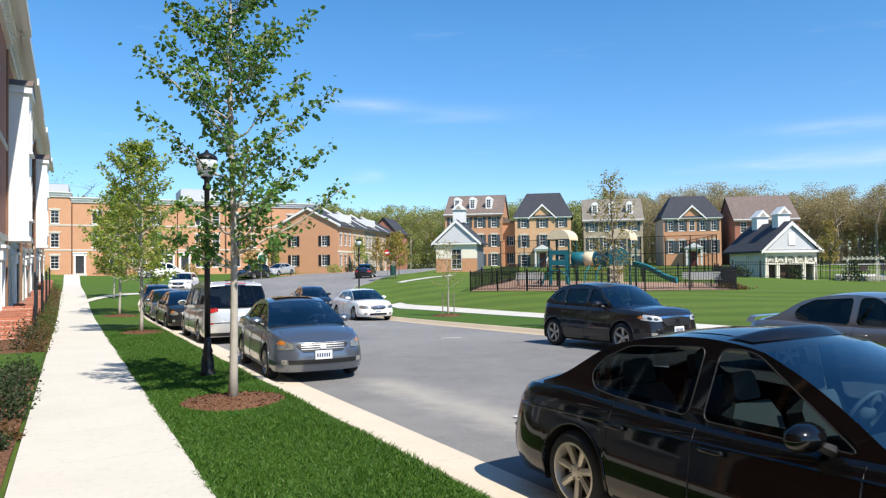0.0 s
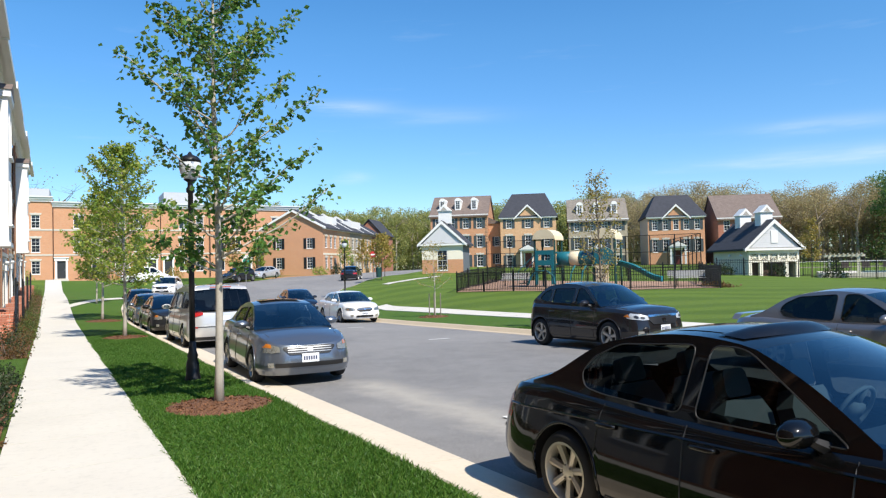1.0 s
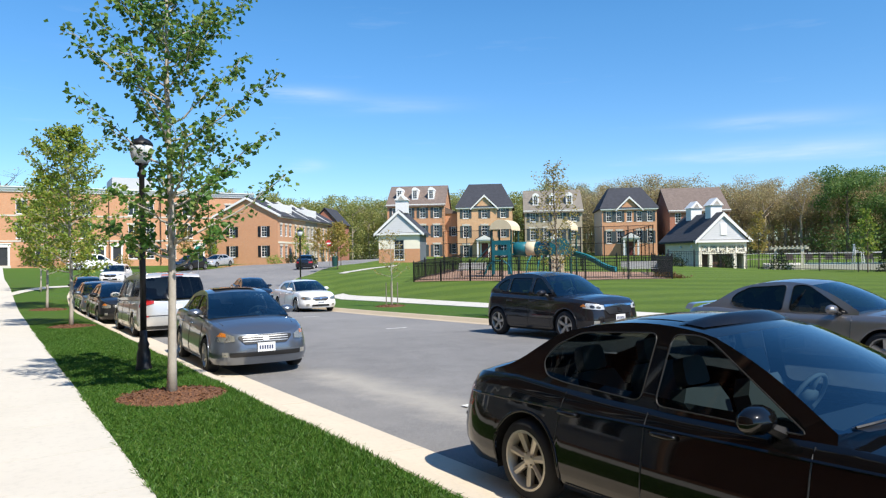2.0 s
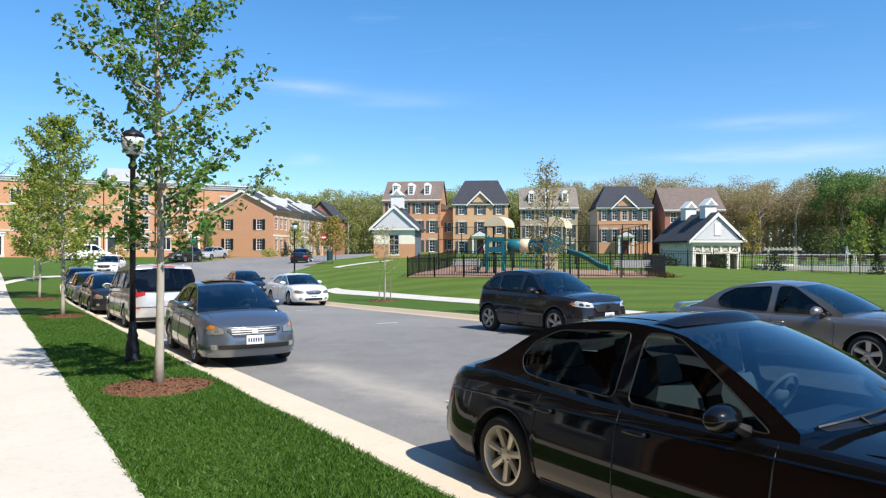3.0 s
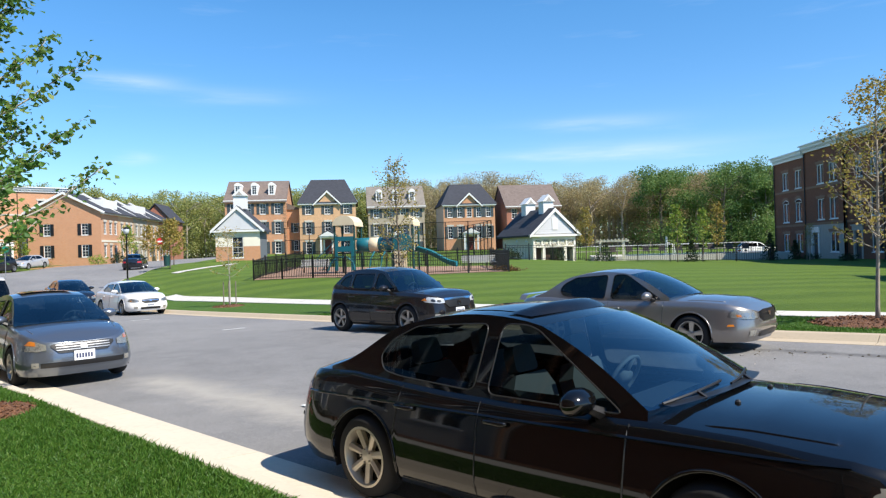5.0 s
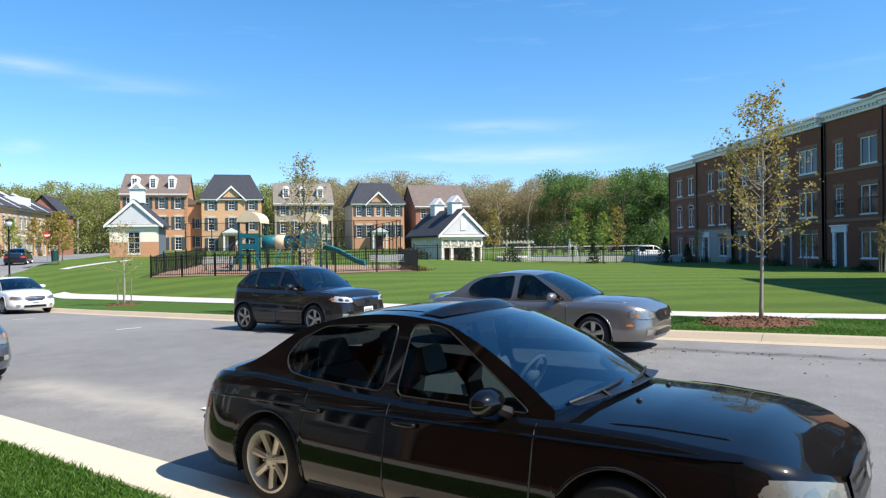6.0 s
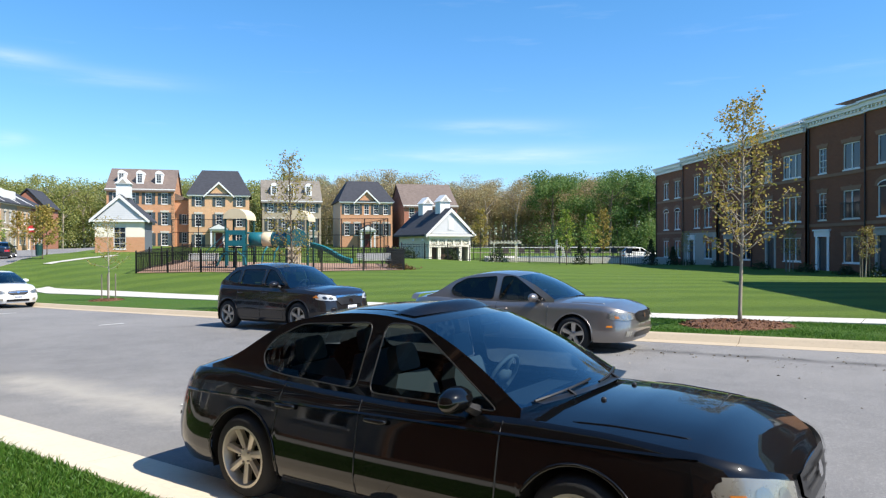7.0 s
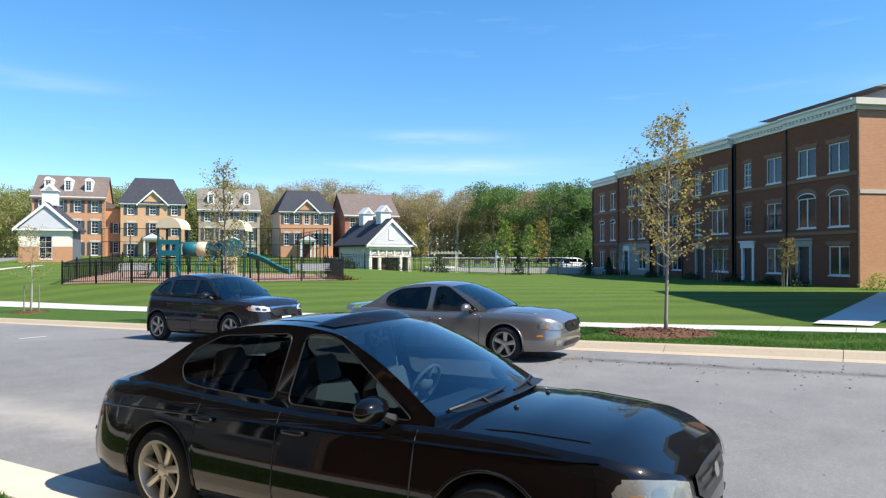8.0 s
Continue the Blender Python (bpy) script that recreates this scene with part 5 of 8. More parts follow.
    # handles and mirrors
    for q in (-1, 1):
        for xa, _ in doors[1:]:
            x, z = xa + 0.16, f.belt - 0.13
            h = Shape().tube([f.side(x - 0.1, z, q, 0.006), f.side(x - 0.06, z, q, 0.03), f.side(x + 0.06, z, q, 0.03), f.side(x + 0.1, z, q, 0.006)], 0.017, 6)
            part("door_handle", h, paint_mat, ob, smooth=True)
        z, y0 = f.belt + 0.06, f.yg(mirror_x, f.belt + 0.05)
        mr = Shape()
        prof = [(0.0, -0.06), (0.08, -0.056), (0.098, -0.01), (0.085, 0.05), (0.045, 0.095), (0.0, 0.11)]
        mr.lathe(prof, 12, Matrix.Translation((mirror_x - 0.0, q * (y0 + 0.15), z + 0.03)) @ Matrix.Diagonal((0.85, 1.55, 0.86, 1)) @ pose(0, 0, 0, 0, 90, 0))
        mo = part("mirror", mr, paint_mat, ob, smooth=True)
        part("mirror_arm", Shape().tube([(mirror_x + 0.06, q * (y0 - 0.01), z - 0.06), (mirror_x + 0.03, q * (y0 + 0.09), z - 0.01)], [0.045, 0.03], 6), TRIM, mo)
        part("mirror_glass", Shape().lathe([(0.0, 0), (0.07, 0.0)], 12, Matrix.Translation((mirror_x - 0.058, q * (y0 + 0.15), z + 0.03)) @ Matrix.Diagonal((1, 1.3, 0.9, 1)) @ pose(0, 0, 0, 0, 90, 0)), CHROME, mo)
    # underbody, wheel wells and cabin floor
    for ax in axles:
        for q in (-1, 1):
            arc = [(ax + (R + 0.012) * math.cos(a), f.rw + (R + 0.012) * math.sin(a)) for a in np.linspace(-0.35, math.pi + 0.35, 17).tolist()]
            part("wheel_well", Shape().sheet([[(x, q * (f.W / 2 - d), z) for d in (0.03, 0.36)] for x, z in arc]), UNDER, ob, smooth=True)
    u = Shape().box(f.xr + 0.35, -f.W / 2 + 0.34, 0.19, f.xf - 0.4, f.W / 2 - 0.34, 0.50)
    u.box(-f.wb / 2 + R, -f.W / 2 + 0.12, 0.2, f.wb / 2 - R, f.W / 2 - 0.12, 0.45)
    u.box(ax0 - 0.02, -f.W / 2 + 0.25, 0.45, f.xf - 0.5, f.W / 2 - 0.25, min(f.zt(ax0), f.zt(f.xf - 0.5)) - 0.06)
    u.box(f.xr + 0.4, -f.W / 2 + 0.25, 0.45, min(-f.wb / 2 - 0.05, cx0 + 0.25), f.W / 2 - 0.25, min(f.zt(f.xr), f.zt(cx0)) - 0.08)
    part("underbody", u, UNDER, ob)
    # seats, dashboard and wheel
    for x, y in ((-0.05, 0.36), (-0.05, -0.36), (-1.0, 0.36), (-1.0, -0.36)):
        if x < cx0:
            continue
        back = Shape()
        ang = pose(x, y, 0.52, 0, -16, 0)
        zt_ = f.belt + 0.12 - 0.52
        back.prism([(-0.24, 0), (0.24, 0), (0.25, zt_ * 0.75), (0.17, zt_), (-0.17, zt_), (-0.25, zt_ * 0.75)], -0.07, 0.06, ang @ pose(0, 0, 0, 0, 0, 90))
        so = part("seat", back, seats, ob)
        part("headrest", Shape().prism(rounded([(-0.13, 0), (0.13, 0), (0.11, 0.19), (-0.11, 0.19)], 0.05), -0.05, 0.04, ang @ Matrix.Translation((0, 0, zt_ + 0.015)) @ pose(0, 0, 0, 0, 0, 90)), seats, so)
        part("cushion", Shape().slab(x + 0.02, y - 0.25, 0.45, x + 0.52, y + 0.25, 0.6, 0.04), seats, so)
    part("dashboard", Shape().prism([(ax0 - 0.62, 0.5), (ax0 - 0.62, f.belt - 0.12), (ax0 - 0.5, f.belt - 0.03), (ax0 + 0.05, f.belt - 0.02), (ax0 + 0.05, 0.5)], -f.W / 2 + 0.22, f.W / 2 - 0.22), DASH, ob)
    sw = Shape()
    cm = Matrix.Translation((ax0 - 0.78, 0.36, f.belt - 0.0)) @ pose(0, 0, 0, 0, -62, 0)
    sw.tube([tuple(cm @ Vector((0.185 * math.cos(a), 0.185 * math.sin(a), 0))) for a in np.linspace(0, 2 * math.pi, 21).tolist()[:-1]], 0.016, 6, True)
    for a in (0, 2.3, 4.0):
        sw.tube([cm @ Vector((0, 0, 0)), cm @ Vector((0.18 * math.cos(a), 0.18 * math.sin(a), 0))], 0.022, 5)
    sw.lathe([(0.075, -0.03), (0.07, 0.03), (0, 0.035)], 10, cm)
    part("steering_wheel", sw, SEAT_GREY if seats == SEAT_GREY else DASH, ob, smooth=True)
    part("inner_mirror", Shape().box(ax1 + 0.14, -0.11, az1 - 0.1, ax1 + 0.17, 0.11, az1 - 0.03), TRIM, ob)
    # wheels
    w_ = 0.21
    ty = Shape().lathe([(f.rw * rim_r, -w_ / 2), (f.rw * 0.9, -w_ / 2 - 0.006), (f.rw * 0.975, -w_ / 2 + 0.03), (f.rw, -w_ / 2 + 0.06), (f.rw, w_ / 2 - 0.06), (f.rw * 0.975, w_ / 2 - 0.03), (f.rw * 0.9, w_ / 2 + 0.006), (f.rw * rim_r, w_ / 2)], 32, pose(0, 0, 0, 90, 0, 0), False).mesh("wheel", RUBBER, True)
    rr = f.rw * rim_r
    sp = Shape()
    tz = pose(0, 0, 0, 90, 0, 0)
    sp.lathe([(rr + 0.006, w_ / 2 + 0.004), (rr - 0.012, w_ / 2 + 0.006), (rr - 0.03, w_ / 2 - 0.045), (rr - 0.03, -0.06)], 32, tz, False)
    sp.lathe([(0.0, w_ / 2 - 0.018), (0.035, w_ / 2 - 0.02), (0.065, w_ / 2 - 0.035), (0.075, w_ / 2 - 0.07)], 14, tz, False)
    for i in range(spokes):
        a = 2 * math.pi * i / spokes + 0.2
        c, sn = math.cos(a), math.sin(a)
        hw0, hw1 = (0.032, 0.045) if spokes < 7 else (0.022, 0.03)
        vs = []
        for rad, hw, d in ((0.045, hw0, w_ / 2 - 0.03), (rr * 0.55, (hw0 + hw1) / 2, w_ / 2 - 0.022), (rr - 0.02, hw1, w_ / 2 - 0.012)):
            for e, dd in ((-1, 0.012), (0, 0.0), (1, 0.012)):
                vs.append((rad * c - e * hw * sn, rad * sn + e * hw * c, d - dd))
            for e in (-1, 1):
                vs.append((rad * c - e * hw * sn, rad * sn + e * hw * c, d - 0.05))
        fs = []
        for b in (0, 5):
            fs += [(b, b + 1, b + 6, b + 5), (b + 1, b + 2, b + 7, b + 6), (b + 3, b, b + 5, b + 8), (b + 2, b + 4, b + 9, b + 7)]
        sp.add(vs, fs, tz)
    for i in range(5):
        a = 2 * math.pi * i / 5 + 0.6
        sp.lathe([(0.008, w_ / 2 - 0.03), (0.008, w_ / 2 - 0.008), (0, w_ / 2 - 0.006)], 6, tz @ pose(0.052 * math.cos(a), 0.052 * math.sin(a), 0))
    rm = sp.mesh("rim", rim)
    rm.polygons.foreach_set("use_smooth", [True] * len(rm.polygons))
    rm.set_sharp_from_angle(angle=radians(40))
    hubm = Shape().lathe([(0.0, 0.02), (rr - 0.03, 0.02), (rr - 0.03, -0.05)], 20, pose(0, 0, 0, 90, 0, 0), False).mesh("brake_disc", UNDER)
    for ax in axles:
        for q in (-1, 1):
            wo = part("wheel", ty, RUBBER, ob, m=pose(ax, q * (f.W / 2 - 0.125), f.rw, 0, 0, 0 if q < 0 else 180))
            part("rim", rm, rim, wo)
            part("brake_disc", hubm, UNDER, wo)

    def patch(nm, spots, material, front_=True, out=0.006, lab="", cols_=18, parent=None):
        """A panel laid on the nose or tail; spots are (y, z low, z high) across it."""
        rows_ = []
        ys = [a for a, _, _ in spots]
        for y in np.linspace(ys[0], ys[-1], cols_ + 1).tolist():
            a, b = float(np.interp(y, ys, [p for _, p, _ in spots])), float(np.interp(y, ys, [p for _, _, p in spots]))
            rows_.append([f.end(y, a + (b - a) * t, front_, out) for t in (0, 0.25, 0.5, 0.75, 1)])
        k_ = Shape().sheet(rows_)
        return part(nm, k_, material, parent or ob, lab, smooth=True)
    for spec, isf in ((front or [], True), (rear or [], False)):
        for nm, spots, material, out, mirrored in spec:
            patch(nm, spots, material, isf, out + 0.005)
            if mirrored:
                patch(nm, [(-a, b, c) for a, b, c in spots][::-1], material, isf, out)
    if plate:
        for isf, z in ((True, plate if isinstance(plate, float) else 0.5),):
            x = f.end(0, z, isf)[0]
            po = part("number_plate", Shape().box(x + 0.012, -0.155, z - 0.078, x + 0.022, 0.155, z + 0.078), PLATE, ob, "white number plate with dark bars")
            for i in range(6):
                part("plate_bar", Shape().box(x + 0.0225, -0.125 + i * 0.043, z - 0.04, x + 0.024, -0.098 + i * 0.043, z + 0.03), PLATE_INK, po)
    return ob


def place(x, y, heading=0.0, z=None):
    """A car that faces -y at heading 0, turned to its left by heading; it rests on the street's slope."""
    a = radians(-90 + heading)
    d = Vector((math.cos(a), math.sin(a)))
    zz = [lie(x + d.x * k, y + d.y * k) for k in (-1.3, 0, 1.3)]
    pitch = math.degrees(math.atan2(zz[0] - zz[2], 2.6))
    return pose(x, y, sum(zz) / 3 + 0.012, 0, pitch, -90 + heading)


def black_top():
    return [(-2.5, 0.80), (-2.43, 0.865), (-2.3, 0.915), (-2.1, 0.94), (-1.6, 0.955), (-1.2, 0.928), (-0.6, 0.898), (0.0, 0.884), (1.0, 0.888), (1.5, 0.878), (2.0, 0.836), (2.2, 0.79), (2.33, 0.735), (2.4, 0.69)]


SEDAN = CarForm(4.91, 1.80, 1.435, 2.75, 1.04, 0.322, 0.66, 0.62, black_top(), 0.89, ((0.98, 0.945), (0.16, 1.37), (-0.98, 1.365), (-1.90, 0.972)), waist=0.13, rake=(0.05, 0.17), crown=0.07)
SEDAN_WIN = [[(0.84, 0.908), (-0.19, 0.917), (-0.16, 1.372), (0.04, 1.375), (0.14, 1.348)], [(-0.31, 0.925), (-1.05, 0.958), (-1.25, 0.985), (-1.325, 1.09), (-1.24, 1.21), (-0.98, 1.33), (-0.28, 1.372)]]
SEDAN_DOORS = [(0.86, 0.88), (-0.22, -0.22), (-1.08, -0.98)]
HL = [("headlamp", [(0.47, 0.60, 0.69), (0.60, 0.585, 0.725), (0.72, 0.59, 0.742), (0.82, 0.61, 0.742), (0.878, 0.67, 0.735)], LAMP_BOWL, 0.012, True),
      ("headlamp_lens", [(0.46, 0.595, 0.695), (0.60, 0.58, 0.73), (0.72, 0.585, 0.747), (0.82, 0.605, 0.747), (0.882, 0.67, 0.74)], LENS, 0.026, True),
      ("indicator", [(0.745, 0.62, 0.665), (0.785, 0.625, 0.665)], AMBER, 0.017, True),
      ("reflector_cup", [(0.535, 0.635, 0.645), (0.55, 0.61, 0.675), (0.575, 0.60, 0.685), (0.60, 0.61, 0.675), (0.615, 0.635, 0.645)], ALLOY, 0.015, True), ("reflector_cup", [(0.64, 0.645, 0.655), (0.655, 0.62, 0.69), (0.68, 0.61, 0.70), (0.705, 0.62, 0.69), (0.72, 0.645, 0.655)], ALLOY, 0.015, True),
      ("grille", [(-0.38, 0.60, 0.70), (-0.24, 0.53, 0.725), (0.24, 0.53, 0.725), (0.38, 0.60, 0.70)], TRIM, 0.008, False),
      ("grille_bar", [(-0.33, 0.655, 0.675), (0.33, 0.655, 0.675)], SATIN, 0.02, False), ("grille_bar", [(-0.29, 0.595, 0.612), (0.29, 0.595, 0.612)], SATIN, 0.02, False),
      ("badge", [(-0.055, 0.635, 0.655), (-0.035, 0.605, 0.685), (0.035, 0.605, 0.685), (0.055, 0.635, 0.655)], CHROME, 0.03, False),
      ("lower_grille", [(-0.42, 0.27, 0.36), (0.42, 0.27, 0.36)], TRIM, 0.008, False), ("fog_lamp", [(0.55, 0.30, 0.40), (0.68, 0.30, 0.40)], LAMP_BOWL, 0.01, True)]
RL = [("tail_lamp", [(0.50, 0.66, 0.80), (0.86, 0.64, 0.82)], RED_LENS, 0.006, True), ("bumper_strip", [(-0.8, 0.52, 0.55), (0.8, 0.52, 0.55)], TRIM, 0.006, False)]
BLACK_PAINT = paint("black_car_paint", (0.0028, 0.0029, 0.0032, 1), 0.0, 0.3, 0.006, 0.92)
BLACK_PAINT.node_tree.nodes["Principled BSDF"].inputs["Specular IOR Level"].default_value = 0.03
BLACK_PAINT.node_tree.nodes["Principled BSDF"].inputs["Coat IOR"].default_value = 1.5
black = car(SEDAN, place(4.3, 2.95, 0.6), "black four-door sedan parked at the kerb", BLACK_PAINT, SEDAN_WIN, SIDEGLASS, 7, ALLOY_WARM, SEAT_GREY, HL, RL, doors=SEDAN_DOORS,
            chrome_line=[(x, 0.79 + 0.012 * x) for x in np.linspace(2.0, -2.15, 24).tolist()], plate=0.33, trim_mat=SATIN, rim_r=0.71)

# visor before the sunroof, and wipers
SMOKE = mat("smoked_acrylic", (0.006, 0.006, 0.007), 0.22, amount=0.3, scale=9, bump=0)


def roof_at(x, y):
    t = max(0.0, (0.16 - x) / 1.14)
    z = 1.372 - 0.007 * t + 0.065 * max(0.0, math.sin(math.pi * t)) ** 0.8 * 0.9
    return z + 0.038 * (1 - (y / SEDAN.yg(x, z)) ** 2)


part("sunroof", Shape().sheet([[(x, y, roof_at(x, y) + 0.005) for y in np.linspace(-0.42, 0.42, 9).tolist()] for x in np.linspace(-0.62, -0.14, 7).tolist()]), PANE, black, "dark glass sunroof", smooth=True)
part("sunroof_visor", Shape().sheet([[(0.10 - 0.20 * t - 0.09 * (y / 0.5) ** 2, y, roof_at(0.10 - 0.20 * t - 0.09 * (y / 0.5) ** 2, y) + 0.010 + 0.05 * math.sin(math.pi * t) ** 0.7 * (1 - (y / 0.5) ** 4)) for y in np.linspace(-0.5, 0.5, 19).tolist()] for t in np.linspace(0, 1, 9).tolist()]), SMOKE, black, "smoked sunroof visor", smooth=True)


def screen_at(t, y):
    """A point just above the windscreen: t from its foot to its head."""
    q = 1 - (y / 0.77) ** 2
    return (0.98 - 0.82 * t + (0.09 + 0.08 * max(0.0, 1 - t) ** 0.7) * q + 0.006, y, 0.945 + 0.425 * t + 0.035 * math.sin(math.pi * t) + 0.03 * q + 0.014)


for y0, y1, rise_ in ((-0.66, -0.06, 0.045), (0.0, 0.55, 0.04)):
    wp = part("wiper", Shape().tube([screen_at(0.012 + rise_ * k / 5, y0 + (y1 - y0) * k / 5) for k in range(6)], 0.009, 5), TRIM, black)
    part("wiper_arm", Shape().tube([screen_at(-0.03, y0 + 0.30), screen_at(0.03, y0 + 0.30), screen_at(0.012 + rise_ * 0.5, (y0 + y1) / 2)], [0.014, 0.011, 0.007], 5), TRIM, wp)
for y in (-0.3, 0.22):
    part("washer_nozzle", Shape().lathe([(0.018, -0.01), (0.018, 0.008), (0.008, 0.018), (0, 0.019)], 8), TRIM, black, m=pose(1.30, y, SEDAN.deck(1.30, y)))
part("cowl", Shape().sheet([[(x + 0.14 * (1 - (y / 0.75) ** 2), y, 0.962 + 0.02 * (1 - (y / 0.75) ** 2) + k) for y in np.linspace(-0.66, 0.66, 11).tolist()] for x, k in ((0.965, 0.004), (1.05, -0.003))]), TRIM, black)

SILVER = paint("warm_silver_paint", (0.27, 0.252, 0.24, 1), 0.75, 0.3, 0.08)
SLATE = paint("slate_silver_paint", (0.16, 0.185, 0.225, 1), 0.75, 0.3, 0.1)
GRAPHITE = paint("dark_graphite_paint", (0.0155, 0.0145, 0.0165, 1), 0.35, 0.26, 0.03, 1.0)
NAVY = paint("dark_navy_paint", (0.012, 0.014, 0.021, 1), 0.3, 0.24, 0.02, 1.0)
PEARL = paint("white_car_paint", (0.80, 0.79, 0.77, 1), 0.0, 0.3, 0.05)
PALE = paint("pale_silver_paint", (0.58, 0.57, 0.55, 1), 0.5, 0.32, 0.08)
CHARCOAL = paint("charcoal_paint", (0.013, 0.014, 0.016, 1), 0.2, 0.3, 0.04, 0.8)
silver = car(SEDAN, place(12.42, 6.9, 2.4), "warm silver four-door sedan with tinted windows and rear spoiler", SILVER, SEDAN_WIN, TINTED, 5, ALLOY, SEAT_DARK, HL + [("side_marker", [(0.83, 0.47, 0.505), (0.885, 0.47, 0.505)], AMBER, 0.008, True)], RL, doors=SEDAN_DOORS, plate=0.0, rim_r=0.7)
part("spoiler", Shape().sheet([[(-2.18 - 0.15 * t, y, 1.0 + 0.015 * t + (0 if abs(y) < 0.6 else -0.11 * (abs(y) - 0.6) / 0.12)) for y in np.linspace(-0.72, 0.72, 15).tolist()] for t in (0, 0.5, 1)]), SILVER, silver)

ALT = CarForm(4.82, 1.795, 1.47, 2.776, 0.96, 0.325, 0.8, 0.5, [(-2.5, 0.95), (-2.35, 1.02), (-1.5, 1.05), (0, 0.97), (1.05, 0.95), (1.6, 0.90), (2.05, 0.815), (2.25, 0.75), (2.4, 0.70)], 0.96, ((1.15, 0.965), (0.25, 1.40), (-0.95, 1.40), (-1.75, 1.06)))
ALT_WIN = [[(1.0, 0.995), (-0.15, 1.02), (-0.12, 1.375), (0.15, 1.375), (0.28, 1.355)], [(-0.25, 1.025), (-1.15, 1.05), (-1.28, 1.11), (-0.92, 1.33), (-0.21, 1.375)]]
ALT_FRONT = [("headlamp", [(0.53, 0.615, 0.70), (0.66, 0.60, 0.755), (0.80, 0.61, 0.80), (0.872, 0.69, 0.81)], LAMP_BOWL, 0.006, True), ("indicator", [(0.66, 0.69, 0.75), (0.80, 0.70, 0.79), (0.868, 0.74, 0.80)], AMBER, 0.012, True),
             ("headlamp_lens", [(0.53, 0.61, 0.705), (0.66, 0.595, 0.76), (0.80, 0.605, 0.805), (0.876, 0.685, 0.815)], LENS, 0.02, True),
             ("grille", [(-0.47, 0.66, 0.70), (-0.36, 0.555, 0.715), (0.36, 0.555, 0.715), (0.47, 0.66, 0.70)], TRIM, 0.008, False)] + [
    ("grille_bar", [(-0.40, z, z + 0.014), (0.40, z, z + 0.014)], ALLOY, 0.016, False) for z in (0.60, 0.64, 0.68)] + [
    ("badge", [(-0.055, 0.63, 0.65), (-0.04, 0.605, 0.675), (0.04, 0.605, 0.675), (0.055, 0.63, 0.65)], ALLOY, 0.026, False), ("lower_grille", [(-0.62, 0.34, 0.42), (0.62, 0.34, 0.42)], TRIM, 0.008, False), ("fog_lamp", [(0.64, 0.35, 0.43), (0.73, 0.35, 0.43)], LAMP_BOWL, 0.01, True)]
ALT_DOORS = [(0.95, 0.97), (-0.2, -0.2), (-1.15, -1.0)]
alt = car(ALT, place(4.13, 14.5, -3.4), "slate silver four-door sedan parked facing along the kerb", SLATE, ALT_WIN, TINTED, 7, ALLOY, SEAT_DARK, ALT_FRONT, RL, doors=ALT_DOORS, plate=0.50)
part("sunroof", Shape().sheet([[(x, y, 1.512 - 0.03 * (y / 0.5) ** 2 - 0.02 * (x + 0.3) ** 2) for y in np.linspace(-0.42, 0.42, 7).tolist()] for x in np.linspace(-0.6, 0.1, 5).tolist()]), PANE, alt)

SUVF = CarForm(4.27, 1.87, 1.665, 2.65, 0.94, 0.365, 0.7, 0.42, [(-1.98, 1.02), (-1.75, 1.13), (0, 1.08), (1.0, 1.05), (1.5, 1.03), (1.95, 0.985), (2.12, 0.94), (2.22, 0.88), (2.3, 0.83)], 1.07, ((0.98, 1.065), (0.30, 1.555), (-1.28, 1.575), (-1.84, 1.13)), 0.26, 0.24, 0.12, (0.11, 0.06), 0.06)
SUV_WIN = [[(0.84, 1.105), (0.0, 1.13), (0.03, 1.53), (0.25, 1.52)], [(-0.1, 1.135), (-0.95, 1.16), (-0.93, 1.53), (-0.07, 1.53)], [(-1.05, 1.165), (-1.50, 1.25), (-1.40, 1.40), (-1.18, 1.50), (-1.03, 1.515)]]
LAMP_CLEAR = mat("clear_lamp_bowl", (0.72, 0.73, 0.75), 0.25, 0.25, amount=0.3, scale=24, bump=0)
SUV_FRONT = [("headlamp", [(0.44, 0.77, 0.86), (0.62, 0.765, 0.895), (0.80, 0.79, 0.935), (0.86, 0.82, 0.945)], LAMP_CLEAR, 0.012, True), ("indicator", [(0.815, 0.83, 0.93), (0.862, 0.85, 0.935)], AMBER, 0.022, True),
             ("reflector_cup", [(0.55, 0.80, 0.83), (0.60, 0.785, 0.86), (0.65, 0.80, 0.84)], TRIM, 0.016, True), ("reflector_cup", [(0.68, 0.81, 0.85), (0.72, 0.80, 0.88), (0.76, 0.82, 0.86)], TRIM, 0.016, True),
             ("headlamp_lens", [(0.43, 0.765, 0.865), (0.62, 0.76, 0.90), (0.80, 0.785, 0.94), (0.865, 0.815, 0.95)], LENS, 0.028, True),
             ("grille", [(-0.46, 0.76, 0.86), (-0.36, 0.66, 0.875), (0.36, 0.66, 0.875), (0.46, 0.76, 0.86)], TRIM, 0.01, False), ("grille_bar", [(-0.46, 0.835, 0.885), (0.46, 0.835, 0.885)], CHROME, 0.02, False), ("badge", [(-0.06, 0.70, 0.80), (0.06, 0.70, 0.80)], CHROME, 0.02, False),
             ("lower_grille", [(-0.52, 0.41, 0.55), (0.52, 0.41, 0.55)], TRIM, 0.012, False), ("bumper_guard", [(-0.8, 0.29, 0.36), (0.8, 0.29, 0.36)], ALLOY, 0.01, False), ("fog_lamp", [(0.62, 0.43, 0.51), (0.74, 0.43, 0.51)], LAMP_BOWL, 0.01, True)]
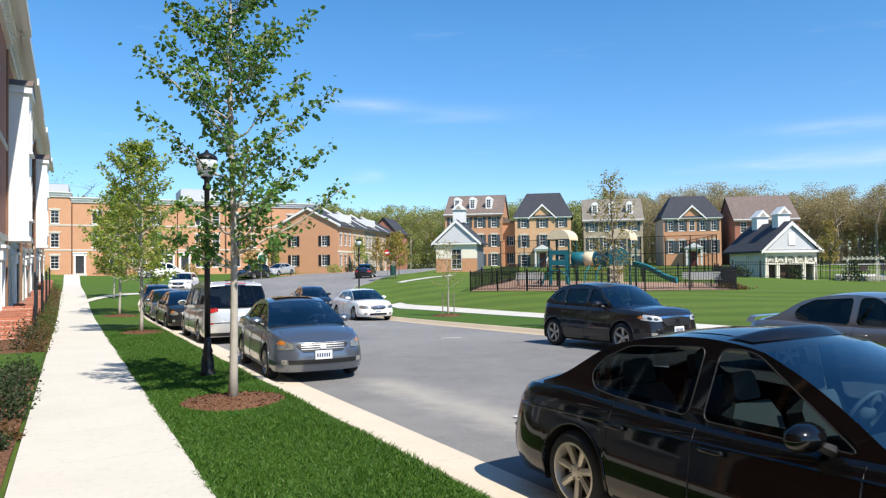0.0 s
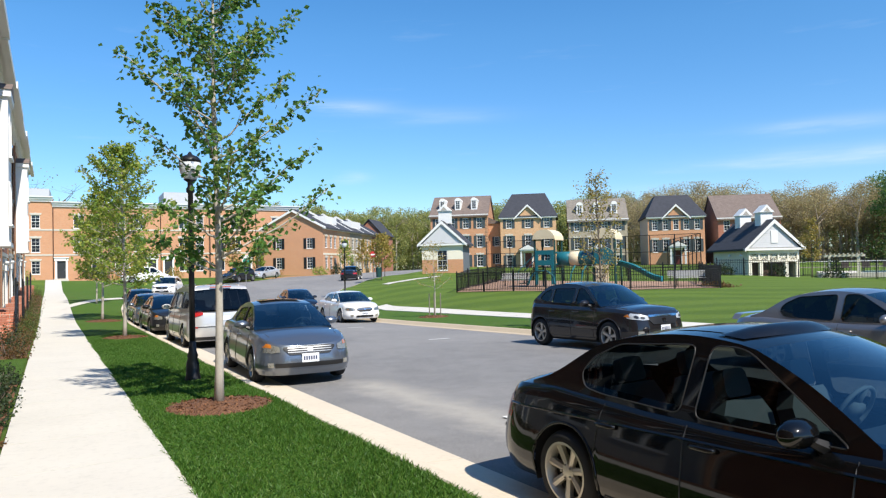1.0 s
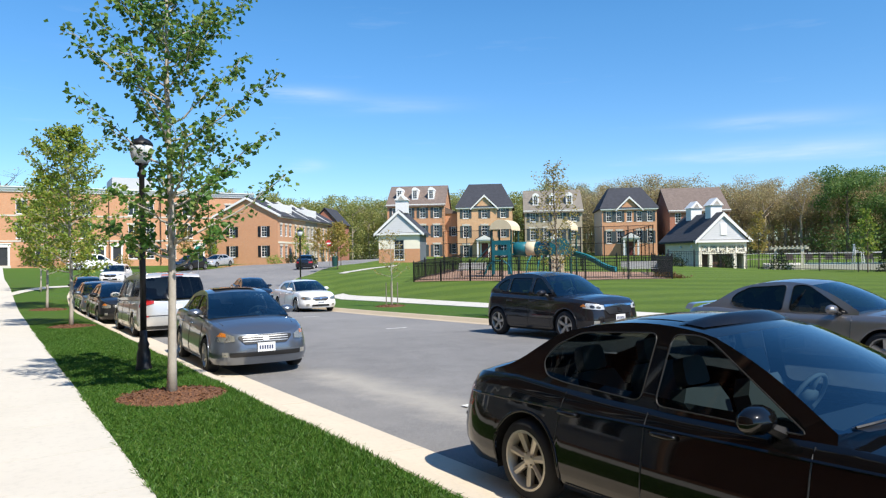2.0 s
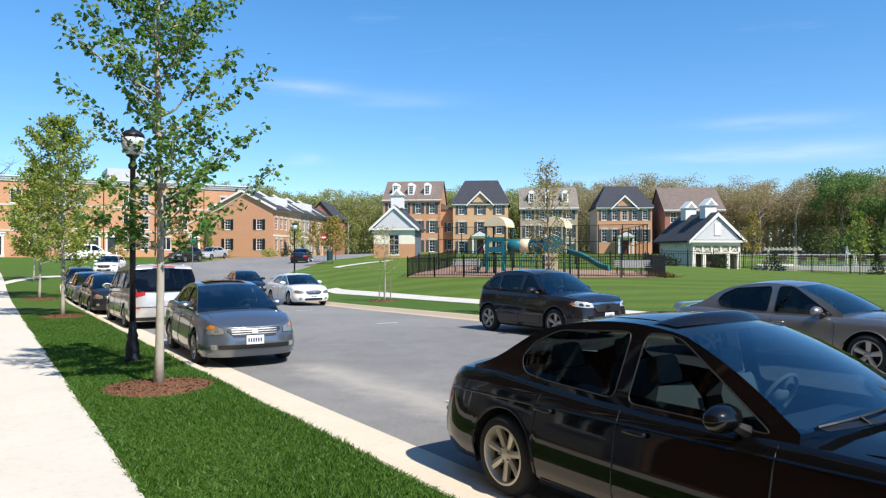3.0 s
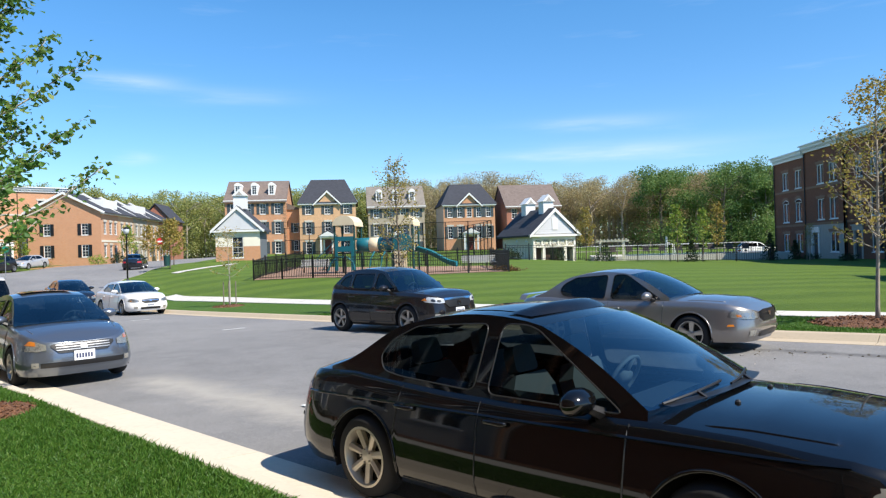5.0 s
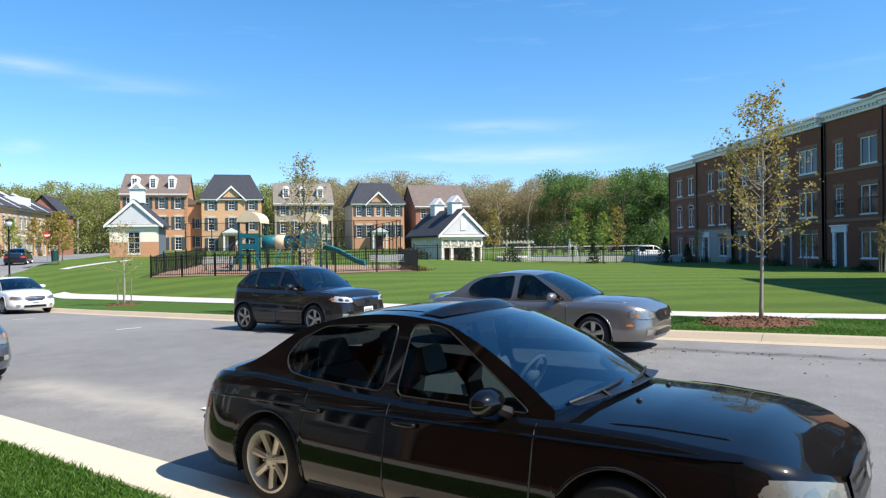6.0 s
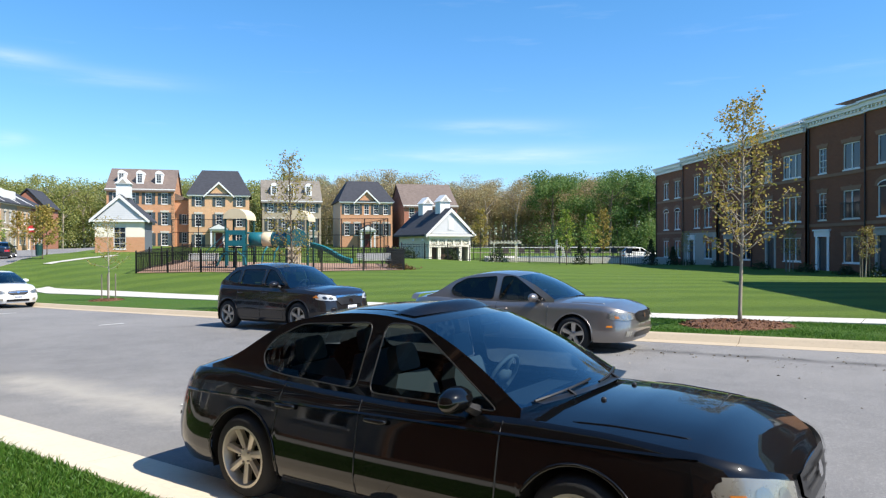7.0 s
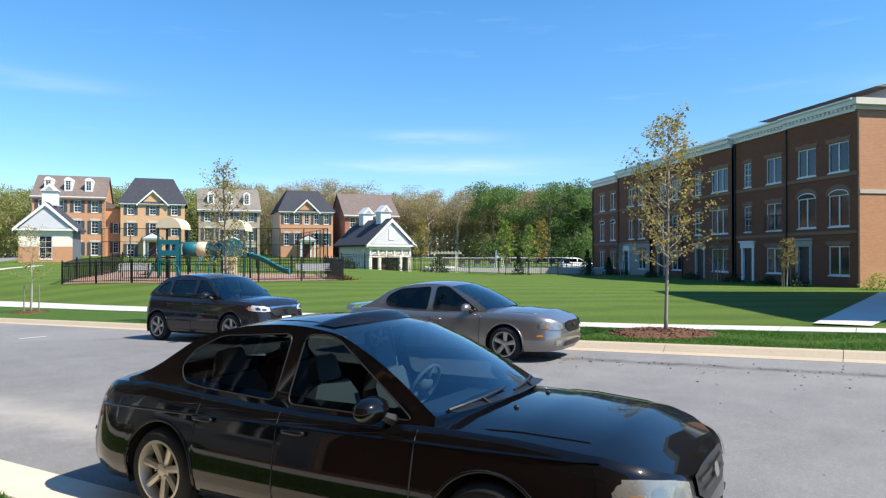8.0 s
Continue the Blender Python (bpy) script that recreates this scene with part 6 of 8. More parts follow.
car(SUVF, place(12.5, 14.05, 0.4), "dark graphite crossover parked across the street", GRAPHITE, SUV_WIN, TINTED, 5, ALLOY, SEAT_DARK, SUV_FRONT, RL, doors=[(0.80, 0.82), (-0.05, -0.05), (-1.0, -0.95)], plate=0.56, name="crossover", mirror_x=0.56, rim_r=0.68)

VAN = CarForm(5.1, 1.97, 1.82, 3.0, 1.0, 0.34, 0.8, 0.35, [(-2.7, 1.0), (-2.3, 1.12), (0, 1.05), (1.2, 1.02), (1.9, 0.92), (2.3, 0.82), (2.5, 0.75)], 1.08, ((1.6, 1.03), (0.75, 1.68), (-2.2, 1.76), (-2.52, 1.08)), 0.22, 0.16, 0.07)
VAN_WIN = [[(1.42, 1.09), (0.35, 1.11), (0.38, 1.62), (0.72, 1.6)], [(0.22, 1.12), (-0.9, 1.13), (-0.9, 1.65), (0.25, 1.64)], [(-1.0, 1.14), (-2.2, 1.18), (-2.1, 1.65), (-1.0, 1.66)]]
VAN_REAR = [("tail_lamp", [(0.55, 0.98, 1.06), (0.75, 0.93, 1.10), (0.955, 0.88, 1.12)], RED_LENS, 0.012, True), ("rear_bumper_seam", [(-0.85, 0.62, 0.64), (0.85, 0.62, 0.64)], TRIM, 0.006, False), ("reflector", [(0.7, 0.60, 0.64), (0.88, 0.60, 0.64)], RED_LENS, 0.012, True), ("plate_recess", [(-0.2, 0.80, 0.93), (0.2, 0.80, 0.93)], PLATE, 0.01, False), ("bumper_base", [(-0.9, 0.24, 0.34), (0.9, 0.24, 0.34)], TRIM, 0.006, False)]
van = car(VAN, place(4.32, 23.6, 180), "pale silver minivan parked with its tailgate towards the walk", PALE, VAN_WIN, TINTED, 5, ALLOY, SEAT_DARK, HL, VAN_REAR, doors=[(1.3, 1.3), (0.3, 0.3), (-0.95, -0.95)], plate=0.0, name="minivan", mirror_x=1.05)
part("roof_rail", Shape().tube([(0.3, 0.62, 1.80), (0.2, 0.63, 1.85), (-1.8, 0.63, 1.87), (-1.9, 0.62, 1.81)], 0.02, 6), ALLOY, van)
part("roof_rail", Shape().tube([(0.3, -0.62, 1.80), (0.2, -0.63, 1.85), (-1.8, -0.63, 1.87), (-1.9, -0.62, 1.81)], 0.02, 6), ALLOY, van)
part("high_brake_lamp", Shape().box(-2.32, -0.3, 1.76, -2.28, 0.3, 1.79), RED_LENS, van)

car(ALT, place(4.05, 29.9, 0), "charcoal four-door sedan with chrome grille", CHARCOAL, ALT_WIN, TINTED, 5, ALLOY, SEAT_DARK, ALT_FRONT, RL, doors=ALT_DOORS, plate=0.5)
car(SEDAN, place(4.15, 36.6, 0), "grey silver sedan in the parked row", SLATE, SEDAN_WIN, TINTED, 5, ALLOY, SEAT_DARK, HL, RL, doors=SEDAN_DOORS, plate=0.33)
MINI = CarForm(3.75, 1.7, 1.44, 2.47, 0.68, 0.3, 0.6, 0.4, [(-1.9, 0.95), (-1.2, 1.0), (0.9, 0.97), (1.5, 0.9), (1.9, 0.76)], 0.98, ((0.95, 0.97), (0.45, 1.37), (-1.2, 1.38), (-1.55, 1.0)))
car(MINI, place(4.35, 42.6, -3), "small dark hatchback with round lamps", CHARCOAL, [[(0.7, 1.01), (-0.3, 1.02), (-0.28, 1.34), (0.42, 1.34)], [(-0.4, 1.02), (-1.25, 1.04), (-1.1, 1.34), (-0.38, 1.345)]], TINTED, 5, ALLOY, SEAT_DARK, [("headlamp", [(0.48, 0.62, 0.80), (0.68, 0.62, 0.80)], LAMP_BOWL, 0.012, True), ("grille", [(-0.36, 0.50, 0.64), (0.36, 0.50, 0.64)], TRIM, 0.01, False)], RL, doors=[(0.75, 0.75), (-0.35, -0.35)], plate=0.4, name="hatchback", mirror_x=0.55)
CROSS = CarForm(4.95, 1.86, 1.5, 2.8, 1.0, 0.34, 0.8, 0.5, [(-2.5, 1.0), (-2.3, 1.06), (-1.4, 1.06), (0, 0.99), (1.1, 0.96), (1.6, 0.91), (2.1, 0.82), (2.4, 0.72)], 0.98, ((1.15, 0.975), (0.25, 1.43), (-1.1, 1.44), (-2.0, 1.08)))
CROSS_WIN = [[(1.0, 1.01), (-0.15, 1.04), (-0.12, 1.4), (0.15, 1.4), (0.28, 1.38)], [(-0.25, 1.045), (-1.3, 1.07), (-1.42, 1.13), (-1.0, 1.37), (-0.21, 1.4)]]
car(CROSS, place(13.0, 33.1, -2.5), "white four-door sedan parked across the street", PEARL, CROSS_WIN, TINTED, 5, ALLOY, SEAT_DARK, HL + [("grille_bar", [(-0.35, 0.64, 0.67), (0.35, 0.64, 0.67)], CHROME, 0.022, False)], RL, doors=ALT_DOORS, plate=0.45)
car(ALT, place(12.6, 40.2, -6), "dark navy sedan behind the white car", NAVY, ALT_WIN, TINTED, 5, ALLOY, SEAT_DARK, ALT_FRONT, RL, doors=ALT_DOORS, plate=0.5)
car(SUVF, place(8.6, 63.0, -20), "white sport utility car beyond the parked row", PEARL, SUV_WIN, TINTED, 5, ALLOY, SEAT_DARK, SUV_FRONT, RL, doors=[(0.92, 0.94), (-0.05, -0.05)], plate=0.56, name="sport_utility", mirror_x=0.66)
car(SUVF, place(18.4, 79.6, -48), "black sport utility car at the bend", CHARCOAL, SUV_WIN, TINTED, 5, ALLOY, SEAT_DARK, SUV_FRONT, RL, doors=[(0.92, 0.94), (-0.05, -0.05)], plate=0.56, name="sport_utility", mirror_x=0.66)
car(ALT, place(22.4, 84.0, -48), "silver sedan at the bend", PALE, ALT_WIN, TINTED, 5, ALLOY, SEAT_DARK, ALT_FRONT, RL, doors=ALT_DOORS, plate=0.5)
car(ALT, place(27.9, 69.7, 150), "dark blue sedan driving lane side by the corner", NAVY, ALT_WIN, TINTED, 5, ALLOY, SEAT_DARK, ALT_FRONT, RL, doors=ALT_DOORS, plate=0.5)
car(SUVF, place(76.7, 28.5, 40), "white sport utility car beside the pool", PEARL, SUV_WIN, TINTED, 5, ALLOY, SEAT_DARK, SUV_FRONT, RL, plate=0.0, doors=[(0.92, 0.94), (-0.05, -0.05)], name="sport_utility", mirror_x=0.66)
car(VAN, place(9.2, 84.0, 90), "white van before the orange terrace", PEARL, VAN_WIN, TINTED, 5, ALLOY, SEAT_DARK, HL, VAN_REAR, plate=0.0, doors=[(1.3, 1.3), (0.3, 0.3)], name="minivan", mirror_x=1.05)


# ---- trees ----
def leaf_quads(points, size, rng, flat=0.5):
    """One folded leaf for each point, turned at random."""
    n = len(points)
    p = np.asarray(points)
    d = rng.normal(size=(n, 3))
    d[:, 2] = d[:, 2] * flat - 0.25
    d /= np.linalg.norm(d, axis=1)[:, None]
    u = np.cross(d, rng.normal(size=(n, 3)))
    u /= np.linalg.norm(u, axis=1)[:, None]
    s = size * rng.uniform(0.6, 1.25, size=(n, 1))
    w = np.cross(d, u)
    v = np.stack([p, p + d * s * 0.5 + u * s * 0.42 + w * s * 0.12, p + d * s, p + d * s * 0.5 - u * s * 0.42 + w * s * 0.12], 1).reshape(-1, 3)
    f = np.arange(4 * n).reshape(-1, 4)
    return v, f


def leaf_mesh(name, v, f, material):
    me = bpy.data.meshes.new(name)
    me.from_pydata(v.tolist(), [], f.tolist())
    me.materials.append(material)
    return me


def tree(x, y, z, h, clear, profile, limbs, per, leaf, leaf_mat, bark, label, seed, r0=0.055, group="street trees", cluster=9, spread=0.13, rise=(0.35, 0.95), boughs=()):
    rng = np.random.default_rng(seed)
    ob = thing("tree", pose(x, y, z), label, "tree", group)
    wood = Shape()
    lean = rng.normal(size=2) * 0.02
    path = [(lean[0] * k * k * 4 + 0.02 * math.sin(k * 7), lean[1] * k * k * 4 + 0.02 * math.cos(k * 6), h * k - 0.05) for k in np.linspace(0, 1, 14).tolist()]
    wood.tube(path, [r0 * (1.25 if i == 0 else 1.0) * (1 - 0.93 * i / 13) + 0.004 for i in range(14)], 8)
    pts = []
    for i in range(limbs + len(boughs)):
        t = (i + rng.uniform(0, 0.8)) / limbs
        if i >= limbs:
            t = (boughs[i - limbs][0] - clear) / (h * 0.97 - clear)
        zz = clear + (h * 0.97 - clear) * t
        k = zz / h
        base = Vector((np.interp(k, np.linspace(0, 1, 14), [p[0] for p in path]), np.interp(k, np.linspace(0, 1, 14), [p[1] for p in path]), zz))
        a = i * 2.4 + rng.uniform(-0.5, 0.5)
        ln = float(np.interp(t, [q for q, _ in profile], [q for _, q in profile])) * rng.uniform(0.7, 1.12)
        up = rng.uniform(*rise) * (0.75 + 0.6 * t)
        if i >= limbs:
            a, ln, up = boughs[i - limbs][1:]
        limb = []
        for s in np.linspace(0, 1, 7).tolist():
            limb.append(base + Vector((math.cos(a) * ln * s + 0.04 * math.sin(s * 9 + i), math.sin(a) * ln * s + 0.04 * math.cos(s * 8 + i), up * ln * (s ** 1.25))))
        wood.tube(limb, [max(0.003, r0 * 0.36 * (1 - 0.55 * t) * (1 - 0.86 * q)) for q in np.linspace(0, 1, 7).tolist()], 5)
        for j in range(per):
            s = 0.22 + 0.78 * (j + rng.uniform(0, 1)) / per
            q = min(5, int(s * 6))
            p = limb[q].lerp(limb[q + 1], s * 6 - q)
            b = a + rng.choice((-1, 1)) * rng.uniform(0.4, 1.2)
            tl = ln * 0.30 * rng.uniform(0.35, 1.0) * (1.15 - 0.6 * s) + 0.05
            e = p + Vector((math.cos(b) * tl, math.sin(b) * tl, tl * rng.uniform(0.1, 0.9)))
            wood.tube([p, e], [0.005, 0.002], 3)
            for c in range(2):
                o = p.lerp(e, 1 - 0.5 * c)
                pts += (np.array(o) + rng.normal(size=(cluster // 2 + 1, 3)) * spread * (0.55, 0.55, 0.5)).tolist()
    part("trunk", wood, bark, ob, smooth=True)
    v, f = leaf_quads(pts, leaf, rng)
    part("crown", leaf_mesh("crown", v, f, leaf_mat), leaf_mat, ob)
    return ob


def mulch(x, y, r, lift, seed):
    rng = np.random.default_rng(seed)
    rows = []
    for k in range(7):
        q = k / 6
        rows.append([(x + r * q * math.cos(a) * (1 + 0.05 * math.sin(3 * a + seed)), y + r * q * math.sin(a) * (1 + 0.05 * math.sin(3 * a + seed)), lie(x, y) + lift + 0.075 * (1 - q * q) + rng.uniform(-0.008, 0.008) - (0.03 if k == 6 else 0)) for a in np.linspace(0, 2 * math.pi, 33).tolist()])
    ob = solid("mulch_ring", Shape().sheet(rows), MULCH, "round bed of red-brown bark mulch round a tree", "mulch", kind="", smooth=True, group="mulch beds")
    chips = []
    n = int(700 * r * r)
    for i in range(n):
        a, q = rng.uniform(0, 6.283), math.sqrt(rng.uniform(0, 1.06))
        chips.append((x + r * q * math.cos(a), y + r * q * math.sin(a), lie(x, y) + lift + 0.08 * (1 - q * q) + 0.006))
    v, f = leaf_quads(chips, 0.055, rng, 0.15)
    c = part("chip_layer", leaf_mesh("chip_layer", v, f, MULCH), MULCH, ob)
    c["kind"] = "stuff"


PROF = [(0, 0.8), (0.18, 1.0), (0.45, 0.95), (0.7, 0.75), (1, 0.35)]
MAPLE_BOUGHS = ((2.1, -0.25, 1.6, 0.62), (2.75, -0.1, 1.3, 0.70), (3.5, -0.3, 1.4, 0.68), (4.6, -0.2, 1.1, 1.0), (4.05, 2.95, 1.2, 0.74), (4.9, 3.0, 0.75, 0.9), (1.9, 2.9, 0.8, 0.5), (2.6, -1.6, 1.2, 0.7), (4.2, -1.3, 1.0, 0.9), (5.6, -0.3, 0.75, 1.1))
tree(2.0, 10.25, lie(2, 10.25) + 0.15, 7.0, 1.75, PROF, 34, 12, 0.088, LEAF, BARK, "young maple with fresh green leaves in a mulch ring", 39, 0.06, cluster=11, spread=0.115, rise=(0.6, 1.2), boughs=MAPLE_BOUGHS)
mulch(2.0, 10.25, 0.78, 0.14, 1)
tree(2.06, 25.4, lie(2, 25.4) + 0.15, 6.4, 1.55, [(0, 1.3), (0.25, 1.7), (0.55, 1.35), (1, 0.35)], 48, 12, 0.10, LEAF_LIME, BARK, "young lime-green street tree beside the pavement", 5, 0.06, cluster=12)
mulch(2.06, 25.4, 0.8, 0.14, 2)
tree(2.1, 37.5, lie(2, 37.5) + 0.15, 6.3, 1.6, [(0, 1.3), (0.25, 1.7), (0.55, 1.35), (1, 0.35)], 40, 10, 0.13, LEAF_LIME, BARK, "young lime-green street tree further along the verge", 6, 0.06, cluster=10)
mulch(2.1, 37.5, 0.8, 0.14, 3)
tree(2.5, 50.0, lie(2.5, 50) + 0.15, 5.6, 1.6, [(0, 1.2), (0.25, 1.6), (0.55, 1.25), (1, 0.35)], 30, 9, 0.15, LEAF_LIME, BARK, "young lime-green street tree near the crossing path", 7, 0.05, cluster=9)
tree(16.1, 3.65, lie(16.1, 3.65) + 0.18, 4.75, 1.35, [(0, 0.9), (0.2, 1.1), (0.5, 0.9), (1, 0.2)], 38, 8, 0.07, LEAF_GOLD, BARK_PALE, "young tree with sparse golden spring leaves", 8, 0.041, cluster=7, rise=(0.7, 1.4))
mulch(16.1, 3.65, 1.22, 0.16, 4)
tree(15.5, 17.3, lie(15.5, 17.3) + 0.18, 5.0, 1.4, [(0, 0.7), (0.25, 0.95), (0.55, 0.8), (1, 0.2)], 32, 8, 0.07, LEAF_GOLD, BARK_DARK, "slender young tree with sparse golden leaves", 9, 0.045, cluster=5, rise=(0.8, 1.5))
mulch(15.5, 17.3, 0.9, 0.16, 5)


def staked(x, y, h, seed, mat_=None, rad=0.6):
    tree(x, y, lie(x, y) + 0.17, h, h * 0.35, [(0, rad), (0.3, rad * 1.1), (1, rad * 0.3)], 22, 6, 0.07, mat_ or LEAF_GOLD, BARK, "newly planted sapling held by stakes", seed, 0.03, "staked saplings", 4)
    for q in (-1, 1, 0):
        ob = solid("tree_stake", Shape().lathe([(0.03, -0.1), (0.03, 1.15), (0.0, 1.2)], 6), WOOD, "wooden stake beside a sapling", "stake", "", pose(x + 0.24 * q + 0.1 * (q == 0), y - 0.14 * q + 0.26 * (q == 0), lie(x, y) + 0.15), group="tree stakes")


staked(16.5, 30.4, 3.7, 21, rad=0.8)
mulch(16.5, 30.4, 0.8, 0.16, 6)
for x, y, h, s in ((42.0, 3.5, 2.6, 22), (47.5, 8.0, 2.8, 23), (58, 17.5, 2.8, 24)):
    staked(x, y, h, s, rad=0.5)
for i, (x, y, h) in enumerate(((51.0, 33.0, 4.6), (53.5, 26.0, 4.6), (57.5, 24.5, 4.8), (60.5, 27, 4.6))):
    tree(x, y, lie(x, y) + 0.15, h, 1.2, [(0, 0.7), (0.3, 0.9), (1, 0.2)], 24, 6, 0.14, LEAF_LIME if i % 2 else LEAF_GOLD, BARK_DARK, "young tree before the pool fence", 40 + i, 0.045, "young park trees", 6)
for i, (x, y, h) in enumerate(((13.5, 82, 4.6), (24, 93, 5.2), (20, 90, 4.8), (28.5, 97, 5), (9.5, 92, 4.5), (31, 68, 4.5), (27, 60, 4.2), (36, 92, 4.5), (41, 98, 4.8), (46, 105, 5))):
    tree(x, y, lie(x, y) + 0.15, h, 1.0, [(0, 1.0), (0.3, 1.3), (1, 0.3)], 24, 6, 0.2, (LEAF_GOLD, LEAF_LIME, LEAF_GOLD)[i % 3], BARK_DARK, "young street tree along the bend", 60 + i, 0.05, "young trees at the bend", 6, 0.18)


def shrub(x, y, r, h, leaf_mat, label, seed, n=900, leaf=0.045, lift=0.13, cone=False):
    rng = np.random.default_rng(seed)
    ob = thing("shrub", pose(x, y, lie(x, y) + lift), label, "shrub", "shrubs")
    d = rng.normal(size=(n, 3))
    d /= np.linalg.norm(d, axis=1)[:, None]
    d[:, 2] = np.abs(d[:, 2])
    q = rng.uniform(0.55, 1.0, size=(n, 1)) * (1 + 0.18 * np.sin(5 * np.arctan2(d[:, 1:2], d[:, 0:1]) + seed) + 0.12 * np.sin(9 * d[:, 2:3] + seed))
    p = d * q * (r, r, h)
    if cone:
        p[:, 2] = rng.uniform(0, 1, n) * h
        p[:, :2] *= (1.05 - p[:, 2:3] / h)
    v, f = leaf_quads(p.tolist(), leaf, rng, 0.9)
    st = Shape()
    for k in range(6):
        a = k * 1.05
        st.tube([(0, 0, -0.05), (math.cos(a) * r * 0.6, math.sin(a) * r * 0.6, h * 0.7)], [0.012, 0.004], 4)
    part("stem", st, BARK_DARK, ob)
    part("foliage", leaf_mesh("foliage", v, f, leaf_mat), leaf_mat, ob)
    return ob


# planting bed between the pavement and the row
bed = []
for y in np.arange(3, 66, 1.0).tolist():
    bed.append([(x, y, lie(x, y) + 0.165 + 0.02 * math.sin(y * 3 + x * 5)) for x in (-2.3, -1.5, -0.9, -0.6)])
solid("planting_bed", Shape().sheet(bed), MULCH, "mulched planting bed beside the pavement", "planting bed", smooth=True)
for i, (x, y, r, h, mt) in enumerate(((-0.73, 9.2, 0.2, 0.2, LEAF_RUST), (-0.84, 11.4, 0.34, 0.45, LEAF_DARK), (-0.84, 12.6, 0.33, 0.5, LEAF_DARK), (-0.88, 13.7, 0.36, 0.5, LEAF_DARK), (-1.05, 20.6, 0.5, 0.95, LEAF_DARK), (-1.0, 24.4, 0.5, 0.6, LEAF_RUST), (-0.85, 26.2, 0.4, 0.5, LEAF_DARK),
                                     (-0.9, 28.0, 0.42, 0.5, LEAF_DARK), (-0.85, 30.5, 0.4, 0.55, LEAF_DARK), (-0.9, 33.0, 0.42, 0.6, LEAF_RUST), (-0.9, 36, 0.42, 0.6, LEAF_DARK), (-0.9, 39, 0.42, 0.6, LEAF_DARK), (-0.9, 42.5, 0.42, 0.7, LEAF_DARK), (-0.9, 46, 0.45, 0.7, LEAF_DARK), (-0.9, 50, 0.45, 0.8, LEAF_RUST), (-0.9, 55, 0.45, 0.8, LEAF_DARK), (-0.95, 61, 0.5, 1.0, LEAF_DARK), (-0.8, 10.4, 0.28, 0.36, LEAF_DARK), (-0.84, 14.7, 0.33, 0.42, LEAF_DARK), (-0.84, 12.0, 0.34, 0.5, LEAF_DARK), (-0.9, 21.8, 0.36, 0.5, LEAF_RUST), (-0.85, 23.2, 0.34, 0.5, LEAF_RUST), (-0.82, 24.2, 0.3, 0.45, LEAF_DARK), (-0.85, 8.6, 0.26, 0.25, LEAF_DARK), (-0.8, 19.6, 0.3, 0.4, LEAF_RUST), (-0.8, 27.2, 0.32, 0.45, LEAF_RUST), (-0.8, 29.3, 0.3, 0.5, LEAF_DARK), (-0.8, 31.8, 0.3, 0.5, LEAF_DARK), (-0.8, 34.6, 0.3, 0.55, LEAF_DARK), (-0.85, 37.6, 0.35, 0.6, LEAF_DARK))):
    mt = LEAF_HEDGE if mt is LEAF_DARK and y > 15 and y != 20.6 else mt
    shrub(x, y, r, h, mt, "rounded dark green shrub in the bed" if mt is LEAF_DARK else "low olive-green hedge plant in the bed" if mt is LEAF_HEDGE else "rusty-tipped shrub in the bed", 100 + i, int(1500 * r), 0.05)
lp = [[(x, y, lie(x, y) + 0.185) for x in (-2.25, -1.3, -0.58)] for y in np.arange(15.0, 19.6, 0.5).tolist()]
solid("grass_patch", Shape().sheet(lp), GRASS, "small patch of grass in the planting bed", "grass", smooth=True)
for i, (x, y, r, h) in enumerate(((43.5, 2.2, 0.8, 0.8), (45.5, 3.8, 0.6, 0.5), (48, 6.2, 0.7, 0.6), (52, 9.5, 0.7, 0.6), (56.5, 13.4, 0.7, 0.6), (61, 17.2, 0.7, 0.6), (65, 20.8, 0.7, 0.6), (41.6, -1.6, 0.9, 0.9), (40.9, -3, 0.7, 0.6))):
    shrub(x - 0.65 * 1.2, y + 0.75 * 1.2, r, h, LEAF_DARK if i < 7 else LEAF_LIME, "low foundation shrub before the brick row", 130 + i, 500, 0.10)
for i, (x, y, r, h) in enumerate(((51.5, 31.5, 0.9, 1.4), (55, 25.5, 0.8, 1.8), (48.8, 34.5, 0.8, 1.2), (58.2, 20.5, 0.9, 2.2), (60, 19.2, 0.7, 1.6), (46, 37, 0.9, 1.0), (31.5, 25.5, 0.8, 0.5), (32.5, 27, 0.8, 0.6), (64, 22.5, 0.7, 1.2))):
    shrub(x, y, r, h if i not in (6, 7) else 0.3, LEAF_RUST if i in (6, 7) else LEAF_DARK, "low rusty planting beside the playground fence" if i in (6, 7) else "dark evergreen shrub by the pool fence", 150 + i, 260 if i in (6, 7) else 700, 0.13, cone=i in (1, 3, 4))
for i, (x, y) in enumerate(((21, 88), (23.5, 91.5), (27.5, 95), (31, 88.5), (35, 92.5), (13, 90), (-3, 96), (4, 97), (8, 97))):
    shrub(x, y, 1.2, 1.3, (LEAF_LIME, LEAF_DARK, LEAF_GOLD)[i % 3], "shrub before the far brick terrace", 170 + i, 500, 0.16)


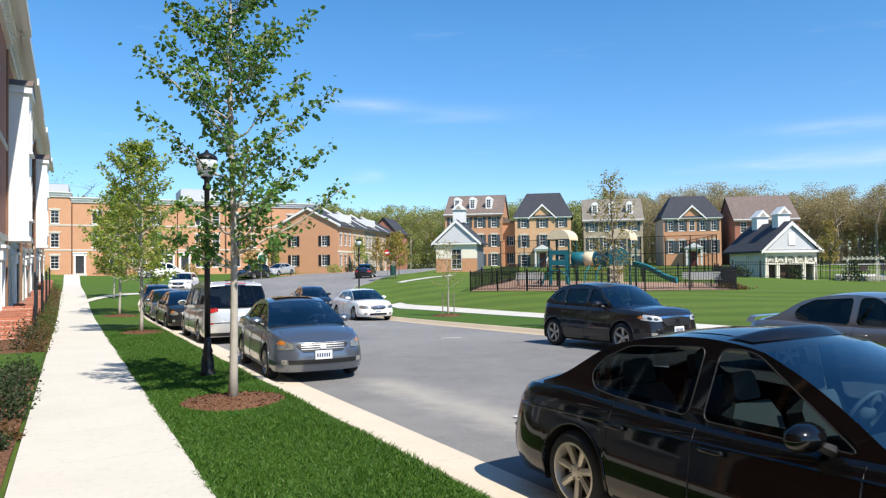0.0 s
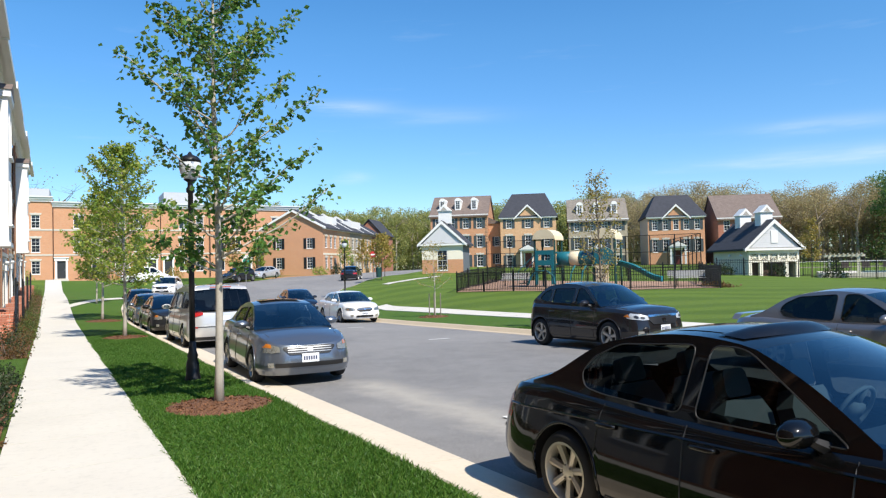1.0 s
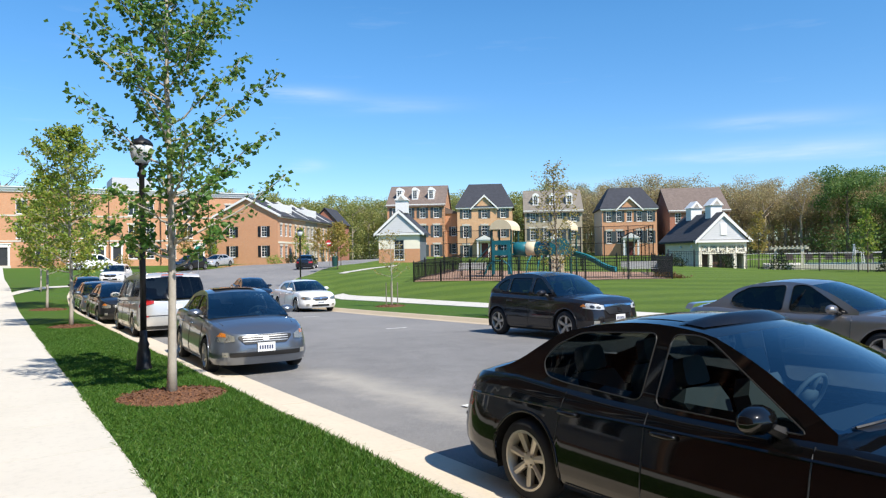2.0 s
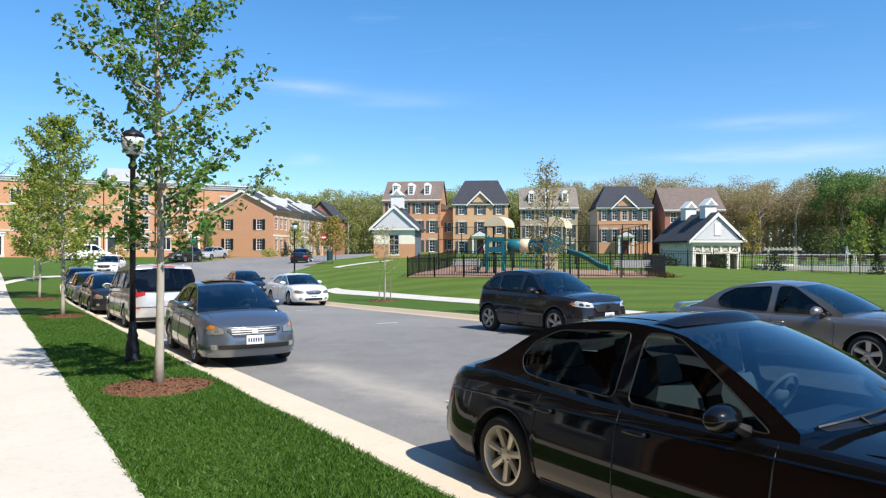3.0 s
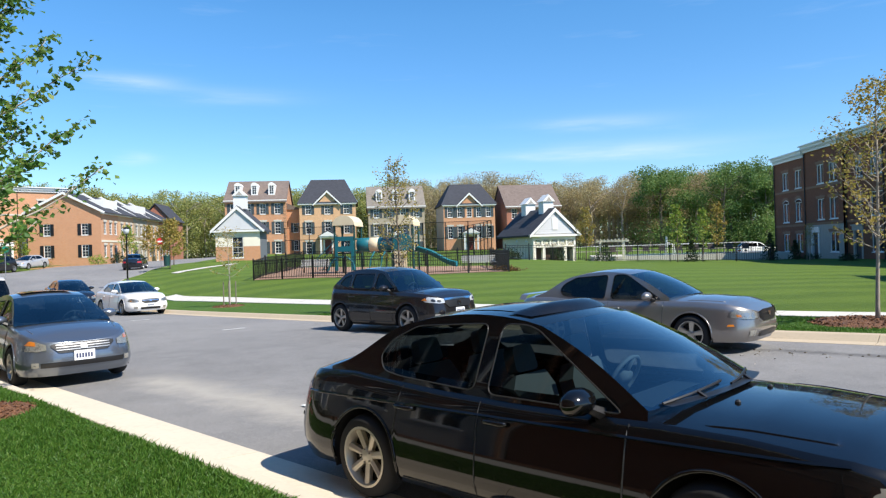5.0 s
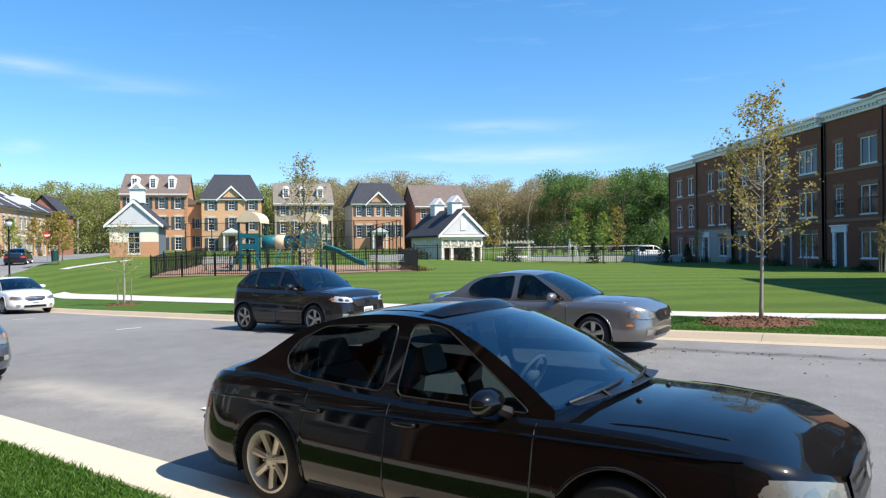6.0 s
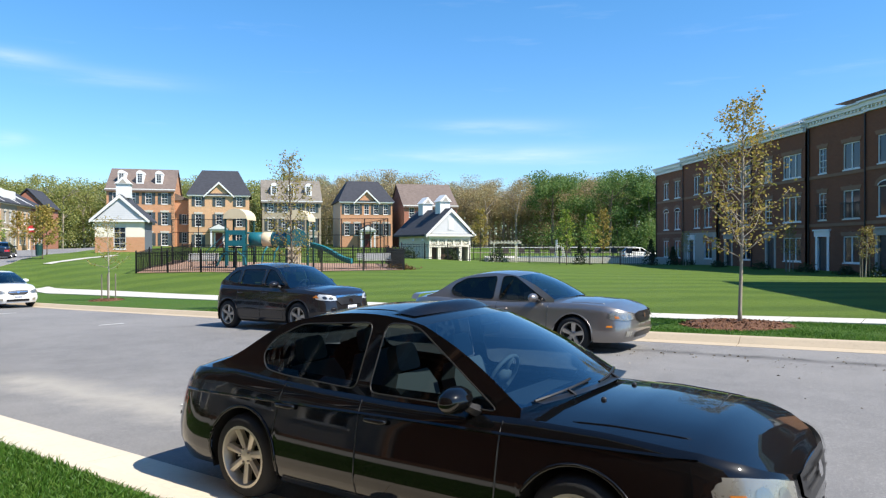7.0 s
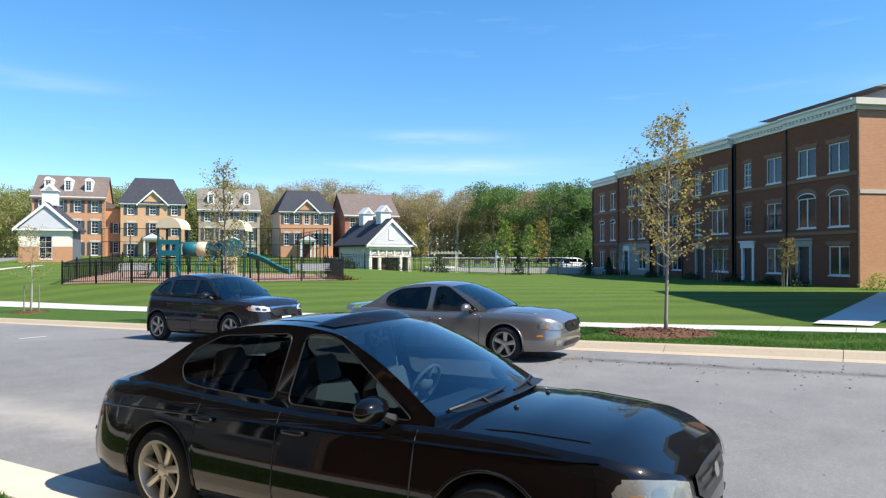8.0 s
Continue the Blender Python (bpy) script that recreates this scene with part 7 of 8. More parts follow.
def woods(name, spots, leaf_mat, label, seed, leaves=330, size=0.42, bark=None, under=4):
    """A belt of trees, too many to count."""
    rng = np.random.default_rng(seed)
    wood, pts = Shape(), []
    for x, y, h, r in spots:
        z = lie(x, y)
        wood.tube([(x, y, z - 0.5), (x + rng.normal() * 0.3, y, z + h * 0.45), (x + rng.normal() * 0.7, y + rng.normal() * 0.5, z + h * 0.74)], [0.27, 0.20, 0.05], 5)
        for k in range(7):
            a, b = rng.uniform(0, 6.28), rng.uniform(0.35, 0.7)
            e = (x + math.cos(a) * r * 0.8, y + math.sin(a) * r * 0.8, z + h * min(0.8, b + rng.uniform(0.12, 0.22)))
            wood.tube([(x, y, z + h * b), e], [0.09, 0.025], 4)
            for j in range(3):
                wood.tube([e, (e[0] + rng.normal() * r * 0.3, e[1] + rng.normal() * r * 0.3, e[2] + rng.uniform(0.2, 0.08 * h))], [0.03, 0.01], 3)
        n = int(leaves * (0.7 + 0.6 * rng.uniform()))
        c = rng.normal(size=(16, 3)) * (r * 0.6, r * 0.6, h * 0.17) + (x, y, z + h * 0.68)
        c[:, 2] = np.minimum(c[:, 2], z + h * 0.90)
        p = c[rng.integers(0, 16, n)] + np.clip(rng.normal(size=(n, 3)), -1.7, 1.7) * (r * 0.22, r * 0.22, h * 0.045)
        low = rng.normal(size=(n // under, 3)) * (r * 0.8, r * 0.8, h * 0.1) + (x, y, z + h * 0.18)
        pts += p.tolist() + low.tolist()
    v, f = leaf_quads(pts, size, rng, 1.0)
    base = len(wood.v)
    me = bpy.data.meshes.new(name)
    me.from_pydata(wood.v + v.tolist(), [], wood.f + (f + base).tolist())
    me.materials.append(bark or BARK_DARK)
    me.materials.append(leaf_mat)
    idx = [0] * len(wood.f) + [1] * len(f)
    me.polygons.foreach_set("material_index", idx)
    tagged(new(name, me), label, "woodland", "", "stuff")


def belt(a0, a1, d0, d1, n, h0, h1, seed):
    rng = np.random.default_rng(seed)
    out = []
    for i in range(n):
        a = radians(a0 + (a1 - a0) * (i + rng.uniform(0, 1)) / n)
        d = rng.uniform(d0, d1)
        out.append((d * math.sin(a), d * math.cos(a), rng.uniform(h0, h1), rng.uniform(2.6, 4.2)))
    return out


woods("green_woods", belt(62, 80, 118, 150, 50, 12, 14.8, 1), LEAF_WOOD, "tall green spring woodland beyond the pool", 11, 6200, 0.27)
woods("budding_woods", belt(42, 67, 122, 155, 92, 11.2, 14.2, 2), LEAF_BUFF, "bare and budding buff-brown woodland behind the houses", 12, 3400, 0.2, BARK_PALE, 8)
woods("mixed_woods", belt(42, 68, 140, 165, 40, 10, 12.5, 5), LEAF_WOOD, "light green trees in the woodland", 15, 1300, 0.4)
woods("hill_woods", belt(10, 44, 165, 205, 100, 13.5, 17.5, 3), LEAF_OLIVE, "olive and buff spring woodland on the rise", 13, 3300, 0.34, BARK_PALE)
woods("hill_woods_dark", belt(8, 46, 178, 215, 40, 12, 15.5, 6), LEAF_WOOD, "green woodland on the rise", 16, 1800, 0.45)
woods("bare_trees", [(-4, 128, 20, 4.5), (1, 131, 18, 4), (-9, 130, 19, 4.5), (5, 135, 16, 4)], LEAF_BUFF, "bare tall trees behind the orange terrace", 14, 90, 0.3)


# ---- street furniture ----
def street_lamp(x, y, lift, label, tall=3.95):
    ob = thing("street_lamp", pose(x, y, lie(x, y) + lift), label, "street lamp", "street lamps")
    part("base", Shape().lathe([(0.14, -0.1), (0.14, 0.05), (0.12, 0.09), (0.112, 0.3), (0.085, 0.4), (0.098, 0.44), (0.07, 0.52), (0.056, 0.7)], 16), BLACK_METAL, ob, smooth=True)
    part("post", Shape().lathe([(0.054, 0.7), (0.05, 2.0), (0.046, tall - 0.62), (0.075, tall - 0.6), (0.075, tall - 0.54), (0.05, tall - 0.5), (0.05, tall - 0.42), (0.12, tall - 0.38)], 14), BLACK_METAL, ob, smooth=True)
    part("globe", Shape().lathe([(0.10, tall - 0.38), (0.17, tall - 0.28), (0.2, tall - 0.14), (0.19, tall - 0.05)], 16), FROST, ob, "frosted glass globe", smooth=True)
    part("cap", Shape().lathe([(0.2, tall - 0.06), (0.19, tall - 0.01), (0.13, tall + 0.05), (0.05, tall + 0.08), (0.02, tall + 0.13), (0, tall + 0.14)], 16), BLACK_METAL, ob, smooth=True)
    return ob


FROST = mat("frosted_globe", (0.62, 0.66, 0.68), 0.25, amount=0.1, scale=8, coat=1.0, bump=0)
street_lamp(2.15, 13.25, 0.15, "black lamp post with a frosted globe on the verge", 4.0)
street_lamp(18.5, 47.6, 0.2, "black lamp post across the street", 4.0)
sg = thing("stop_sign", pose(29.6, 67.8, lie(29.6, 67.8) + 0.15, 0, 0, -25), "red octagonal stop sign on a post", "road sign")
part("post", Shape().box(-0.03, -0.03, -0.1, 0.03, 0.03, 2.2), ALLOY, sg)
part("plate", Shape().prism([(0.38 * math.cos(radians(22.5 + 45 * k)), 2.4 + 0.38 * math.sin(radians(22.5 + 45 * k))) for k in range(8)], -0.06, -0.035), SIGN_RED, sg)
part("white_bar", Shape().box(-0.24, -0.066, 2.32, 0.24, -0.061, 2.48), PLATE, sg)
gs = thing("street_sign", pose(16.6, 69.0, lie(16.6, 69) + 0.15, 0, 0, -15), "green street name sign on a post", "road sign")
part("post", Shape().box(-0.03, -0.03, -0.1, 0.03, 0.03, 2.3), ALLOY, gs)
part("plate", Shape().prism([(0.3 * math.cos(a), 2.3 + 0.3 * math.sin(a)) for a in np.linspace(0, 6.283, 13).tolist()[:-1]], -0.05, -0.035), SIGN_GREEN, gs)
bn = thing("litter_bin", pose(30.3, 68.0, lie(30.3, 68.0) + 0.15), "dark litter bin near the stop sign", "bin")
part("drum", Shape().lathe([(0.28, -0.05), (0.32, 0.9), (0.33, 0.95)], 12), GREEN_POST, bn)
part("lid", Shape().lathe([(0.34, 0.95), (0.3, 1.05), (0.1, 1.12), (0, 1.12)], 12), GREEN_POST, bn)


def road_mark(pts, lift=0.012):
    s = Shape().add([(x, y, lie(x, y) + lift + 0.012) for x, y in pts], [(0, 1, 2, 3)])
    solid("parking_mark", s, ROADMARK, "worn white parking bay mark", "road marking", group="parking marks")


for x, y in ((10.45, 19.1), (5.45, 7.62), (10.9, 27.0), (5.6, 20.2)):
    road_mark([(x - 0.36, y - 0.06), (x + 0.36, y - 0.06), (x + 0.36, y + 0.06), (x - 0.36, y + 0.06)], 0.018)
ramp = []
for t in np.linspace(0, 1, 12).tolist():
    cx, cy = 0.4 + 4.6 * t, 45.5 + 8.5 * (1 - (1 - t) ** 2.2)
    ramp.append([(cx, cy + e, lie(cx, cy + e) + 0.168) for e in (-0.1, 1.0, 2.1)])
solid("kerb_ramp", Shape().sheet(ramp), WALK, "concrete crossing path curving through the verge", "pavement", smooth=True)
path = [[(18.9 + (37.5 - 18.9) * t, 0.9 - 1.6 * t - (1.2 + 3.2 * t ** 1.5) * e, lie(18.9 + 18.6 * t, 0) + 0.205) for e in (0, 0.5, 1)] for t in np.linspace(0, 1, 14).tolist()]
solid("pavement_side", Shape().sheet(path), WALK, "pale concrete path to the brick row", "pavement", smooth=True)
path = [[(24 + 9 * t, 52.0 + 7 * t + e, lie(24 + 9 * t, 52 + 7 * t) + 0.20) for e in (0, 1.3)] for t in np.linspace(0, 1, 10).tolist()]
solid("pavement_park", Shape().sheet(path), WALK, "pale concrete path across the lawn", "pavement", smooth=True)


# ---- playground ----
def panel_mesh(w, h, gap=0.13, r=0.011):
    s = Shape()
    s.box(0, -0.02, h - 0.09, w, 0.02, h - 0.055).box(0, -0.02, 0.12, w, 0.02, 0.155).box(0, -0.02, h - 0.25, w, 0.02, h - 0.22)
    k = int(w / gap)
    for i in range(k):
        x = w * (i + 0.5) / k
        s.box(x - r, -r, 0.05, x + r, r, h)
    return s


def fence(name, corners, h, label, material, step=2.4, gap=0.13):
    ob = thing(name, Matrix(), label, "fence")
    me = panel_mesh(step, h, gap).mesh("fence_panel", material)
    po = Shape().box(-0.035, -0.035, -0.3, 0.035, 0.035, h + 0.06).lathe([(0.045, h + 0.06), (0.03, h + 0.12), (0, h + 0.14)], 6).mesh("fence_post", material)
    for (ax, ay), (bx, by) in zip(corners, corners[1:]):
        L = math.hypot(bx - ax, by - ay)
        n = max(1, round(L / step))
        for i in range(n):
            x, y = ax + (bx - ax) * i / n, ay + (by - ay) * i / n
            x2, y2 = ax + (bx - ax) * (i + 1) / n, ay + (by - ay) * (i + 1) / n
            z, z2 = lie(x, y) + 0.17, lie(x2, y2) + 0.17
            turn = math.degrees(math.atan2(by - ay, bx - ax))
            tilt = math.degrees(math.atan2(z2 - z, L / n))
            part("fence_panel", me, material, ob, m=pose(x, y, z, 0, -tilt, turn) @ Matrix.Diagonal((L / n / step, 1, 1, 1)))["kind"] = "stuff"
            part("fence_post", po, material, ob, m=pose(x, y, z, 0, 0, turn))
    return ob


PLAY = [(22.6, 38.6), (24.0, 31.2), (30.6, 24.9), (38.5, 33.0), (31.0, 45.5), (22.6, 38.6)]
fence("playground_fence", PLAY, 1.22, "black metal picket fence round the playground", BLACK_METAL)
fence("pool_fence", [(44.5, 36.5), (49.8, 33.3), (57.7, 20.3), (63.5, 22.0)], 1.25, "black metal picket fence along the pool", BLACK_METAL, gap=0.16)
chips = [[(x, y, lie(x, y) + 0.185) for x, y in [(PLAY[0][0] + (PLAY[2][0] - PLAY[0][0]) * t + (PLAY[3][0] - PLAY[2][0]) * q * 0.96 + (PLAY[1][0] - (PLAY[0][0] + PLAY[2][0]) / 2) * (1 - q) * (1 - abs(2 * t - 1)),
                                             PLAY[0][1] + (PLAY[2][1] - PLAY[0][1]) * t + (PLAY[3][1] - PLAY[2][1]) * q * 0.96 + (PLAY[1][1] - (PLAY[0][1] + PLAY[2][1]) / 2) * (1 - q) * (1 - abs(2 * t - 1))) for q in np.linspace(0, 1, 9).tolist()]] for t in np.linspace(0, 1, 14).tolist()]
solid("play_surface", Shape().sheet(chips), CHIPS, "wood chip play surface", "ground", smooth=True)

pg = thing("play_structure", pose(28.5, 34.0, lie(28.5, 34) + 0.18, 0, 0, math.degrees(math.atan2(-0.855, 0.519))), "teal and sand play structure with tube and slide", "play structure")


def tower(x, roof_z, deck):
    for dx in (-0.65, 0.65):
        for dy in (-0.65, 0.65):
            part("post", Shape().lathe([(0.065, -0.2), (0.065, roof_z)], 8, Matrix.Translation((x + dx, dy, 0))), GREEN_POST, pg)
    part("deck", Shape().box(x - 0.7, -0.7, deck - 0.08, x + 0.7, 0.7, deck), TRIM, pg)
    n = 10
    arc = [(x - 0.74 * math.cos(math.pi * i / n), roof_z + 0.62 * math.sin(math.pi * i / n)) for i in range(n + 1)]
    part("canopy", Shape().prism(arc + [(a, b - 0.08) for a, b in arc[::-1]], -0.8, 0.8).prism(arc, -0.83, -0.81), SAND_PLASTIC, pg, "cream arched canopy")


tower(-1.75, 3.0, 1.3)
tower(2.05, 2.9, 1.3)
part("side_panel", Shape().prism([(1.45, 1.35), (2.65, 1.35), (2.65, 2.0), (2.45, 2.25), (2.15, 2.38), (1.95, 2.38), (1.65, 2.25), (1.45, 2.0)], -0.71, -0.65), TEAL, pg, "solid teal arched panel")
part("side_panel", Shape().box(-2.36, -0.77, 1.36, -1.14, -0.71, 1.68).box(-2.36, -0.77, 2.02, -1.14, -0.71, 2.3).box(-2.36, -0.77, 1.68, -2.16, -0.71, 2.02).box(-1.34, -0.77, 1.68, -1.14, -0.71, 2.02).box(-2.36, -0.77, 0.15, -2.2, -0.71, 1.36).box(-1.3, -0.77, 0.15, -1.14, -0.71, 1.36), TEAL, pg, "teal panel with a square opening")
for x0, y0 in ((-2.35, -0.68), (-2.35, 0.68)):
    part("rail_frame", Shape().tube([(x0, y0, 1.4), (x0 + 1.2, y0, 1.4), (x0 + 1.2, y0, 1.95), (x0 + 0.95, y0, 2.15), (x0 + 0.25, y0, 2.15), (x0, y0, 1.95)], 0.07, 6, True), TEAL, pg)
    for k in range(2):
        part("baluster", Shape().tube([(x0 + 0.4 + 0.4 * k, y0, 1.4), (x0 + 0.4 + 0.4 * k, y0, 2.15)], 0.025, 5), TEAL, pg)
part("rail_frame", Shape().tube([(-2.9, -0.74, 0.15), (-2.6, -0.74, 0.75), (-2.2, -0.74, 1.0), (-1.6, -0.74, 1.0), (-1.2, -0.74, 0.7), (-1.1, -0.74, 0.2)], 0.06, 6), TEAL, pg)
for k, (a, b, mt) in enumerate(((-1.05, -0.25, TEAL), (-0.25, 0.35, SAND_PLASTIC), (0.35, 1.4, TEAL))):
    part("tube_section", Shape().lathe([(0.40, 0), (0.43, 0.02), (0.43, b - a - 0.02), (0.40, b - a)], 16, Matrix.Translation((a, -0.1, 1.75)) @ pose(0, 0, 0, 0, 90, 0)), mt, pg, smooth=True)
sl = []
for t in np.linspace(0, 1, 14).tolist():
    x = 2.75 + 2.5 * t
    z = 1.3 - 1.0 * t ** 1.15 + 0.12 * math.sin(t * 6.28) * t
    sl.append([(x, y, z + e) for y, e in ((-0.34, 0.24), (-0.3, 0.26), (-0.24, 0.03), (0, 0), (0.24, 0.03), (0.3, 0.26), (0.34, 0.24))])
part("slide", Shape().sheet(sl).sheet([[(x, y, z - 0.07) for x, y, z in r] for r in sl]), TEAL, pg, "teal plastic slide", smooth=True)
part("climbing_wall", Shape().box(1.5, -0.78, 0.0, 2.3, -0.72, 1.28), SAND_PLASTIC, pg)
for i in range(9):
    part("climbing_hold", Shape().box(1.6 + 0.22 * (i % 3), -0.82, 0.25 + 0.33 * (i // 3), 1.7 + 0.22 * (i % 3), -0.781, 0.37 + 0.33 * (i // 3)), WOOD, pg)
st = Shape()
for i in range(5):
    st.box(-3.6 + 0.25 * i, -0.45, 0.2 + 0.22 * i, -3.3 + 0.25 * i, 0.45, 0.25 + 0.22 * i)
part("stairs", st, GREEN_POST, pg)
for q in (-0.5, 0.5):
    part("handrail", Shape().tube([(-3.7, q, 0.2), (-3.65, q, 1.0), (-2.4, q, 2.15), (-2.35, q, 1.4)], 0.03, 6), TEAL, pg)
for x in (0.1, 0.8):
    part("climber_bar", Shape().tube([(x, -1.5, 0), (x + 0.05, -1.2, 0.9), (x + 0.1, -0.65, 1.3)], 0.05, 6), TEAL, pg)


ALLOY_GREY = mat("weathered_grey_slats", (0.34, 0.34, 0.33), 0.6)


def bench(x, y, turn):
    ob = thing("bench", pose(x, y, lie(x, y) + 0.19, 0, 0, turn), "grey metal park bench in the playground", "bench", "playground benches")
    for k in range(4):
        part("slat", Shape().slab(-0.9, -0.22 + 0.12 * k, 0.43, 0.9, -0.13 + 0.12 * k, 0.46, 0.006), ALLOY_GREY, ob)
    for k in range(3):
        part("slat", Shape().box(-0.9, 0.27 + 0.03 * k, 0.52 + 0.13 * k, 0.9, 0.29 + 0.03 * k, 0.62 + 0.13 * k), ALLOY_GREY, ob)
    for q in (-0.75, 0.75):
        part("leg", Shape().tube([(q, -0.2, 0), (q, -0.2, 0.42), (q, 0.26, 0.42), (q, 0.38, 0.9)], 0.025, 5).tube([(q, 0.24, 0), (q, 0.24, 0.42)], 0.025, 5), BLACK_METAL, ob)


bench(25.6, 36.5, 160)
bench(27.5, 39.0, 150)
bench(33.0, 29.0, -40)
bench(34.2, 30.6, -40)

# tall wire fence of the court behind
NET = glass("wire_mesh", (0.86, 0.86, 0.86, 1), 0.0)
ct = thing("court_fence", Matrix(), "tall black wire court fence", "fence")
court = [(36.1, 55.9), (39.9, 49.7), (43.0, 44.6), (46.2, 39.4), (50, 44), (56, 52)]
for (ax, ay), (bx, by) in zip(court, court[1:]):
    n = 3
    for i in range(n + 1):
        x, y = ax + (bx - ax) * i / n, ay + (by - ay) * i / n
        z = lie(x, y) + 0.15
        part("post", Shape().lathe([(0.045, -0.2), (0.045, 4.25 - z), (0.0, 4.3 - z)], 6), BLACK_METAL, ct, m=pose(x, y, z))
    za, zb = lie(ax, ay) + 0.15, lie(bx, by) + 0.15
    for h in (0.1, 2.0, None):
        part("rail", Shape().tube([(ax, ay, za + h if h else 4.25), (bx, by, zb + h if h else 4.25)], 0.025, 5), BLACK_METAL, ct)
    part("wire_mesh", Shape().add([(ax, ay, za), (bx, by, zb), (bx, by, 4.24), (ax, ay, 4.24)], [(0, 1, 2, 3)]), NET, ct)

# ---- pool side ----
pgl = thing("pergola", pose(52.8, 32.9, lie(52.8, 32.9) + 0.15, 0, 0, -58), "white timber pergola beside the pool", "pergola")
pgl.scale = (0.86, 0.86, 0.82)
for x in (0.2, 2.5):
    for y in (0.2, 2.2):
        part("post", Shape().box(x - 0.09, y - 0.09, -0.2, x + 0.09, y + 0.09, 2.0), CREAM, pgl)
for y in (0.2, 2.2):
    part("beam", Shape().box(-0.3, y - 0.05, 2.0, 3.0, y + 0.05, 2.2), CREAM, pgl)
for i in range(9):
    part("rafter", Shape().box(-0.15 + 0.36 * i, -0.3, 2.2, -0.08 + 0.36 * i, 2.7, 2.34), CREAM, pgl)
pool = [(57.2, 32.5), (63.6, 22.6), (69, 27), (62, 36)]
solid("water", Shape().add([(x, y, lie(58, 31) + 0.62) for x, y in pool], [(0, 1, 2, 3)]), POOL_BLUE, "light blue swimming pool water", "water")
dk = ((54.5, 34.5), (63.5, 20.5), (73, 27), (62.5, 40))
solid("pool_deck", Shape().add([(x, y, lie(58, 31) + z) for z in (-0.4, 0.58) for x, y in dk], [(4, 5, 6, 7)] + [(k, (k + 1) % 4, (k + 1) % 4 + 4, k + 4) for k in range(4)]), WALK, "pale concrete pool deck", "pavement")
lc = thing("lifeguard_chair", pose(58.6, 29.2, lie(58, 31) + 0.59, 0, 0, 40), "tall white lifeguard chair by the pool", "chair")
lc.scale = (0.8, 0.8, 0.86)
for x in (-0.4, 0.4):
    for y in (-0.4, 0.4):
        part("leg", Shape().tube([(x * 1.2, y * 1.2, -0.1), (x * 0.8, y * 0.8, 1.4)], 0.04, 5), WHITE, lc)
part("seat", Shape().slab(-0.4, -0.4, 1.2, 0.4, 0.4, 1.27), WHITE, lc)
for k in range(4):
    part("slat", Shape().box(-0.36, 0.34, 1.34 + 0.15 * k, 0.36, 0.38, 1.44 + 0.15 * k), WHITE, lc)
for q in (-0.4, 0.4):
    part("armrest", Shape().tube([(q, -0.38, 1.27), (q, -0.38, 1.5), (q, 0.36, 1.5)], 0.03, 5), WHITE, lc)
for k in range(4):
    part("rung", Shape().tube([(-0.46 + 0.03 * k, -0.46 + 0.03 * k, 0.25 + 0.25 * k), (0.46 - 0.03 * k, -0.46 + 0.03 * k, 0.25 + 0.25 * k)], 0.025, 5), WHITE, lc)
rng = np.random.default_rng(77)
LOUNGE = mat("brown_sling_fabric", (0.10, 0.075, 0.06), 0.7)
for i in range(9):
    t = i / 8
    x, y = 57.0 + 7 * t + 2.6, 31.5 - 10.0 * t + 4.0
    lo = thing("sun_lounger", pose(x, y, lie(58, 31) + 0.64, 0, 0, -58 + float(rng.uniform(-6, 6))), "dark pool lounger on the deck", "lounger", "pool loungers")
    part("bed", Shape().slab(-0.3, -0.6, 0.28, 0.3, 0.7, 0.36), LOUNGE, lo)
    part("backrest", Shape().box(-0.3, 0.7, 0.3, 0.3, 0.78, 0.8, Matrix.Translation((0, 0.1, 0))), LOUNGE, lo)
    for q in (-0.25, 0.25):
        part("leg", Shape().box(q - 0.03, -0.5, 0, q + 0.03, -0.44, 0.28), LOUNGE, lo)
fence("pool_rear_fence", [(62, 41), (73.5, 27.5)], 1.6, "dark fence behind the pool", BLACK_METAL, gap=0.3)
rf = thing("rail_fence", pose(70, 36, lie(70, 36) + 0.1, 0, 0, -50), "white rail fence behind the pool", "fence")
for k in range(9):
    part("post", Shape().slab(-9.04 + 2.25 * k, -0.04, -0.3, -8.96 + 2.25 * k, 0.04, 1.45, 0.02), STONE_GREY, rf)
for z in (0.8, 1.35):
    part("rail", Shape().box(-9, -0.1, z, 9, -0.062, z + 0.09), WHITE if z > 1 else STONE_GREY, rf)

# ---- brick stoop with railing ----
sp = thing("brick_stoop", pose(-1.0, 25.4, lie(-1.0, 26.4) + 0.14), "red brick steps with black railing beside the pavement", "steps")
rng = np.random.default_rng(5)
bm_ = Shape().slab(-0.102, -0.045, 0, 0.102, 0.045, 0.065, 0.006).mesh("brick", BR_RED)
BRK = mat("stoop_brick", (0.47, 0.17, 0.10), 0.85, amount=0.25, scale=6)
bm_.materials.clear()
bm_.materials.append(BRK)
for s_ in range(6):
    part("step", Shape().box(-1.32, -1.0 + 0.34 * s_, -0.2, 0.0, 1.1, 0.16 * s_ + 0.082), STONE, sp)
    for k in range(6):
        part("riser_brick", bm_, BRK, sp, m=pose(-0.10 - 0.218 * k, -1.012 + 0.34 * s_, 0.16 * s_ + 0.008))
        for j in range(2):
            part("brick", bm_, BRK, sp, m=pose(-0.10 - 0.218 * k, -0.95 + 0.34 * s_ + 0.12 * j, 0.16 * s_ + 0.084))
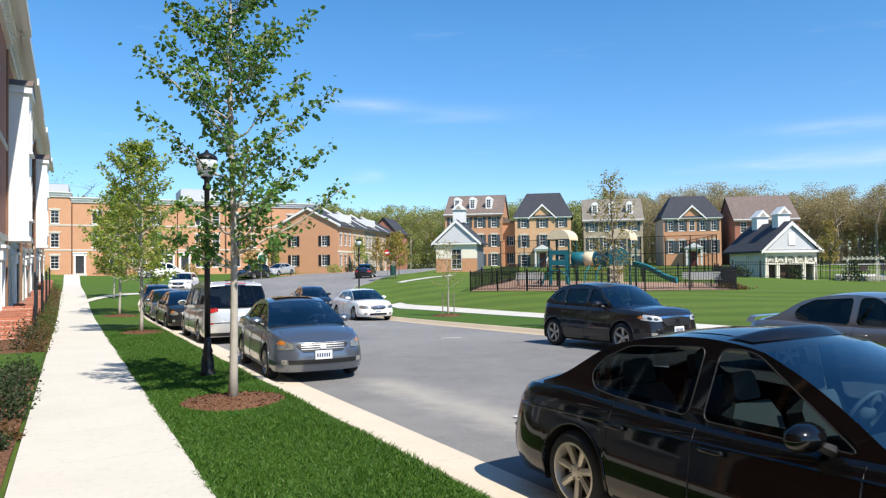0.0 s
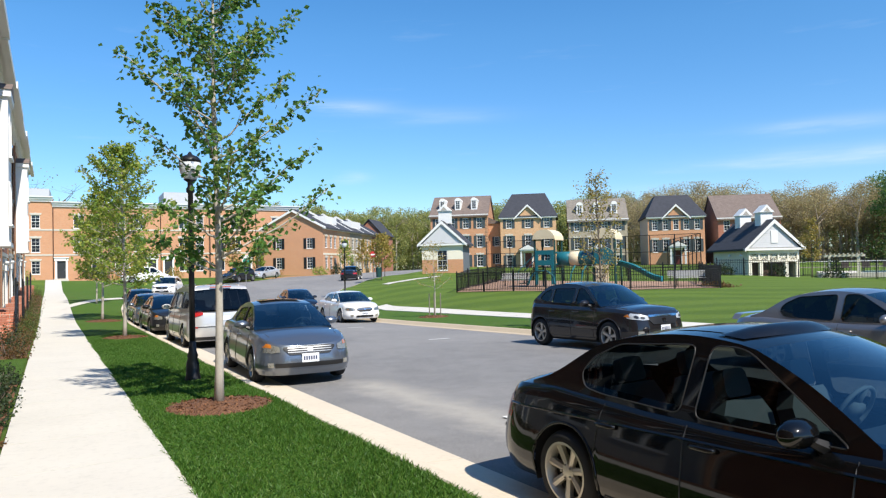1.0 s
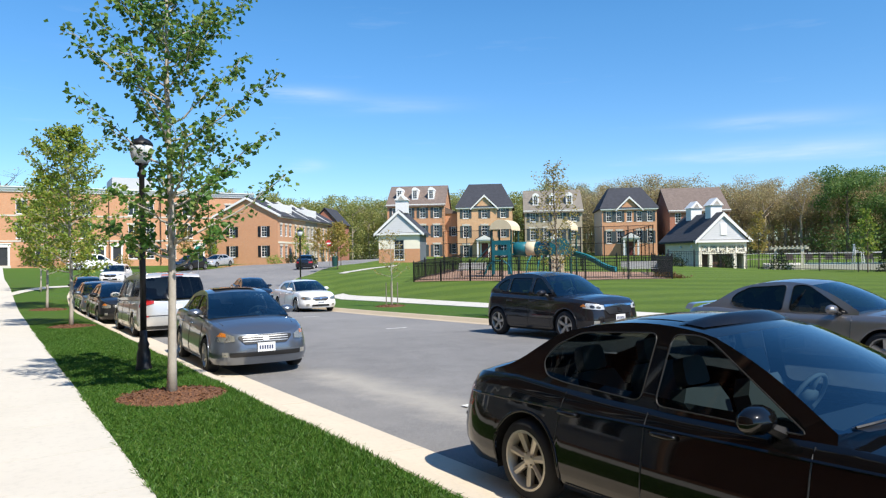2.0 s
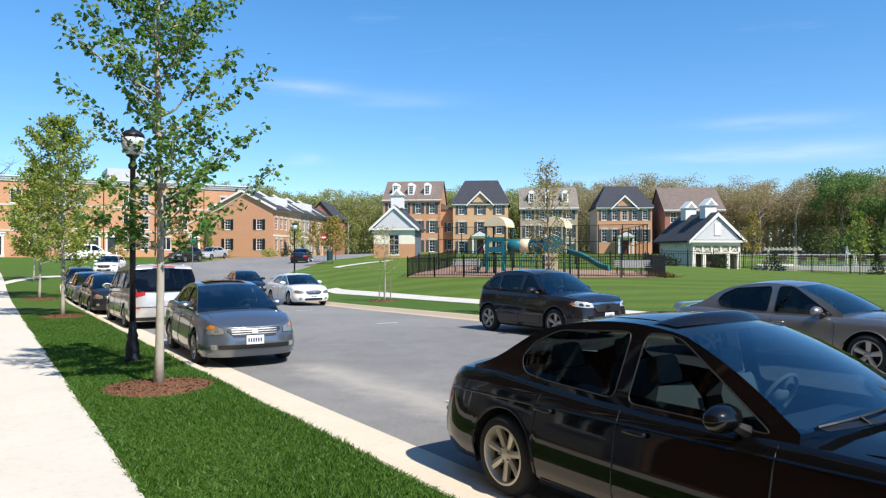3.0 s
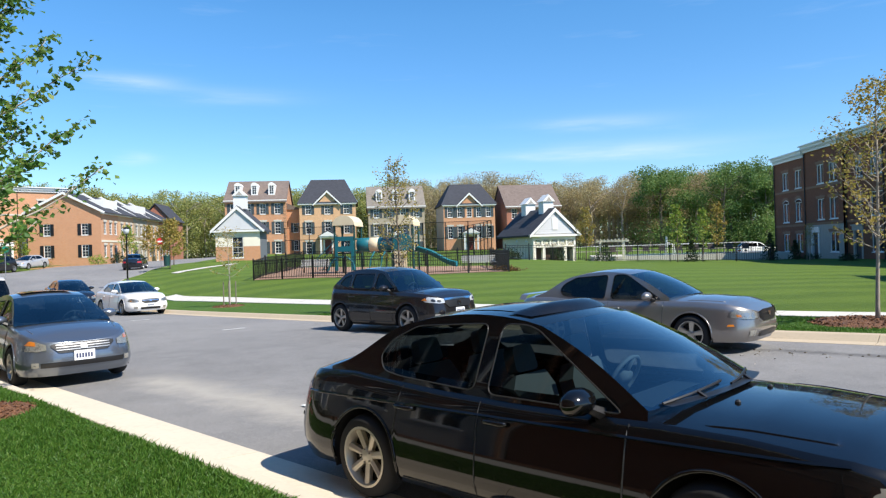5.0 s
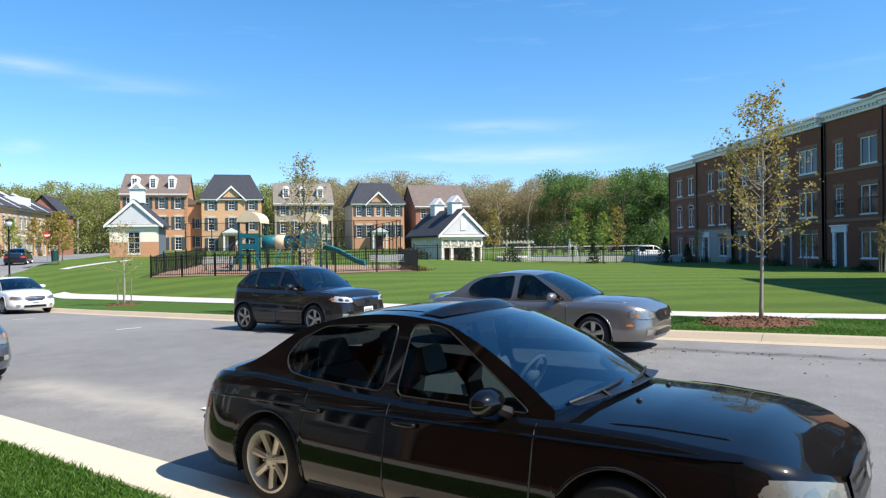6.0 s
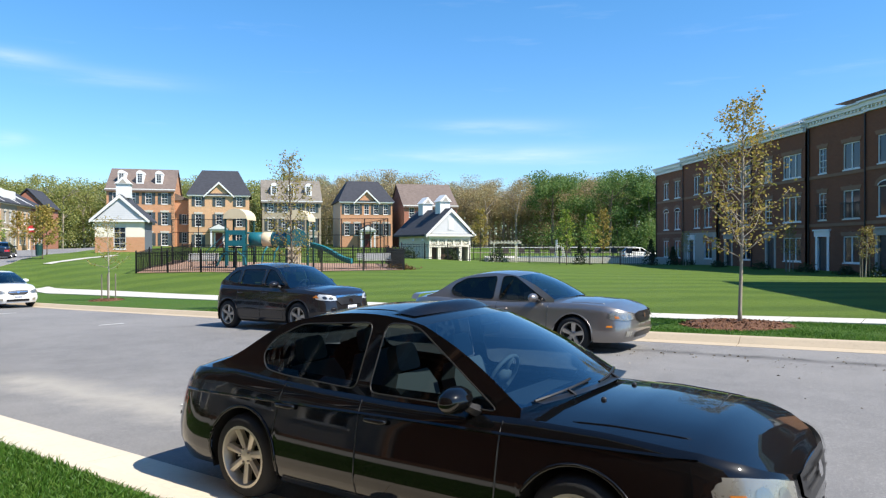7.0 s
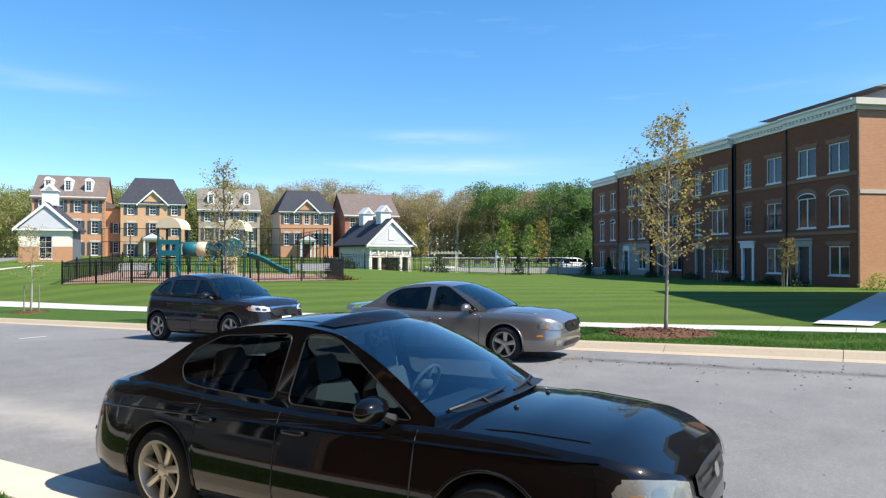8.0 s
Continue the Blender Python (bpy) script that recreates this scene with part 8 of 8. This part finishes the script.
for x in (0.0, -1.3):
    rl = part("railing", Shape().tube([(x, -1.0, 0.95), (x, 0.7, 1.75), (x, 1.2, 1.75)], 0.025, 6), BLACK_METAL, sp)
    for k in range(12):
        y = -1.0 + 2.2 * k / 11
        part("baluster", Shape().box(x - 0.012, y - 0.012, max(0.0, 0.16 * (y + 1) / 0.34), x + 0.012, y + 0.012, 0.95 + min(0.8, 0.8 * (y + 1) / 1.7)), BLACK_METAL, sp)
for y0 in (29.0, 36.0, 43.0, 50.0):
    fence("front_railing", [(-1.15, y0), (-1.15, y0 + 2.4)], 1.9, "black railing beside a house entrance", BLACK_METAL, 2.4)

# ---- grass blades on the verges ----
def blades(label, n, xa, xb, y0, y1, power, lift, clear, thick, seed):
    """Blades of grass between the lines x = xa(y) and x = xb(y)."""
    rng = np.random.default_rng(seed)
    yy = y0 + (rng.uniform(0, 1, n) ** power) * (y1 - y0)
    xx = xa(yy) + rng.uniform(0, 1, n) * (xb(yy) - xa(yy))
    ok = np.ones(n, bool)
    for cx, cy, r in clear:
        ok &= (xx - cx) ** 2 + (yy - cy) ** 2 > r * r
    xx, yy = xx[ok], yy[ok]
    n = len(xx)
    zz = np.array([lie(a, b) for a, b in zip(xx.tolist(), yy.tolist())]) + lift
    hh = rng.uniform(0.025, 0.06, n) * (1 + 0.35 * np.sin(xx * 3.1 + 1.3 * np.sin(yy * 1.7)))
    aa = rng.uniform(0, 6.283, n)
    wd = rng.uniform(0.003, 0.006, n) * (thick + np.abs(yy) / 14)
    lx, ly = rng.normal(size=n) * 0.03, rng.normal(size=n) * 0.03
    b = np.stack([xx, yy, zz], 1)
    dv = np.stack([np.cos(aa) * wd, np.sin(aa) * wd, 0 * wd], 1)
    mid = b + np.stack([lx * 0.4, ly * 0.4, hh * 0.6], 1)
    tip = b + np.stack([lx, ly, hh], 1)
    v = np.stack([b - dv, b + dv, mid + dv * 0.7, tip, mid - dv * 0.7], 1).reshape(-1, 3)
    f = np.arange(5 * n).reshape(-1, 5)
    tagged(new("grass", leaf_mesh("grass", v, f, BLADES)), label, "grass", "", "stuff")


blades("thick blades of green verge grass", 190000, lambda y: 0.95 + 0 * y, lambda y: 2.84 + 0 * y, -3.0, 27.2, 1.2, 0.132, ((2.0, 10.25, 0.74), (2.06, 25.4, 0.76), (2.15, 13.25, 0.16)), 1.0, 9)


def line(table, y, off):
    return np.interp(y, [a for a, _ in table], [b for _, b in table]) + off


blades("thick grass of the verge across the street", 60000, lambda y: line(FAR_IN, y, 0.02), lambda y: line(FWALK_A, y, 0.03), -3.0, 20.0, 1.2, 0.135, ((16.1, 3.65, 1.18), (15.5, 17.3, 0.88)), 1.6, 10)

# grit and dead leaves on the asphalt
rng = np.random.default_rng(31)
gp = []
for k in range(420):
    y = float(rng.uniform(-3, 9))
    x = 12.3 + float(rng.normal()) * 0.42 if k % 3 else float(rng.uniform(6.5, 12.5))
    gp.append((x, y, lie(x, y) + 0.016))
gv, gf = leaf_quads(gp, 0.05, rng, 0.15)
GRIT = leafy("road_grit", (0.05, 0.04, 0.03, 1), (0.30, 0.24, 0.16, 1), (0.55, 0.52, 0.47, 1))
tagged(new("grit", leaf_mesh("grit", gv, gf, GRIT)), "grit and dead leaves scattered on the asphalt", "debris", "", "stuff")
